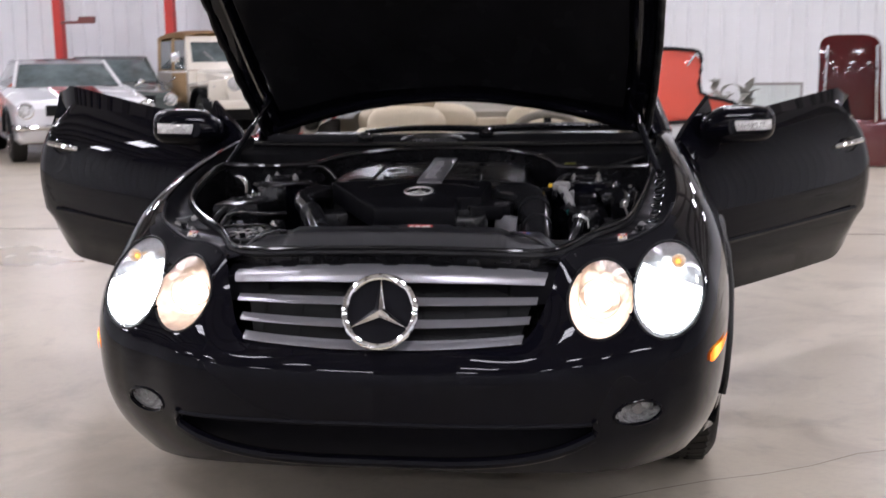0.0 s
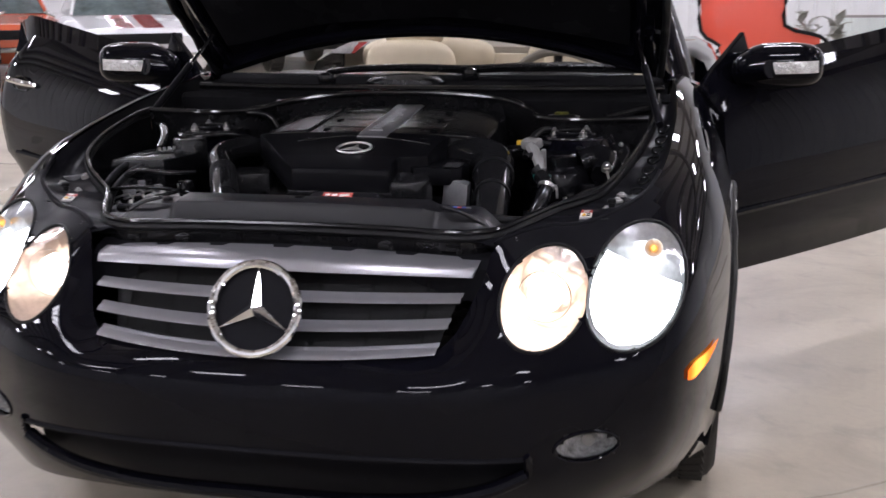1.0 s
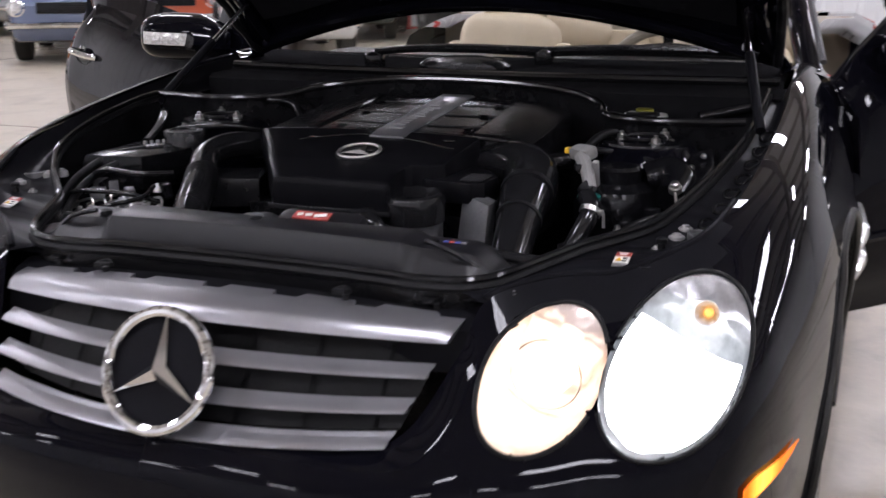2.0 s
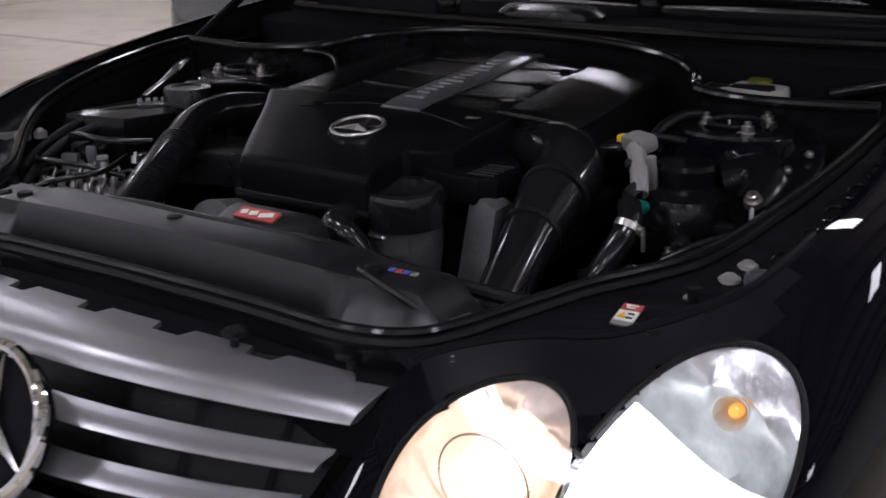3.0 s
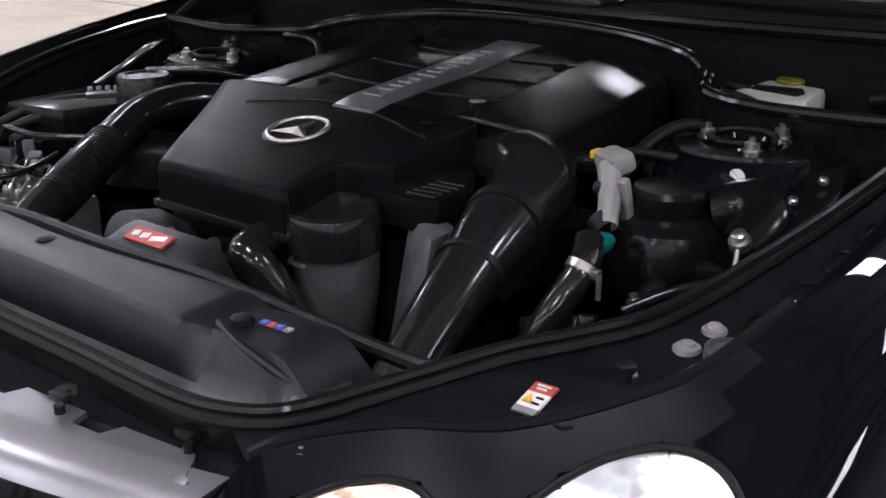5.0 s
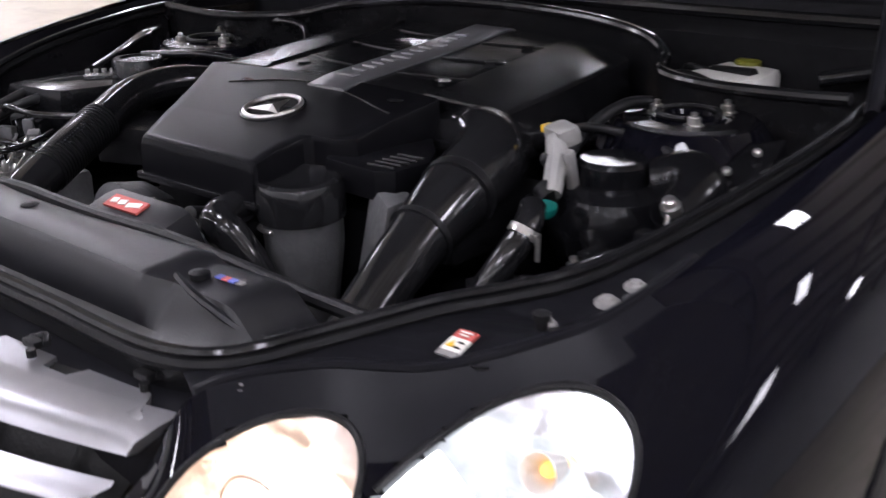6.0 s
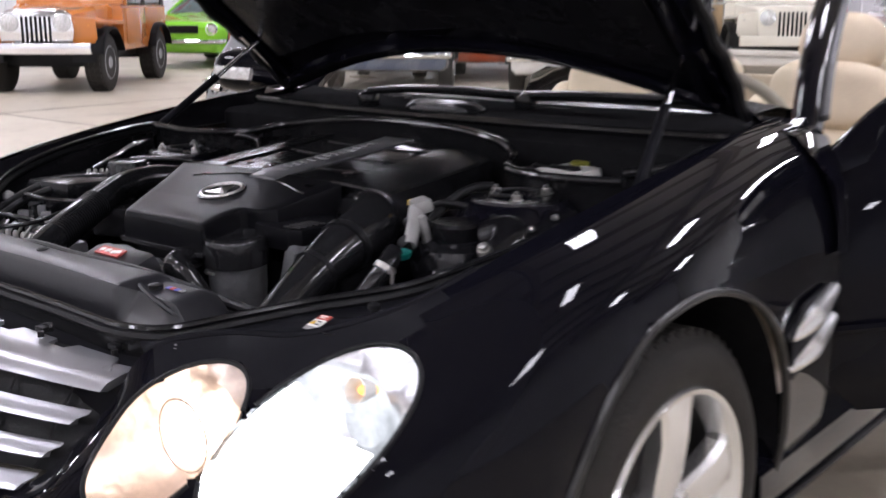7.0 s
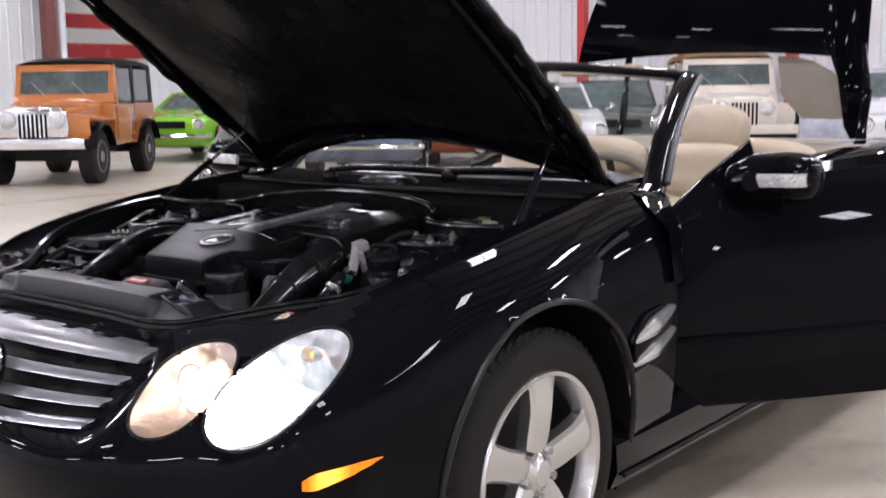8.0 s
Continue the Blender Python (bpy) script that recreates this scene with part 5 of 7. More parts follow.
# right-hand side tanks, pump and wires
bm = B()
prism(bm, [(-0.60, 0.58, 0.74), (-0.47, 0.60, 0.74), (-0.43, 0.74, 0.74), (-0.50, 0.80, 0.74), (-0.60, 0.76, 0.74)], (0, 0, 0.078), 0.02)
tank = part("coolant_tank", bm, TANK, car, "grey-black coolant tank with screw cap")
bm = B()
turned(bm, [(0.044, -0.05), (0.044, 0.018), (0.041, 0.023), (0.030, 0.024), (0.028, 0.021), (0.0, 0.021)], (-0.472, 0.756, 0.824), (0, 0, 1), 24)
part("tank_cap", bm, PLASTIC, tank, "ribbed black screw cap")
bm = B()
box(bm, (-0.500, 0.715, 0.800), (0.085, 0.05, 0.05), Matrix.Rotation(0.9, 3, "Z"), 0.008)
part("connector_block", bm, PLASTIC, car)
for k in range(6):
    bm = B()
    rod(bm, (-0.525 + 0.008 * k, 0.690 + 0.011 * k, 0.812), (-0.525 + 0.008 * k, 0.690 + 0.011 * k, 0.830), 0.004, seg=8)
    part("connector_pin", bm, ZINC, car)
hose("wiring_loom", [(-0.515, 0.685, 0.815), (-0.545, 0.625, 0.812), (-0.570, 0.573, 0.795), (-0.572, 0.50, 0.765), (-0.55, 0.42, 0.72)], 0.008, RUBBER)
hose("wiring_loom", [(-0.490, 0.680, 0.805), (-0.520, 0.610, 0.800), (-0.545, 0.550, 0.782), (-0.545, 0.48, 0.75), (-0.52, 0.40, 0.70)], 0.008, RUBBER)
bm = B()
prism(bm, [(-0.50, 0.40, 0.60), (-0.36, 0.40, 0.60), (-0.34, 0.56, 0.60), (-0.50, 0.58, 0.60)], (0, 0, 0.115), 0.01)
absb = part("brake_valve_block", bm, ALU, car, "bare aluminium valve block with fittings")
for k in range(10):
    bm = B()
    x, y = -0.485 + 0.030 * (k % 5), 0.45 + 0.055 * (k // 5)
    turned(bm, [(0.009, 0.0), (0.009, 0.012), (0.006, 0.013), (0.006, 0.024), (0.003, 0.03)], (x, y, 0.714), (0, 0, 1), 10)
    tube(bm, [(x, y, 0.730), (x + 0.003, y + 0.006, 0.742), (x - 0.02, y + 0.03, 0.750), (x - 0.07, y + 0.045, 0.735)], 0.0024, 6, 4)
    part("pipe_fitting", bm, ZINC, absb)
bm = B()
tube(bm, [(-0.645, 0.93, 0.862), (-0.60, 0.865, 0.864), (-0.555, 0.785, 0.850), (-0.53, 0.705, 0.830)], 0.011, 10, 5, flat=0.4)
part("strut_brace", bm, GLOSSPIPE, car)
hose("bay_pipe", [(-0.36, 0.90, 0.83), (-0.40, 0.84, 0.848), (-0.46, 0.82, 0.845), (-0.52, 0.80, 0.84)], 0.007, GLOSSPIPE)
hose("bay_pipe", [(-0.33, 1.02, 0.84), (-0.37, 1.05, 0.872), (-0.42, 1.03, 0.882), (-0.46, 1.06, 0.86)], 0.008, GLOSSPIPE)
hose("bay_pipe", [(0.28, 0.86, 0.80), (0.34, 0.88, 0.81), (0.37, 0.94, 0.81), (0.37, 1.04, 0.80)], 0.018, GLOSSPIPE)
bm = B()
box(bm, (-0.285, 0.645, 0.757), (0.13, 0.12, 0.058), Matrix.Rotation(0.35, 3, "Z"), 0.005)
part("valve_cover", bm, PLASTIC, car)
bm = B()
box(bm, (0.30, 0.72, 0.73), (0.10, 0.22, 0.06), bevel=0.012)
part("valve_cover", bm, PLASTIC, car)

# small clutter: cables, plugs and bolts round the bay
for pts, r in ((((-0.57, 0.56, 0.77), (-0.50, 0.52, 0.80), (-0.43, 0.53, 0.795), (-0.38, 0.58, 0.79)), 0.005),
               (((-0.55, 0.48, 0.76), (-0.47, 0.44, 0.775), (-0.40, 0.46, 0.77), (-0.36, 0.50, 0.75)), 0.005),
               (((-0.45, 0.36, 0.74), (-0.40, 0.40, 0.76), (-0.37, 0.46, 0.765), (-0.40, 0.54, 0.77)), 0.005),
               (((0.50, 0.62, 0.73), (0.54, 0.66, 0.75), (0.58, 0.70, 0.76), (0.61, 0.74, 0.77)), 0.006),
               (((0.46, 0.50, 0.70), (0.50, 0.54, 0.715), (0.55, 0.57, 0.72), (0.58, 0.62, 0.73)), 0.007)):
    hose("bay_cable", pts, r, GLOSSPIPE, seg=8, n=5)
rng = random.Random(11)
for k in range(34):
    if k % 3:
        x, y = rng.uniform(-0.56, -0.40), rng.uniform(0.40, 0.58)
        z = 0.715 + 0.05 * smooth(0.40, 0.58, y)
    else:
        x, y = rng.uniform(0.42, 0.60), rng.uniform(0.52, 0.74)
        z = 0.715 + 0.04 * smooth(0.5, 0.74, y)
    a = rng.uniform(0, 3.1)
    bm = B()
    if k % 4 == 0:
        turned(bm, [(0.009, -0.012), (0.009, 0.0), (0.005, 0.001), (0.005, 0.006), (0.003, 0.007)], (x, y, z - 0.004), (0.3 * math.cos(a), 0.3 * math.sin(a), 1), 8)
        part("bay_bolt", bm, ZINC, car)
    else:
        box(bm, (x, y, z - 0.01), (rng.uniform(0.018, 0.036), rng.uniform(0.014, 0.022), 0.03), Matrix.Rotation(a, 3, "Z") @ Matrix.Rotation(rng.uniform(-0.4, 0.4), 3, "X"), 0.003)
        part("wiring_plug", bm, (GLOSSPIPE, TANK, GREYCAST)[k % 3], car)

# ---- windscreen, cabin, doors, tail ----
def ws_base(u):
    return Vector((0.735 * u, 1.435 + 0.135 * u * u, 0.952))


def ws_top(u):
    return Vector((0.615 * u, 1.845 + 0.165 * u * u, 1.300 - 0.042 * u * u))


bm = B()
loft(bm, [[ws_base(u).lerp(ws_top(u), t) + Vector((0, -0.03, 0.012)) * (4 * t * (1 - t)) for u in np.linspace(-0.97, 0.97, 25)] for t in np.linspace(0, 0.97, 9)])
glass = part("windscreen", bm, GLASS, car, "clear curved windscreen")
glass.visible_shadow = False
for side in (1, -1):
    bm = B()
    secs = []
    for t in np.linspace(0, 1, 11):
        p = ws_base(side).lerp(ws_top(side), float(t)) + Vector((0, -0.03, 0.012)) * (4 * t * (1 - t))
        secs.append([p + Vector((side * a, b, c)) for a, b, c in ((-0.008, -0.008, 0.0), (0.010, -0.018, 0.004), (0.030, -0.006, 0.004), (0.040, 0.020, -0.002), (0.036, 0.055, -0.008), (0.010, 0.055, -0.010), (-0.022, 0.022, -0.008))])
    low = [v + Vector((side * 0.035, -0.10, -0.10)) for v in secs[0]]
    loft(bm, [low] + secs, True, cap=True)
    part("windscreen_pillar", bm, PAINT, car, "glossy black windscreen pillar", sharp=50)
    bm = B()
    tube(bm, [ws_base(side).lerp(ws_top(side), float(t)) + Vector((side * 0.042, 0.042, -0.006)) + Vector((0, -0.03, 0.012)) * (4 * t * (1 - t)) for t in np.linspace(0.02, 1.0, 6)], 0.010, 8, 4)
    part("pillar_seal", bm, GREYCAST, car)
    # scuttle filling between wing, pillar and cowl
    bm = B()
    loft(bm, [[(side * x, y, z) for x, y, z in row] for row in (
        [(0.70, 1.36, 0.945), (0.735, 1.40, 0.960), (0.80, 1.42, 0.935), (0.872, 1.45, 0.84), (0.886, 1.46, 0.70)],
        [(0.70, 1.44, 0.950), (0.735, 1.46, 0.964), (0.80, 1.48, 0.937), (0.868, 1.51, 0.84), (0.882, 1.515, 0.70)],
        [(0.72, 1.55, 0.955), (0.76, 1.57, 0.955), (0.80, 1.575, 0.92), (0.845, 1.58, 0.83), (0.86, 1.58, 0.70)])])
    part("scuttle_corner", bm, PAINT, car, sharp=60)
    bm = B()
    loft(bm, [[(side * x, y, z) for y in (1.50, 1.56, 1.64)] for x, z in ((0.80, 0.20), (0.80, 0.6), (0.79, 0.80))])
    part("door_jamb", bm, RUBBER, car)
bm = B()
secs = []
for u in np.linspace(-1.02, 1.02, 31):
    p = ws_top(u)
    secs.append([p + Vector((0, a, b)) for a, b in ((-0.030, -0.016), (-0.010, 0.004), (0.025, 0.014), (0.070, 0.008), (0.085, -0.008), (0.06, -0.020), (0.02, -0.024))])
loft(bm, secs, True, cap=True)
part("windscreen_header", bm, PAINT, car, "glossy black windscreen header", sharp=50)
bm = B()
box(bm, (0.0, 1.98, 1.245), (0.25, 0.03, 0.065), Matrix.Rotation(0.1, 3, "X"), 0.012)
rod(bm, (0, 1.965, 1.25), (0, 1.90, 1.285), 0.010)
part("rear_view_mirror", bm, PLASTIC, car, "black rear-view mirror")
for side in (1, -1):
    bm = B()
    box(bm, (side * 0.33, 1.99, 1.278), (0.34, 0.10, 0.014), Matrix.Rotation(-0.25, 3, "X"), 0.006)
    part("sun_visor", bm, LEATHER, car, "cream sun visor")

# dashboard and steering wheel
bm = B()
secs = []
for x in np.linspace(-0.59, 0.59, 31):
    hump = 0.035 * math.exp(-((x - 0.37) / 0.17) ** 2)
    fy = 1.44 + 0.13 * (x / 0.74) ** 2
    secs.append([Vector((x, y, z)) for y, z in ((fy + 0.03, 0.93), (fy + 0.16, 0.945), (fy + 0.30, 0.945 + hump), (fy + 0.38, 0.93 + hump), (fy + 0.42, 0.88), (fy + 0.42, 0.70), (fy + 0.38, 0.45))])
loft(bm, secs)
part("dashboard", bm, PLASTIC, car, "black dashboard", sharp=40)
bm = B()
SWC = Vector((0.315, 2.14, 0.825))
swm = Matrix.Rotation(radians(-68), 3, "X")
tube(bm, [SWC + swm @ Vector((0.185 * math.cos(a), 0.185 * math.sin(a), 0)) for a in [2 * math.pi * j / 32 for j in range(32)]], 0.016, 10, 2, True)
wheel = part("steering_wheel", bm, TAUPE, car, "leather steering wheel")
bm = B()
turned(bm, [(0.0, 0.03), (0.05, 0.025), (0.075, 0.0), (0.06, -0.05)], SWC, swm @ Vector((0, 0, 1)), 24)
for a in (0.15, math.pi - 0.15, 1.5 * math.pi):
    tube(bm, [SWC, SWC + swm @ Vector((0.18 * math.cos(a), 0.18 * math.sin(a), 0))], 0.016, 8, 3, flat=0.6)
part("wheel_hub", bm, PLASTIC, wheel)


def padded(bm, c, size, m, r, n=6, power=4.0):
    """A cushion with rounded edges."""
    r0 = bmesh.ops.create_cube(bm, size=1.0)["verts"]
    bmesh.ops.subdivide_edges(bm, edges=list({e for v in r0 for e in v.link_edges}), cuts=n, use_grid_fill=True)
    vs = [v for v in bm.verts if not v.tag]
    for v in vs:
        q = v.co * 2
        f = Vector([math.copysign(abs(t) ** 0.9, t) for t in q])
        l4 = (abs(q.x) ** power + abs(q.y) ** power + abs(q.z) ** power) ** (1 / power)
        p = q / l4 * (1 - r) + f * r
        v.co = Vector(c) + m @ Vector((p.x * size[0] / 2, p.y * size[1] / 2, p.z * size[2] / 2))
        v.tag = True


for side in (1, -1):
    x = side * 0.375
    lean = Matrix.Rotation(radians(-16), 3, "X")
    bm = B()
    padded(bm, (x, 2.36, 0.47), (0.52, 0.54, 0.20), Matrix.Rotation(radians(6), 3, "X"), 0.3)
    seat = part("seat_cushion", bm, LEATHER, car, "cream leather seat cushion", sharp=80)
    bm = B()
    padded(bm, (x, 2.68, 0.70), (0.47, 0.17, 0.58), lean, 0.05, 10, 3.0)
    for v in bm.verts:
        v.co.x = x + (v.co.x - x) * (1 - 0.28 * smooth(0.74, 1.02, v.co.z))
    part("seat_back", bm, LEATHER, car, "cream leather seat back with bolsters", sharp=80)
    for s2 in (1, -1):
        bm = B()
        padded(bm, (x + s2 * 0.205, 2.65, 0.68), (0.12, 0.21, 0.46), lean, 0.0, 8, 3.0)
        part("seat_bolster", bm, LEATHER, car, sharp=80)
    bm = B()
    padded(bm, (x, 2.765, 1.058), (0.262, 0.17, 0.190), lean, 0.0, 12, 2.6)
    part("head_restraint", bm, LEATHER, car, "cream leather head restraint", sharp=80)
    bm = B()
    padded(bm, (x, 2.690, 0.900), (0.375, 0.175, 0.215), lean, 0.0, 12, 3.2)
    part("shoulder_roll", bm, LEATHER, car, "plump upper roll of the seat back", sharp=80)
    bm = B()
    padded(bm, (x, 2.628, 0.705), (0.345, 0.185, 0.205), lean, 0.0, 12, 2.9)
    part("back_roll", bm, LEATHER, car, "plump middle roll of the seat back", sharp=80)
    # roll bar padding behind the seat
    bm = B()
    padded(bm, (x, 3.02, 0.925), (0.60, 0.22, 0.18), Matrix(), 0.0, 8, 2.8)
    part("rear_deck_pad", bm, LEATHER, car, "cream padded rear deck", sharp=80)
bm = B()
box(bm, (0, 3.045, 0.69), (1.26, 0.03, 0.49), bevel=0.012)
part("rear_bulkhead_pad", bm, LEATHER, car, "cream padded panel behind the seats")
bm = B()
box(bm, (0, 2.2, 0.50), (0.24, 1.1, 0.24), bevel=0.04)
part("centre_console", bm, TAUPE, car, "taupe centre console")
bm = B()
loft(bm, [[(x, y, z) for x in (-0.79, -0.4, 0, 0.4, 0.79)] for y, z in ((1.75, 0.24), (3.0, 0.24), (3.06, 0.30), (3.10, 0.96), (3.3, 0.985))])
part("cabin_floor", bm, TAUPE, car, "taupe cabin floor and bulkhead", sharp=40)
bm = B()
loft(bm, [[(x, y, z) for x in np.linspace(-0.66, 0.66, 9)] for y, z in ((3.26, 0.985), (3.32, 0.995), (3.72, 0.985))])
part("tonneau_shelf", bm, TAUPE, car, "taupe shelf behind the seats", sharp=40)
# rear body
R_Y = [2.80, 2.95, 3.2, 3.5, 3.9, 4.25, 4.42, 4.47]
R_W = [0.875, 0.895, 0.91, 0.912, 0.89, 0.83, 0.74, 0.66]
R_T = [0.945, 0.96, 0.975, 0.985, 0.975, 0.955, 0.92, 0.84]
for side in (1, -1):
    bm = B()
    secs = []
    for y in np.linspace(2.80, 4.47, 40):
        w, t = float(np.interp(y, R_Y, R_W)), float(np.interp(y, R_Y, R_T))
        secs.append([Vector((side * a, y, b)) for a, b in ((w - 0.22, t), (w - 0.12, t + 0.004), (w - 0.05, t - 0.03), (w - 0.012, t - 0.11), (w, 0.68), (w, 0.55), (w - 0.01, 0.40), (w - 0.03, 0.25), (w - 0.10, 0.20))])
    loft(bm, secs)
    kill = [f for f in bm.faces if (f.calc_center_median().y - 3.40) ** 2 + (f.calc_center_median().z - 0.345) ** 2 < 0.37 ** 2 and abs(f.calc_center_median().x) > 0.6]
    bmesh.ops.delete(bm, geom=kill, context="FACES")
    part("rear_wing", bm, PAINT, car, "glossy black rear wing", sharp=50)
bm = B()
loft(bm, [[Vector((x, 4.47 + 0.04 * (1 - (x / 0.7) ** 2), z)) for x in np.linspace(-0.66, 0.66, 13)] for z in (0.22, 0.5, 0.75, 0.9)])
part("rear_panel", bm, PAINT, car)
bm = B()
loft(bm, [[Vector((x, y, 0.62)) for x in np.linspace(-0.66, 0.66, 5)] for y in (3.3, 4.47)])
part("boot_floor", bm, RUBBER, car)
# boot lid, swung up, with a tan lining patch
bm = B()
secs = []
for t in np.linspace(0, 1, 9):
    row = []
    for u in np.linspace(-1, 1, 41):
        x = -0.072 + 0.692 * u
        low = 1.335 + 0.045 * (1 - (u + 0.1) ** 2) - 0.36 * smooth(0.76, 0.88, u)
        z = low + (2.0 - low) * t
        y = 3.75 - 0.16 * u * u * (u < 0) + 0.30 * t * t
        row.append(Vector((x * (1 - 0.10 * t) + 0.06 * t * (u < 0), y, z)))
    secs.append(row)
loft(bm, secs)
bmesh.ops.solidify(bm, geom=bm.faces[:], thickness=0.035)
lid = part("boot_lid", bm, PAINT, car, "raised black boot lid with tan lining", sharp=40)
bm = B()
prism(bm, [(0.183, 3.80, 1.355), (0.247, 3.80, 1.358), (0.353, 3.80, 1.328), (0.437, 3.80, 1.283), (0.482, 3.80, 1.225), (0.507, 3.80, 1.148), (0.515, 3.80, 1.068), (0.309, 3.80, 1.072), (0.255, 3.80, 1.123), (0.205, 3.80, 1.180)], (0, 0.02, 0), 0.004)
part("lid_lining", bm, TAUPE, lid, "tan lining panel")
for side in (1, -1):
    bm = B()
    tube(bm, [(side * 0.60, 3.70, 0.96), (side * 0.60, 3.74, 1.05), (side * 0.60, 3.78, 1.20), (side * 0.58, 3.78, 1.40)], 0.022, 8, 4, flat=0.6)
    part("lid_hinge", bm, PAINT, lid)

# doors
def door(side, deg, hinge, length, tilt):
    m = Matrix.Translation(hinge) @ Matrix.Rotation(radians(-side * deg), 4, "Z") @ Matrix.Rotation(radians(tilt), 4, "X")
    L = length
    bm = B()
    secs = []
    zb0, zt0 = 0.290, 0.925
    for z_i in np.linspace(0, 1, 19):
        row = []
        for d_i in np.linspace(0, 1, 33):
            zb = zb0 + 0.01 * d_i + 0.13 * smooth(0.80, 1.0, d_i) ** 2
            zt = zt0 + 0.045 * d_i - 0.05 * smooth(0.93, 1.0, d_i) - 0.115 * (1 - smooth(0.0, 0.17, d_i))
            z = zb + (zt - zb) * z_i
            le = L + 0.055 * math.sin(z_i * 2.9) - 0.05 * smooth(0.75, 1.0, z_i) ** 2
            bulge = 0.030 * math.sin(math.pi * min(1, 0.15 + 0.8 * z_i)) - 0.20 * max(0.0, z_i - 0.45) ** 2 - 0.03 * (1 - smooth(0.0, 0.22, z_i))
            bulge += 0.006 * math.exp(-((z - 0.50) / 0.018) ** 2)
            bulge += 0.006 - 0.022 * (2 * d_i - 1) ** 2
            bulge -= 0.03 * smooth(0.97, 1.0, d_i) + 0.02 * (1 - smooth(0, 0.03, d_i))
            row.append(m @ Vector((side * bulge, d_i * le, z)))
        secs.append(row)
    loft(bm, secs)
    panel = part("door", bm, PAINT, car, "open glossy black door with mirror", sharp=50)
    bm = B()
    inner = [[m @ Vector((side * (-0.085 + (0.0 if 0.02 < zi < 0.96 else 0.035)), 0.03 + di * (L - 0.05), 0.30 + 0.02 * di + 0.09 * smooth(0.86, 1.0, di) ** 2 + zi * (0.545 - 0.115 * (1 - smooth(0.0, 0.17, di)) + 0.03 * di - 0.09 * smooth(0.86, 1.0, di) ** 2))) for di in np.linspace(0, 1, 9)] for zi in np.linspace(0, 1, 7)]
    loft(bm, inner)
    part("door_card", bm, LEATHER, panel, "cream inner door card", sharp=60)
    bm = B()
    edge = [[a, b] for a, b in zip([secs[i][-1] for i in range(19)], [m @ Vector((side * -0.085, L - 0.02 + 0.055 * math.sin(i / 18 * 2.9), secs[i][-1].z)) for i in range(19)])]
    loft(bm, edge)
    loft(bm, [[secs[-1][i], m @ Vector((side * -0.085, i / 32 * L, secs[-1][i].z - 0.01))] for i in range(33)])
    loft(bm, [[secs[0][i], m @ Vector((side * -0.085, i / 32 * L, secs[0][i].z + 0.01))] for i in range(33)])
    loft(bm, [[secs[i][0], m @ Vector((side * -0.085, 0.0, secs[i][0].z))] for i in range(19)])
    part("door_edge", bm, PAINT, panel, sharp=40)
    bm = B()
    tube(bm, [m @ Vector((side * 0.004, 1.06, 0.785)), m @ Vector((side * 0.030, 1.09, 0.792)), m @ Vector((side * 0.030, 1.20, 0.797)), m @ Vector((side * 0.004, 1.235, 0.795))], 0.012, 8, 4, flat=0.9)
    part("door_handle", bm, CHROME, panel, "bright-topped door handle")
    bm = B()
    turned(bm, [(0.055, 0.002), (0.05, 0.006), (0.03, -0.004), (0.0, -0.006)], (0, 0, 0), (1, 0, 0), 24)
    bmesh.ops.transform(bm, matrix=m @ Matrix.Translation((side * 0.004, 1.15, 0.783)) @ Matrix.Diagonal((side, 1.2, 0.6, 1)), verts=bm.verts)
    part("handle_recess", bm, PAINT, panel)
    # rubbing strip
    bm = B()
    tube(bm, [m @ Vector((side * 0.036, d, 0.50 + 0.012 * d)) for d in (0.03, 0.4, 0.8, 1.16)], 0.007, 6, 4, flat=1.6)
    part("door_strip", bm, PAINT, panel)
    # sail and mirror
    bm = B()
    prism(bm, [m @ Vector((side * -0.03, 0.03, 0.80)), m @ Vector((side * -0.045, 0.345, 0.91)), m @ Vector((side * -0.075, 0.318, 1.045)), m @ Vector((side * -0.06, 0.17, 0.945)), m @ Vector((side * -0.045, 0.08, 0.875))], m.to_3x3() @ Vector((side * -0.02, 0, 0)), 0.003)
    part("mirror_sail", bm, PAINT, panel)
    bm = B()
    padded(bm, (0, 0, 0), (0.270, 0.140, 0.140), Matrix(), 0.06, 8, 3.2)
    turn = Matrix.Rotation(radians(side * 41), 4, "Z")
    mm = m @ Matrix.Translation((side * 0.050, 0.330, 0.945)) @ turn
    for v in bm.verts:
        k = 1 - 0.35 * smooth(0.3, 1.0, -side * v.co.x / 0.135)
        v.co.z *= k
        if v.co.y < 0:
            v.co.y *= 1.0 - 0.4 * (v.co.z / 0.07) ** 2
    SHELL = BVHTree.FromBMesh(bm)
    bmesh.ops.transform(bm, matrix=mm, verts=bm.verts)
    part("mirror_housing", bm, PAINT, panel, "black mirror housing with clear indicator", sharp=80)
    bm = B()
    rings = []
    for t in np.linspace(-0.048, 0.118, 14):
        row = []
        for z in (0.018, 0.009, 0.0, -0.009, -0.018):
            spot, _, _, _ = SHELL.ray_cast(Vector((side * t, -0.5, z)), Vector((0, 1, 0)))
            row.append(spot if spot else Vector((side * t, 0, z)))
        rings.append([mm @ (p + Vector((0, -0.005, 0))) for p in row] + [mm @ (p + Vector((0, 0.012, 0))) for p in row[::-1]])
    loft(bm, rings, True, cap=True)
    part("mirror_indicator", bm, INDICATOR, panel, "clear ribbed indicator strip")
    bm = B()
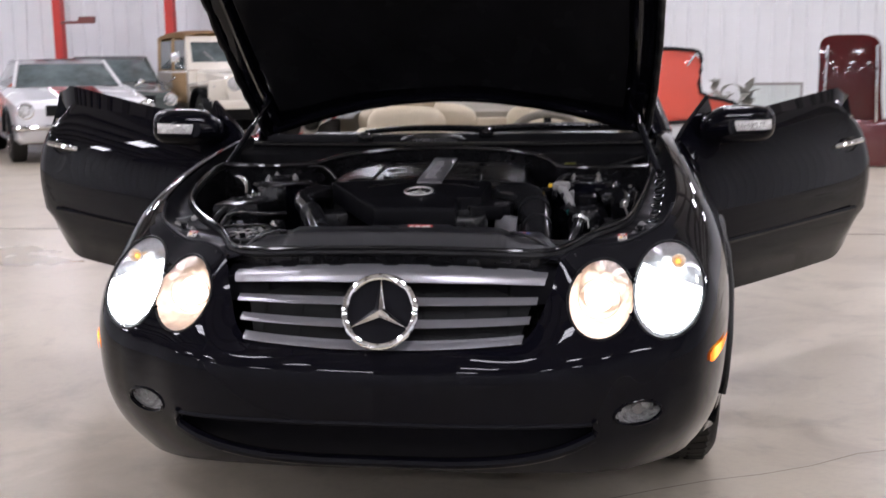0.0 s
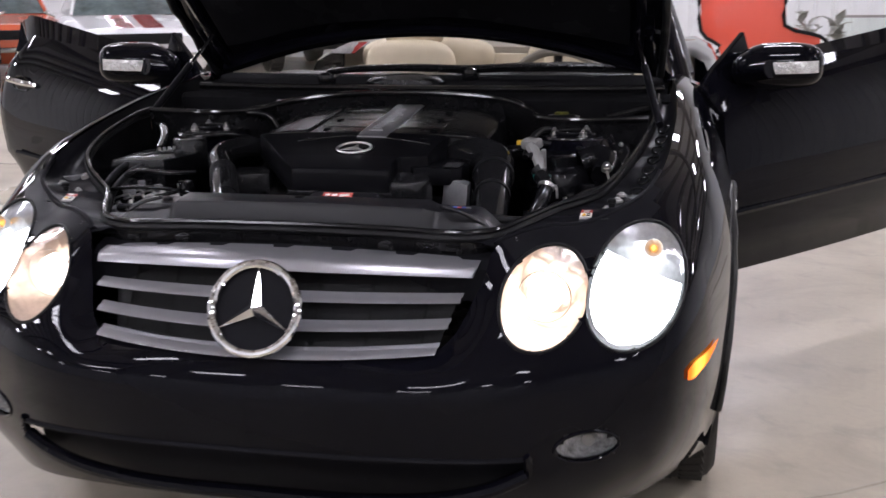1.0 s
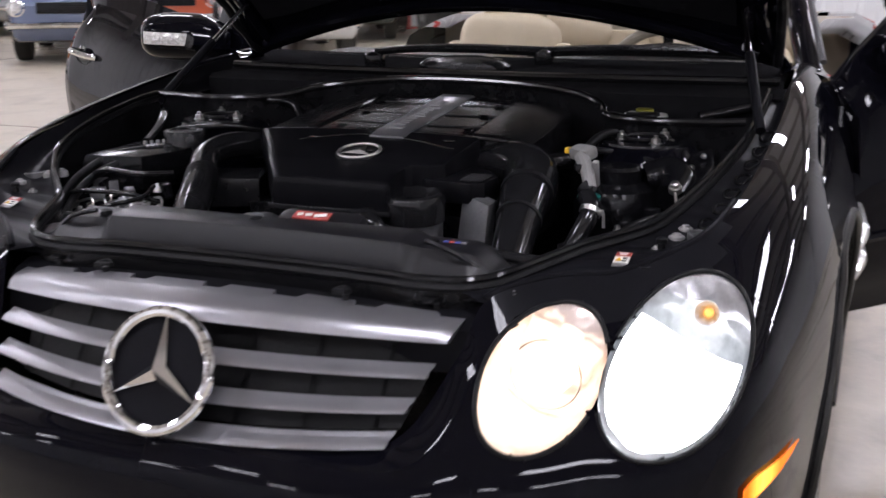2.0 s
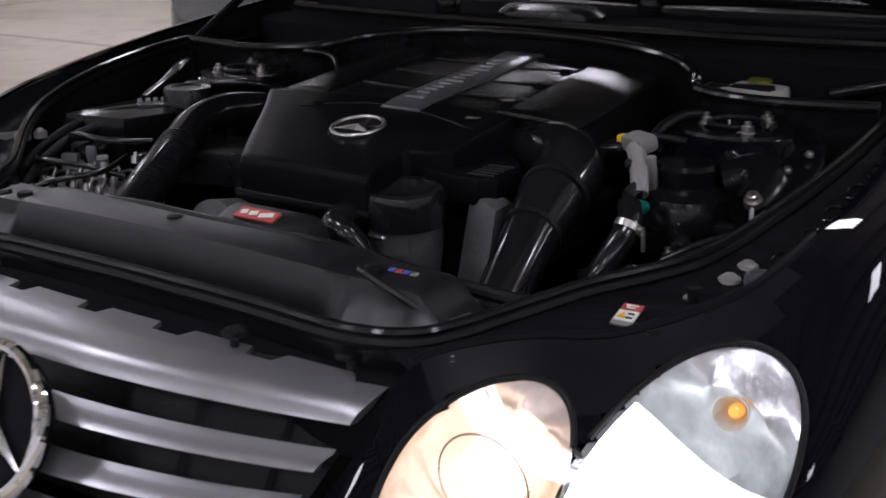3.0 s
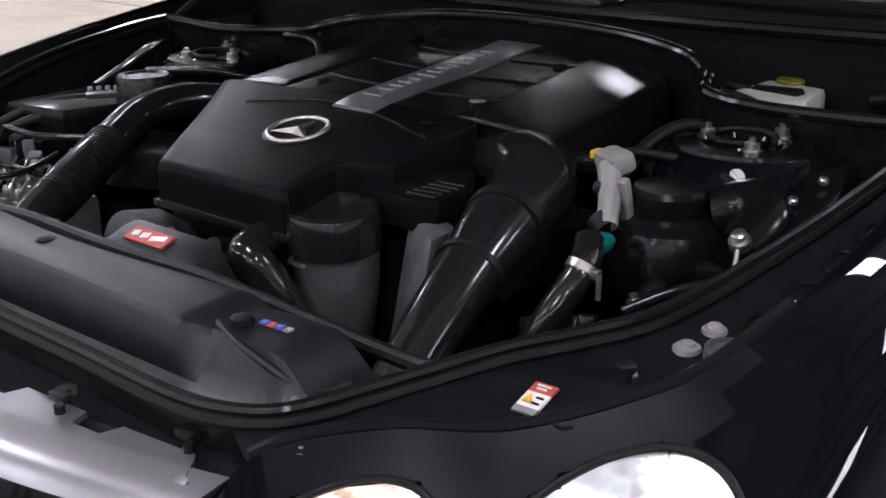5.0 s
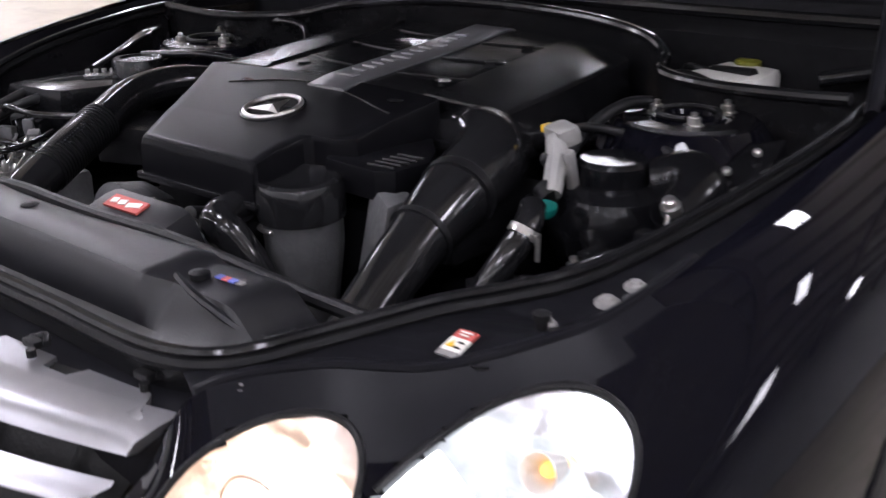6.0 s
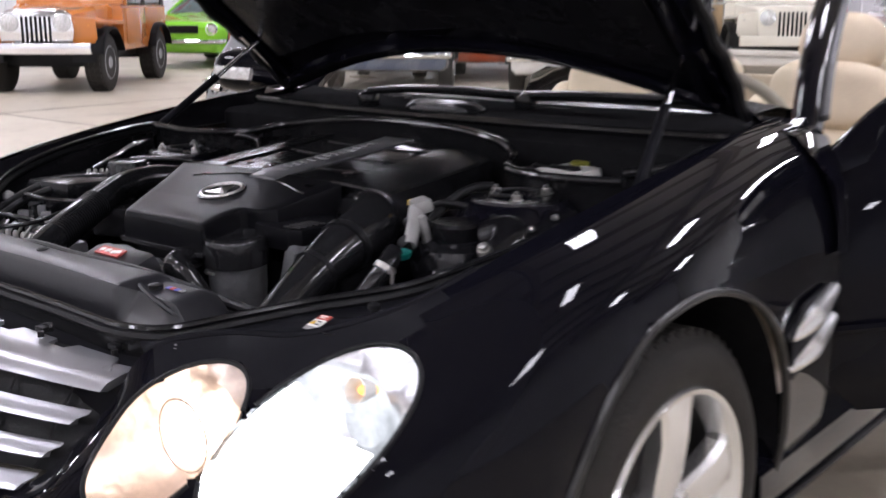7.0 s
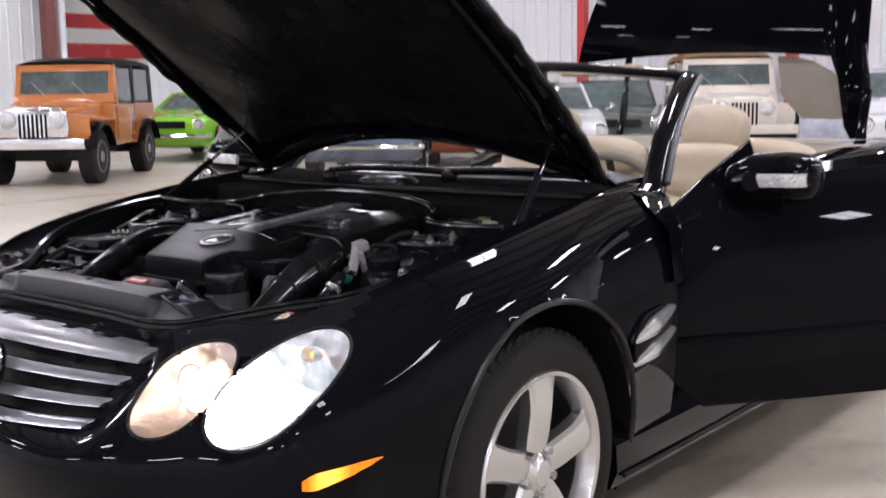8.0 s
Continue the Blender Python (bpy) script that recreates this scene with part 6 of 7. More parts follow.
    rod(bm, m @ Vector((side * -0.03, 0.25, 0.925)), m @ Vector((side * 0.09, 0.25, 0.945)), 0.035, 0.028)
    part("mirror_foot", bm, PAINT, panel)
    bm = B()
    rod(bm, m @ Vector((side * -0.04, 0.01, 0.70)), m @ Vector((side * -0.04, 0.01, 0.78)), 0.04)
    part("hinge_boot", bm, RUBBER, panel)


door(1, 44.0, (0.797, 1.568, 0.012), 1.285, 2.5)
door(-1, 64.0, (-0.797, 1.568, 0.012), 1.285, 3.8)

# ---- parked vehicles ----
def paint(name, c, rough=0.25):
    return material(name, c, rough, 0.0, coat=0.8, vary=0.06, scale=2, rough_vary=0.05)


def heading(x, y, dx, dy, z=0.0):
    """A pose at (x, y) for a vehicle whose nose points along (dx, dy)."""
    return Matrix.Translation((x, y, z)) @ Matrix.Rotation(math.atan2(dx, -dy), 4, "Z")


def simple_wheel(owner, x, y, r, w, side, rim_mat, rim=0.62, chunky=False):
    bm = B()
    turned(bm, [(r * rim, 0.0), (r * 0.86, 0.006), (r * 0.97, -0.012), (r, -0.04), (r, -w + 0.04), (r * 0.96, -w + 0.01), (r * rim, -w)], (x, y, r), (side, 0, 0), 32)
    tyre = part("tyre", bm, TYRE, owner, "black tyre")
    if chunky:
        bm = B()
        for k in range(28):
            m = Matrix.Rotation(2 * math.pi * k / 28, 3, "X")
            for j in (0.2, 0.5, 0.8):
                box(bm, Vector((x - side * w * j, y, r)) + m @ Vector((0, 0, r)), (w * 0.22, r * 0.12, 0.022), m)
        tagged(part("tread", bm, TYRE, tyre), kind="stuff")
    bm = B()
    turned(bm, [(r * rim, -0.002), (r * rim * 0.92, 0.004), (r * rim * 0.85, -0.03), (r * rim * 0.4, -0.012), (r * rim * 0.3, 0.008), (0.0, 0.010)], (x, y, r), (side, 0, 0), 24)
    part("rim", bm, rim_mat, owner, "bright wheel rim")
    for k in range(5):
        a = 2 * math.pi * k / 5
        bm = B()
        p = Vector((x, y + r * rim * 0.62 * math.cos(a), r + r * rim * 0.62 * math.sin(a)))
        rod(bm, p - Vector((side * 0.03, 0, 0)), p - Vector((side * 0.006, 0, 0)), r * 0.06, seg=8)
        part("rim_slot", bm, RUBBER, owner)


def old_coupe(label, body, m, L=4.5, W=1.74, H=1.30, stripe=None, dark_nose=True, lamp=0.085, roof=None, hood_z=0.93, group="parked cars"):
    """A sixties-style coupe: lofted body, glasshouse, round lamps, chrome bumper."""
    o = thing("parked_car", label, "car", group, m)
    w = W / 2
    ys = [0, 0.03, 0.12, 0.4, 1.0, 1.45, 2.2, 3.0, 3.6, L - 0.35, L - 0.05, L]
    ts = [0.70, 0.755, 0.79, 0.82, hood_z - 0.045, hood_z + 0.01, 0.94, 0.95, 0.96, 0.93, 0.86, 0.70]
    ws = [0.86, 0.92, 0.96, 0.98, 1.0, 1.0, 1.0, 1.0, 1.0, 0.97, 0.93, 0.88]
    bs = [0.42, 0.34, 0.28, 0.24, 0.22, 0.22, 0.22, 0.22, 0.22, 0.28, 0.36, 0.44]
    bm = B()
    secs = []
    for y in np.linspace(0, L, 46):
        t, ww, b = (float(np.interp(y, ys, q)) for q in (ts, ws, bs))
        h = w * ww
        half = [(0.0, t + 0.02), (h * 0.35, t + 0.018), (h * 0.7, t), (h * 0.90, t + 0.004), (h * 0.985, t - 0.05), (h, t - 0.16), (h * 0.985, (t + b) / 2 - 0.05), (h * 0.97, b + 0.06), (h * 0.90, b), (0, b)]
        secs.append([Vector((x, y, z)) for x, z in half] + [Vector((-x, y, z)) for x, z in half[-2:0:-1]])
    loft(bm, secs, True, cap=True)
    part("body", bm, body, o, sharp=40)
    # glasshouse: base and roof rings
    b0, b1, r0, r1 = 1.38, L - 0.65, 1.95, 3.05
    zb, zr = hood_z + 0.015, H
    wb, wr = w * 0.80, w * 0.66
    bm = B()
    loft(bm, [[Vector((x * wr * k, y, z)) for x in np.linspace(-1, 1, 11)] for y, z, k in ((r0 - 0.06, zr - 0.060, 1.0), (r0 + 0.02, zr - 0.020, 1.0), (r0 + 0.15, zr + 0.005, 1.0), (r0 + 0.6, zr + 0.015, 1.0), (r1, zr - 0.01, 1.0), (r1 + 0.2, zr - 0.07, 1.0), (b1, zb + 0.02, 1.12))])
    bmesh.ops.solidify(bm, geom=bm.faces[:], thickness=0.03)
    part("roof", bm, roof or body, o)
    bm = B()
    loft(bm, [[Vector((x * ww, y - 0.10 * (1 - x * x), z)) for x in np.linspace(-1, 1, 9)] for ww, y, z in ((wb * 0.97, b0, zb), (wr * 0.93, r0 - 0.03, zr - 0.055))])
    part("windscreen", bm, DARKGLASS, o, "dark reflecting windscreen")
    for s in (1, -1):
        bm = B()
        vs = [(s * wb, b0 + 0.12, zb), (s * wr, r0 + 0.03, zr - 0.03), (s * wr, r1 - 0.1, zr - 0.03), (s * wb, r1 + 0.25, zb)]
        prism(bm, vs, (-s * 0.02, 0, 0))
        part("side_window", bm, DARKGLASS, o)
        bm = B()
        rod(bm, (s * wb, b0 + 0.02, zb), (s * wr, r0 - 0.02, zr - 0.02), 0.025, seg=8)
        part("screen_pillar", bm, roof or body, o)
        bm = B()
        prism(bm, [(s * wb, r1 + 0.15, zb), (s * wr, r1 - 0.12, zr - 0.03), (s * wr, r1 + 0.15, zr - 0.06), (s * wb * 1.0, b1, zb)], (-s * 0.03, 0, 0))
        part("rear_pillar", bm, roof or body, o)
        bm = B()
        turned(bm, [(lamp + 0.02, -0.02), (lamp + 0.018, 0.02), (lamp, 0.024), (lamp * 0.95, 0.010)], (s * w * 0.84, 0.02, 0.675), (0, -1, 0), 24)
        part("lamp_ring", bm, CHROME, o)
        bm = B()
        turned(bm, [(lamp, 0.0), (lamp * 0.8, 0.018), (lamp * 0.4, 0.028), (0.0, 0.03)], (s * w * 0.84, 0.02, 0.675), (0, -1, 0), 24)
        part("headlight", bm, INDICATOR, o, "clear round headlight")
        bm = B()
        tube(bm, [(s * (w + 0.02), 1.42, 0.93), (s * (w + 0.10), 1.42, 0.97), (s * (w + 0.12), 1.43, 1.0)], [0.012, 0.02, 0.045], 8, 4)
        part("door_mirror", bm, CHROME, o)
        for y in (0.85, L - 1.05):
            simple_wheel(o, s * (w - 0.01), y, 0.325, 0.20, s, ALLOY)
            bm = B()
            tube(bm, [(s * (w + 0.002), y + 0.365 * math.cos(a), 0.325 + 0.365 * math.sin(a)) for a in np.linspace(0.15, math.pi - 0.15, 11)], 0.03, 6, 2)
            part("wheel_arch", bm, RUBBER, o)
        if stripe:
            for y0, y1, z0 in ((0.10, 1.36, None), (r0, r1, zr)):
                bm = B()
                rows = []
                for y in np.linspace(y0, y1, 8):
                    t = (float(np.interp(y, ys, ts)) + 0.024) if z0 is None else zr + 0.018 - 0.02 * (y > r1 - 0.1)
                    rows.append([Vector((s * x, y, t - 0.002 * (x > 0.2))) for x in (0.05, 0.17, 0.30)])
                loft(bm, rows)
                bmesh.ops.solidify(bm, geom=bm.faces[:], thickness=0.006)
                part("racing_stripe", bm, stripe, o, "red racing stripe")
            bm = B()
            box(bm, (s * 0.18, -0.055, 0.48), (0.24, 0.02, 0.10), bevel=0.004)
            part("racing_stripe", bm, stripe, o, "red racing stripe")
    bm = B()
    box(bm, (0, 0.0, 0.675), (w * 1.14, 0.05, 0.135), bevel=0.015)
    gr = part("front_grille", bm, RUBBER if dark_nose else CHROME, o, "black grille")
    for z in (0.625, 0.65, 0.675, 0.70, 0.725):
        bm = B()
        box(bm, (0, -0.028, z), (w * 1.10, 0.008, 0.006))
        part("grille_slat", bm, PLASTIC, gr)
    bm = B()
    tube(bm, [(-w * 0.96, 0.30, 0.47), (-w * 0.93, 0.02, 0.47), (-w * 0.5, -0.05, 0.475), (0, -0.06, 0.475), (w * 0.5, -0.05, 0.475), (w * 0.93, 0.02, 0.47), (w * 0.96, 0.30, 0.47)], 0.045, 10, 5, flat=0.9)
    part("front_bumper", bm, CHROME, o, "chrome front bumper")
    return o


def off_roader(label, body, m, trim, tyre_r=0.375, flare=True, soft_top=None, top_mat=None, group="parked cars"):
    """A boxy short off-roader: narrow hood, upright slotted grille, flat wings, upright screen, top."""
    o = thing("off_road_car", label, "car", group, m)
    # local frame: grille at y = 0, nose towards -y
    bm = B()
    loft(bm, [[Vector((x, y, z)) for x, z in ((-hw, 0.62), (-hw, zt - 0.04), (-hw * 0.9, zt), (0, zt + 0.015), (hw * 0.9, zt), (hw, zt - 0.04), (hw, 0.62))] for y, hw, zt in ((0.0, 0.46, 1.02), (0.06, 0.48, 1.05), (0.6, 0.55, 1.09), (1.15, 0.62, 1.12))])
    part("hood", bm, body, o, sharp=30)
    bm = B()
    loft(bm, [[Vector((x, y, z)) for x, z in ((-0.74, 0.50), (-0.76, 0.60), (-0.76, 1.08), (-0.73, 1.11), (0, 1.115), (0.73, 1.11), (0.76, 1.08), (0.76, 0.60), (0.74, 0.50))] for y in (1.12, 1.5, 2.3, 3.2, 3.24)], True, cap=True)
    part("body_tub", bm, body, o, sharp=30)
    bm = B()
    outl = [(-0.46, 0.56), (-0.50, 0.80), (-0.47, 1.00), (-0.38, 1.06), (0.38, 1.06), (0.47, 1.00), (0.50, 0.80), (0.46, 0.56)]
    prism(bm, [(x * 0.98, -0.01, z) for x, z in outl], (0, -0.04, 0), 0.008)
    face = part("front_panel", bm, trim, o, "upright slotted grille panel")
    for k in range(7):
        bm = B()
        box(bm, ((k - 3) * 0.060, -0.053, 0.79), (0.032, 0.012, 0.38), bevel=0.006)
        part("grille_slot", bm, RUBBER, face)
    for s in (1, -1):
        bm = B()
        turned(bm, [(0.115, 0.0), (0.112, 0.03), (0.095, 0.035), (0.06, 0.05), (0.0, 0.055)], (s * 0.345, -0.045, 0.90), (0, -1, 0), 24)
        part("headlight", bm, INDICATOR, o, "round bright headlight")
        bm = B()
        turned(bm, [(0.05, 0.0), (0.045, 0.03), (0.0, 0.035)], (s * 0.67, 0.02, 0.90), (0, -1, 0.1), 16)
        part("indicator_lamp", bm, AMBERDIM if trim is CHROME else INDICATOR, o)
        bm = B()
        prism(bm, [(s * 0.50, -0.02, 0.98), (s * 0.74, -0.02, 0.96), (s * 0.78, 0.05, 0.93), (s * 0.78, 1.13, 0.90), (s * 0.50, 1.13, 0.94)], (0, 0, -0.05), 0.012)
        part("front_wing", bm, body, o)
        bm = B()
        prism(bm, [(s * 0.46, -0.02, 0.98), (s * 0.76, -0.02, 0.95), (s * 0.77, 0.0, 0.64), (s * 0.46, 0.0, 0.62)], (0, 0.03, 0), 0.006)
        part("wing_front", bm, body, o)
        for y in (0.36, 2.73):
            simple_wheel(o, s * 0.80, y, tyre_r, 0.24, s, SILVERP, 0.60, chunky=True)
            bm = B()
            arc = [(y + 0.47 * math.cos(a), tyre_r + 0.02 + 0.45 * math.sin(a)) for a in np.linspace(0.25, math.pi - 0.25, 13)]
            loft(bm, [[Vector((s * 0.75, p, q)) for p, q in arc], [Vector((s * 0.86, p, q + 0.0)) for p, q in arc], [Vector((s * 0.87, p, q - 0.035)) for p, q in arc]])
            bmesh.ops.solidify(bm, geom=bm.faces[:], thickness=0.012)
            part("wheel_flare", bm, RUBBER if flare else body, o, "black wheel flare" if flare else "")
            bm = B()
            loft(bm, [[Vector((s * xx, y + 0.44 * math.cos(a), tyre_r + 0.02 + 0.42 * math.sin(a))) for a in np.linspace(0, math.pi, 13)] for xx in (0.45, 0.769)])
            bmesh.ops.holes_fill(bm, edges=bm.edges[:])
            part("wheel_well", bm, RUBBER, o)
        bm = B()
        tube(bm, [(s * 0.78, 1.2, 1.16), (s * 0.92, 1.2, 1.20), (s * 0.95, 1.2, 1.27)], [0.012, 0.012, 0.012], 6, 4)
        box(bm, (s * 0.95, 1.2, 1.33), (0.14, 0.04, 0.16), bevel=0.012)
        if trim is CHROME:
            bm.free()
        else:
            part("door_mirror", bm, CHROME, o, "chrome door mirror")
        bm = B()
        prism(bm, [(s * 0.765, 1.25, 0.58), (s * 0.765, 2.15, 0.58), (s * 0.765, 2.15, 1.07), (s * 0.765, 1.25, 1.07)], (s * 0.008, 0, 0), 0.003)
        part("door", bm, soft_top or body, o)
    bm = B()
    box(bm, (0, -0.22, 0.58), (1.52, 0.10, 0.14), bevel=0.012)
    box(bm, (0.35, -0.1, 0.56), (0.08, 0.2, 0.08))
    box(bm, (-0.35, -0.1, 0.56), (0.08, 0.2, 0.08))
    part("front_bumper", bm, CHROME if trim is CHROME else body, o, "flat steel front bumper")
    bm = B()
    box(bm, (0, 1.6, 0.45), (1.1, 3.0, 0.12))
    box(bm, (0, 0.36, 0.38), (1.3, 0.12, 0.12))
    box(bm, (0, 2.73, 0.38), (1.3, 0.12, 0.12))
    part("chassis", bm, RUBBER, o)
    # windscreen frame, glass, wipers
    lo, hi = Vector((0, 1.18, 1.12)), Vector((0, 1.34, 1.66))
    for s in (1, -1):
        bm = B()
        prism(bm, [lo + Vector((s * 0.74, 0, 0)), lo + Vector((s * 0.655, 0, 0)), hi + Vector((s * 0.645, 0, 0)), hi + Vector((s * 0.72, 0, 0))], (0, 0.05, 0.01), 0.008)
        part("screen_post", bm, body, o)
        bm = B()
        rod(bm, lo + Vector((s * 0.30 + 0.05, -0.02, 0.10)), lo + Vector((s * 0.30 - 0.16, 0.02, 0.30)), 0.008, seg=6)
        part("wiper", bm, ALU, o)
    bm = B()
    prism(bm, [lo + Vector((-0.74, 0, 0)), lo + Vector((0.74, 0, 0)), lo + Vector((0.74, 0.035, 0.13)), lo + Vector((-0.74, 0.035, 0.13))], (0, 0.05, 0.0), 0.008)
    part("screen_sill", bm, body, o)
    bm = B()
    prism(bm, [hi + Vector((-0.72, -0.03, -0.08)), hi + Vector((0.72, -0.03, -0.08)), hi + Vector((0.72, 0, 0.02)), hi + Vector((-0.72, 0, 0.02))], (0, 0.05, 0.0), 0.008)
    part("screen_header", bm, body, o)
    bm = B()
    prism(bm, [lo + Vector((-0.66, 0.05, 0.12)), lo + Vector((0.66, 0.05, 0.12)), hi + Vector((0.65, 0.0, -0.07)), hi + Vector((-0.65, 0.0, -0.07))], (0, 0.012, 0))
    part("windscreen", bm, DARKGLASS, o, "dark reflecting windscreen")
    tm = top_mat or RUBBER
    bm = B()
    loft(bm, [[Vector((x, y, z)) for x, z in ((-0.72, zt - 0.10), (-0.70, zt - 0.02), (-0.5, zt + 0.02), (0.5, zt + 0.02), (0.70, zt - 0.02), (0.72, zt - 0.10))] for y, zt in ((1.30, 1.70), (1.7, 1.76), (2.6, 1.77), (3.18, 1.73), (3.26, 1.66))])
    bmesh.ops.solidify(bm, geom=bm.faces[:], thickness=0.025)
    part("top", bm, tm, o, "dark canvas top" if top_mat is None else "tan canvas top")
    for s in (1, -1):
        for y0, y1 in ((1.42, 2.10), (2.26, 3.05)):
            bm = B()
            prism(bm, [(s * 0.735, y0, 1.13), (s * 0.735, y1, 1.13), (s * 0.715, y1, 1.62), (s * 0.715, y0 + 0.06, 1.62)], (-s * 0.015, 0, 0))
            part("side_window", bm, DARKGLASS, o)
        for y0, y1 in ((2.10, 2.26), (3.05, 3.24), (1.30, 1.42)):
            bm = B()
            prism(bm, [(s * 0.745, y0, 1.10), (s * 0.745, y1, 1.10), (s * 0.72, y1, 1.66), (s * 0.72, y0, 1.66)], (-s * 0.03, 0, 0), 0.004)
            part("top_side", bm, body if y0 < 1.4 else tm, o)
    bm = B()
    prism(bm, [(-0.74, 3.24, 1.10), (0.74, 3.24, 1.10), (0.71, 3.24, 1.70), (-0.71, 3.24, 1.70)], (0, 0.02, 0))
    part("top_back", bm, tm, o)
    return o


ORANGE_J = paint("bronze_orange_paint", (0.50, 0.17, 0.035))
CREAM = paint("cream_paint", (0.74, 0.69, 0.59))
WHITEP = paint("white_car_paint", (0.74, 0.74, 0.75))
STRIPE = paint("red_stripe_paint", (0.55, 0.03, 0.03))
ORANGE_C = paint("orange_car_paint", (0.62, 0.12, 0.05))
DARKGREEN = paint("dark_green_grey_paint", (0.07, 0.085, 0.08))
LIME = paint("lime_green_paint", (0.20, 0.52, 0.03))
BLUEGREY = paint("blue_grey_paint", (0.11, 0.14, 0.22))
SILVERP = paint("silver_grey_paint", (0.40, 0.41, 0.42))
CANVAS = material("tan_canvas", (0.42, 0.27, 0.13), 0.85, vary=0.2, scale=8, bump=0.3, bump_scale=80)
REDP = paint("bright_red_paint", (0.66, 0.07, 0.035), 0.4)
MAROON = paint("maroon_paint", (0.10, 0.012, 0.014), 0.15)

off_roader("bronze-orange off-roader with chrome grille and dark top, parked on concrete", ORANGE_J, heading(-11.63, 7.0, 0.62, -0.78), CHROME)
off_roader("cream off-roader with tan canvas top parked by the far wall", CREAM, heading(-4.85, 14.75, 0.58, -0.81), CREAM, soft_top=CANVAS, top_mat=CANVAS)
old_coupe("white fastback coupe with red racing stripes parked on concrete", WHITEP, heading(-5.75, 10.65, 0.57, -0.82), stripe=STRIPE, L=4.4)
old_coupe("orange coupe parked beside a white striped coupe", ORANGE_C, heading(-8.55, 11.9, 0.55, -0.83), H=1.32)
old_coupe("dark grey-green coupe parked behind other cars", DARKGREEN, heading(-6.75, 14.0, 0.47, -0.88), H=1.36)
old_coupe("lime green coupe parked beside an off-roader", LIME, heading(-14.4, 11.1, 0.48, -0.88), H=1.25)
old_coupe("blue-grey coupe with round headlights parked in the hall", BLUEGREY, heading(-8.15, 9.75, 0.58, -0.81), H=1.34)
old_coupe("silver-grey coupe parked in the second row", SILVERP, heading(-12.4, 13.6, 0.62, -0.78), H=1.36)
old_coupe("white coupe parked near the far wall", WHITEP, heading(-2.2, 14.6, 0.50, -0.87), H=1.45, hood_z=1.02)

# inner side of a raised red car lid on a grey stand, maroon hood, plant, display case
red = thing("raised_red_lid", "raised red car lid with dark rim, inner side showing, on a pale stand", "display board", "", pose(1.36, 11.0, -0.06))
prof = [(-0.50, 1.26), (-0.36, 1.38), (0.30, 1.36), (0.42, 1.24), (0.42, 0.86), (0.80, 0.74), (0.80, 0.58), (-0.25, 0.50), (-0.27, 0.64), (-0.48, 0.80)]
bm = B()
prism(bm, [(x, 0.0, z) for x, z in prof], (0, 0.05, 0), 0.01)
part("lid_panel", bm, REDP, red, "flat red lining")
bm = B()
tube(bm, [(x, -0.01, z) for x, z in prof], 0.022, 8, 3, True)
part("lid_rim", bm, RUBBER, red)
for x in (-0.38, 0.30):
    bm = B()
    tube(bm, [(x - 0.04, -0.01, 1.18), (x, -0.03, 1.24), (x + 0.04, -0.01, 1.30)], 0.012, 6, 4)
    part("lid_catch", bm, ZINC, red)
bm = B()
box(bm, (0.15, 0.3, 0.31), (1.3, 0.5, 0.50), bevel=0.03)
part("stand", bm, WHITEP, red, "pale stand below the lid")

mar = thing("raised_car_hood", "raised maroon car hood with two chrome strips", "car hood", "", pose(3.27, 10.0, -0.10))
bm = B()
loft(bm, [[Vector((x, 0.05 - 0.06 * (1 - (x / 0.36) ** 2), z)) for x in np.linspace(-0.34 * k, 0.34 * k, 11)] for z, k in ((0.55, 1.16), (0.70, 1.06), (0.9, 0.98), (1.2, 0.96), (1.40, 0.95), (1.46, 0.90), (1.50, 0.80), (1.525, 0.62), (1.535, 0.4))])
for v in bm.verts:
    v.co.y += 0.35 * (v.co.z - 1.0) ** 2 + 0.5 * max(0, v.co.z - 1.25) ** 2
bmesh.ops.solidify(bm, geom=bm.faces[:], thickness=0.03)
part("hood_skin", bm, MAROON, mar, "glossy maroon hood skin")
for x in (-0.27, 0.27):
    bm = B()
    tube(bm, [(x * 1.06, 0.02, 0.60), (x, 0.0, 0.9), (x * 0.98, 0.0, 1.2), (x * 0.95, 0.01, 1.42)], 0.014, 8, 4)
    part("chrome_strip", bm, CHROME, mar, "chrome trim strip")
bm = B()
box(bm, (0, 0.35, 0.37), (1.4, 0.7, 0.54), bevel=0.08)
part("car_nose", bm, MAROON, mar, "maroon car nose")

LEAFM = material("silvery_leaf", (0.30, 0.31, 0.27), 0.6, vary=0.35, scale=14, color2=(0.52, 0.52, 0.48))
pot = thing("potted_plant", "silvery-leaved plant wrapped in pale film in a pot", "plant", "", pose(2.2, 11.6, 0))
bm = B()
turned(bm, [(0.0, 0.0), (0.15, 0.0), (0.20, 0.38), (0.22, 0.42), (0.18, 0.42), (0.0, 0.36)], (0, 0, 0), (0, 0, 1), 24)
part("pot", bm, WHITEPL, pot, "pale pot")
rng = random.Random(7)
stems = []
for k in range(7):
    a = rng.uniform(0, 6.28)
    top = Vector((0.22 * math.cos(a), 0.22 * math.sin(a), rng.uniform(0.75, 1.0)))
    bm = B()
    tube(bm, [(0, 0, 0.36), (top.x * 0.4, top.y * 0.4, 0.6), top], [0.012, 0.009, 0.005], 6, 4)
    part("stem", bm, LEAFM, pot)
    stems.append(top)
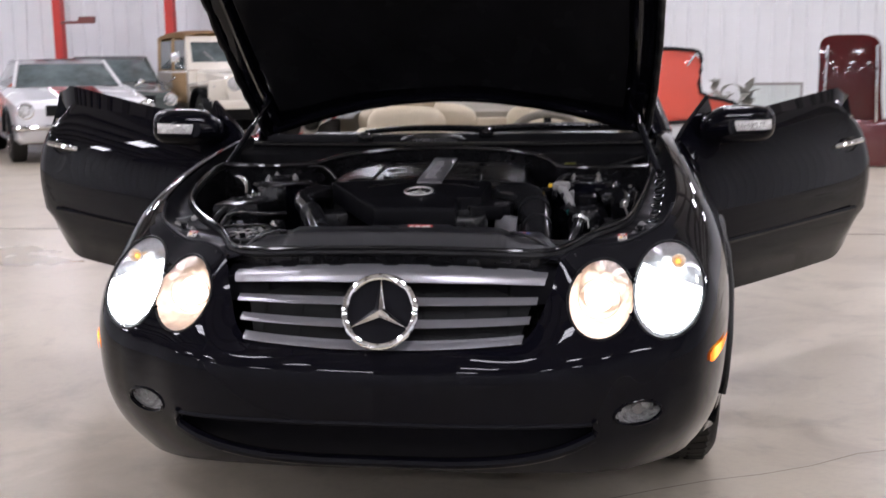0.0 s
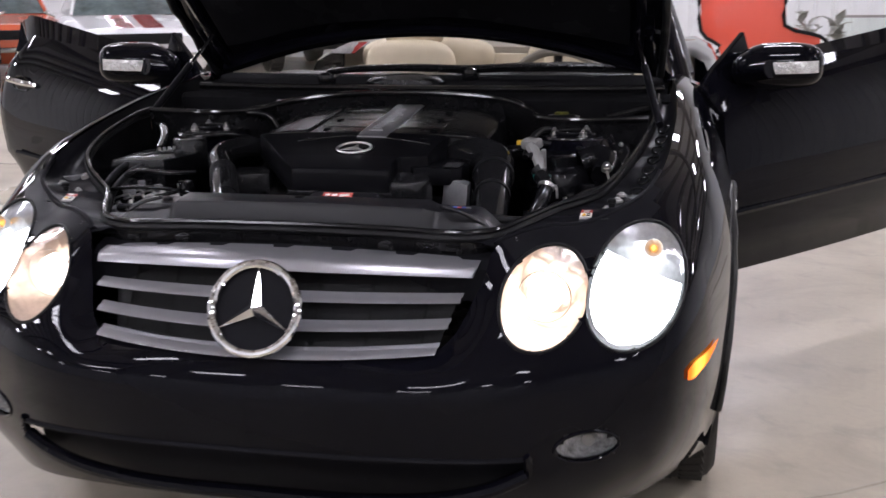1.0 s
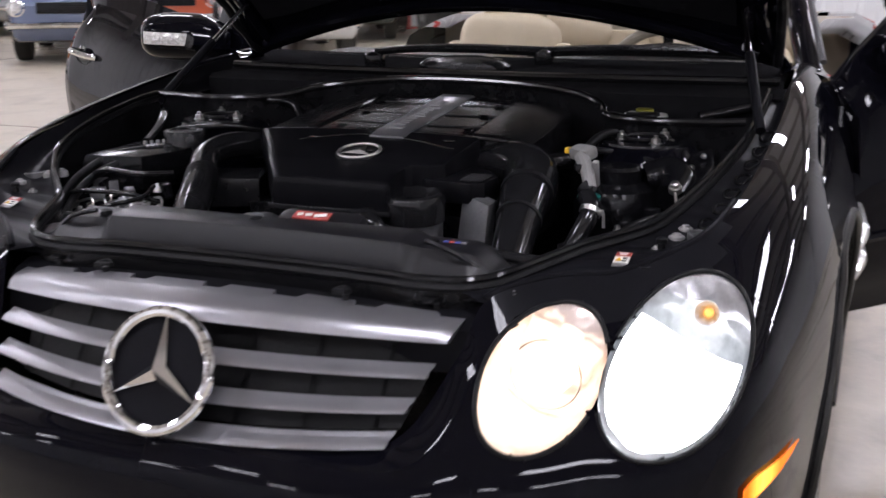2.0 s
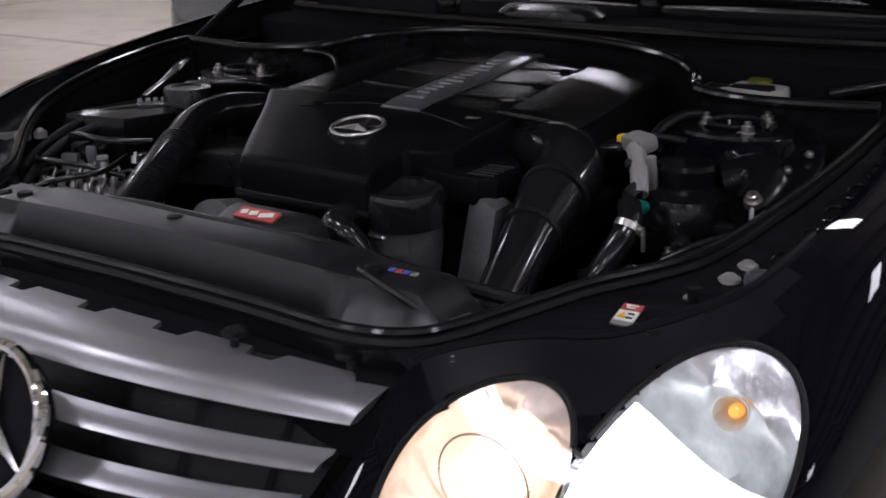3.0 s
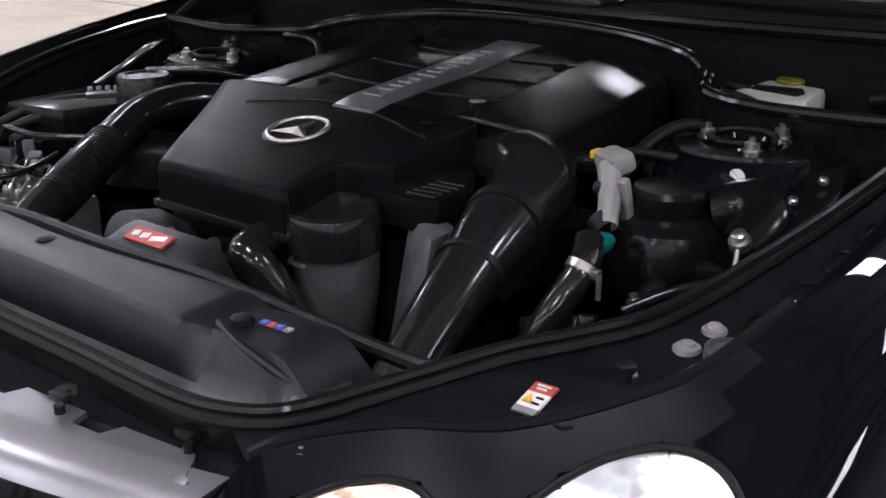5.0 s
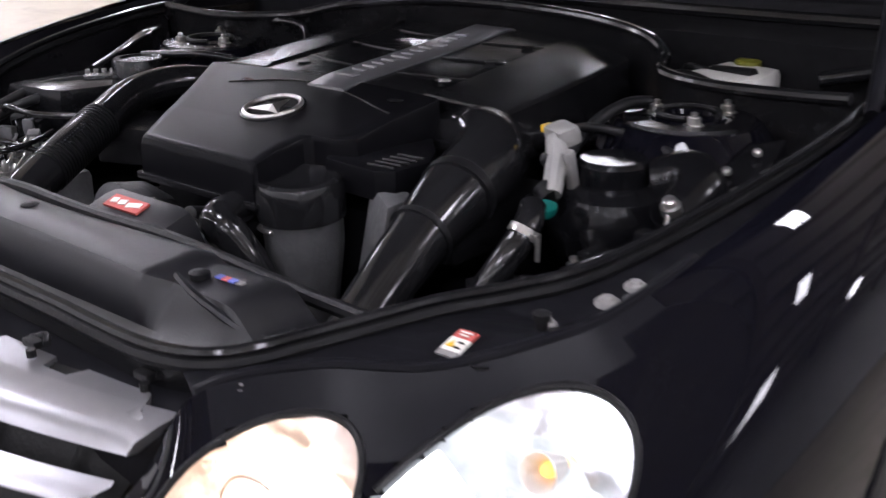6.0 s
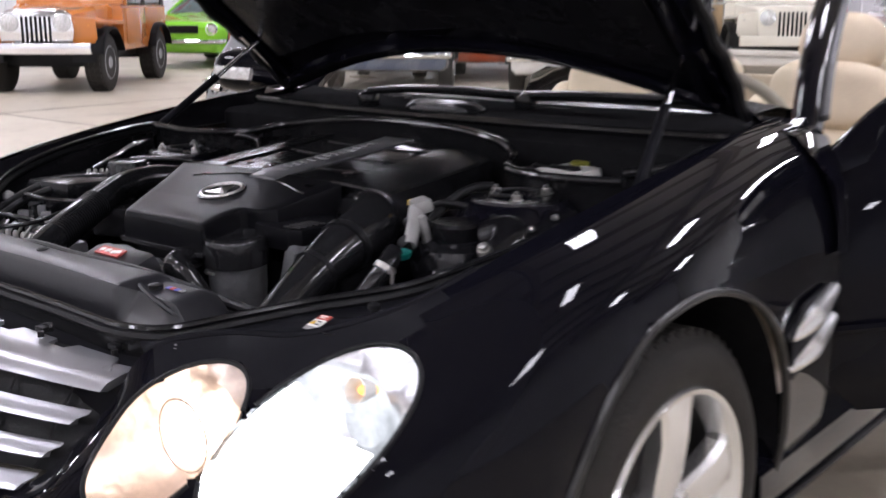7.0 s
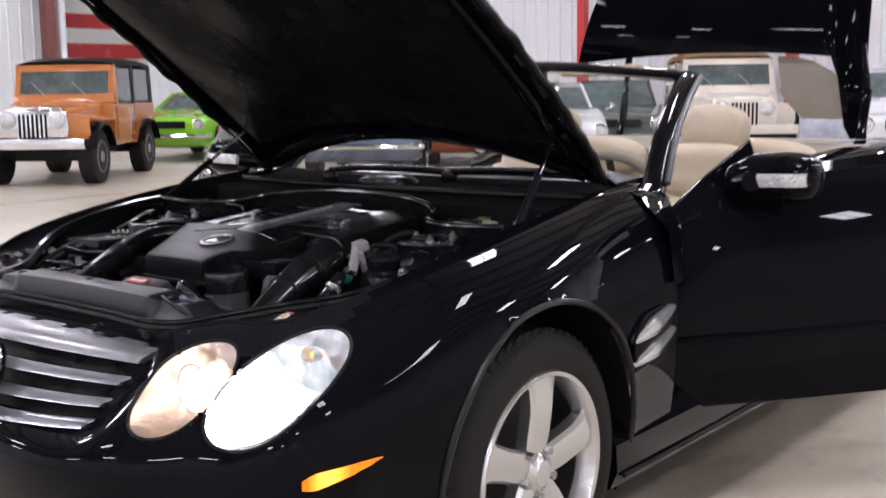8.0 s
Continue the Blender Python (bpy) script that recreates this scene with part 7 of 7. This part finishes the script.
for k in range(46):
    s = stems[k % 7]
    a, tilt, ln = rng.uniform(0, 6.28), rng.uniform(-0.5, 0.9), rng.uniform(0.12, 0.24)
    m = Matrix.Translation(Vector((s.x, s.y, rng.uniform(0.5, s.z)))) @ Matrix.Rotation(a, 4, "Z") @ Matrix.Rotation(-tilt, 4, "Y")
    bm = B()
    loft(bm, [[m @ Vector((t * ln, w * 0.045 * math.sin(math.pi * min(0.98, 0.08 + t)) * 1.3, 0.03 * math.sin(3 * t) - 0.012 * (1 - abs(w)))) for w in (-1, 0, 1)] for t in (0, 0.25, 0.5, 0.75, 1)])
    bmesh.ops.solidify(bm, geom=bm.faces[:], thickness=0.003)
    part("leaf", bm, LEAFM, pot)

case = thing("display_case", "low glass display case with dark metal frame", "display case", "", pose(2.62, 12.0, 0))
for x in (-0.18, 0.5):
    bm = B()
    box(bm, (x, 0, 0.44), (0.03, 0.03, 0.88), bevel=0.004)
    part("case_post", bm, STEEL, case)
for z in (0.05, 0.87):
    bm = B()
    box(bm, (0.16, 0, z), (0.70, 0.035, 0.03), bevel=0.004)
    part("case_rail", bm, STEEL, case)
bm = B()
box(bm, (0.16, 0.0, 0.46), (0.64, 0.008, 0.80))
part("case_pane", bm, GLASS, case, "clear pane")

# tall red posts by the far wall
first = None
for x in (-9.5, -7.3, -5.25):
    m = pose(x, 17.6, 0)
    if first is None:
        first = thing("steel_post", "tall red-painted steel post bolted to the floor", "post", "red posts", m)
        bm = B()
        for dx in (-0.075, 0.075):
            box(bm, (dx, 0, 2.8), (0.012, 0.16, 5.6))
        box(bm, (0, 0, 2.8), (0.14, 0.012, 5.6))
        box(bm, (0, -0.085, 2.8), (0.16, 0.01, 5.6))
        part("post_beam", bm, REDSTEEL, first)
        bm = B()
        box(bm, (0, 0, 0.012), (0.34, 0.34, 0.024))
        part("base_plate", bm, REDSTEEL, first)
    else:
        copy_thing(first, m)
copy_thing(first, pose(-4.62, 16.0, 0, rz=5))
box_stand = thing("acrylic_box", "clear acrylic box with bright edges on a low white stand", "display box", "", heading(-2.2, 11.03, 0.35, -0.94))
bm = B()
box(bm, (0, 0.15, 0.27), (0.66, 0.32, 0.54), bevel=0.02)
part("stand", bm, WHITEP, box_stand, "low white stand")
bm = B()
box(bm, (0, 0.15, 0.72), (0.62, 0.28, 0.34), bevel=0.015)
part("clear_box", bm, material("clear_acrylic", (0.55, 0.59, 0.68), 0.15, 0.2, vary=0.4, scale=5, bump=0.25, bump_scale=9), box_stand, "bluish clear box")
bm = B()
box(bm, (0, 0.15, 0.895), (0.64, 0.30, 0.02), bevel=0.006)
part("box_lid", bm, CHROME, box_stand, "bright rim")
arm = thing("wall_bracket", "short rust-brown bracket arm on a red post", "bracket", "", pose(-9.5, 17.5, 0))
bm = B()
box(bm, (0.40, 0, 2.02), (0.62, 0.06, 0.05))
box(bm, (0.60, 0, 2.06), (0.30, 0.10, 0.12), bevel=0.01)
part("bracket_arm", bm, BROWNSTEEL, arm)
col = thing("wall_column", "rust-red steel column with pale downpipe on the wall", "column", "", pose(-20.2, 12.55, 0))
bm = B()
box(bm, (0, 0, 3.1), (0.3, 0.22, 6.2))
part("column_beam", bm, BROWNSTEEL, col)
bm = B()
rod(bm, (0.05, 0.30, 0), (0.05, 0.30, 6.2), 0.09)
part("downpipe", bm, WALL, col, "pale downpipe")
flag = thing("wall_flag", "large red and white striped flag on the wall", "flag", "", pose(-20.42, 13.0, 0))
for k in range(11):
    bm = B()
    z0 = 2.08 + 0.335 * k
    loft(bm, [[Vector((0.02 + 0.02 * math.sin(3 * y + z0), y, z)) for y in np.linspace(0, 5.0, 21)] for z in (z0, z0 + 0.335)])
    bmesh.ops.solidify(bm, geom=bm.faces[:], thickness=0.004)
    part("flag_stripe", bm, STRIPE if k % 2 == 0 else WHITE, flag)
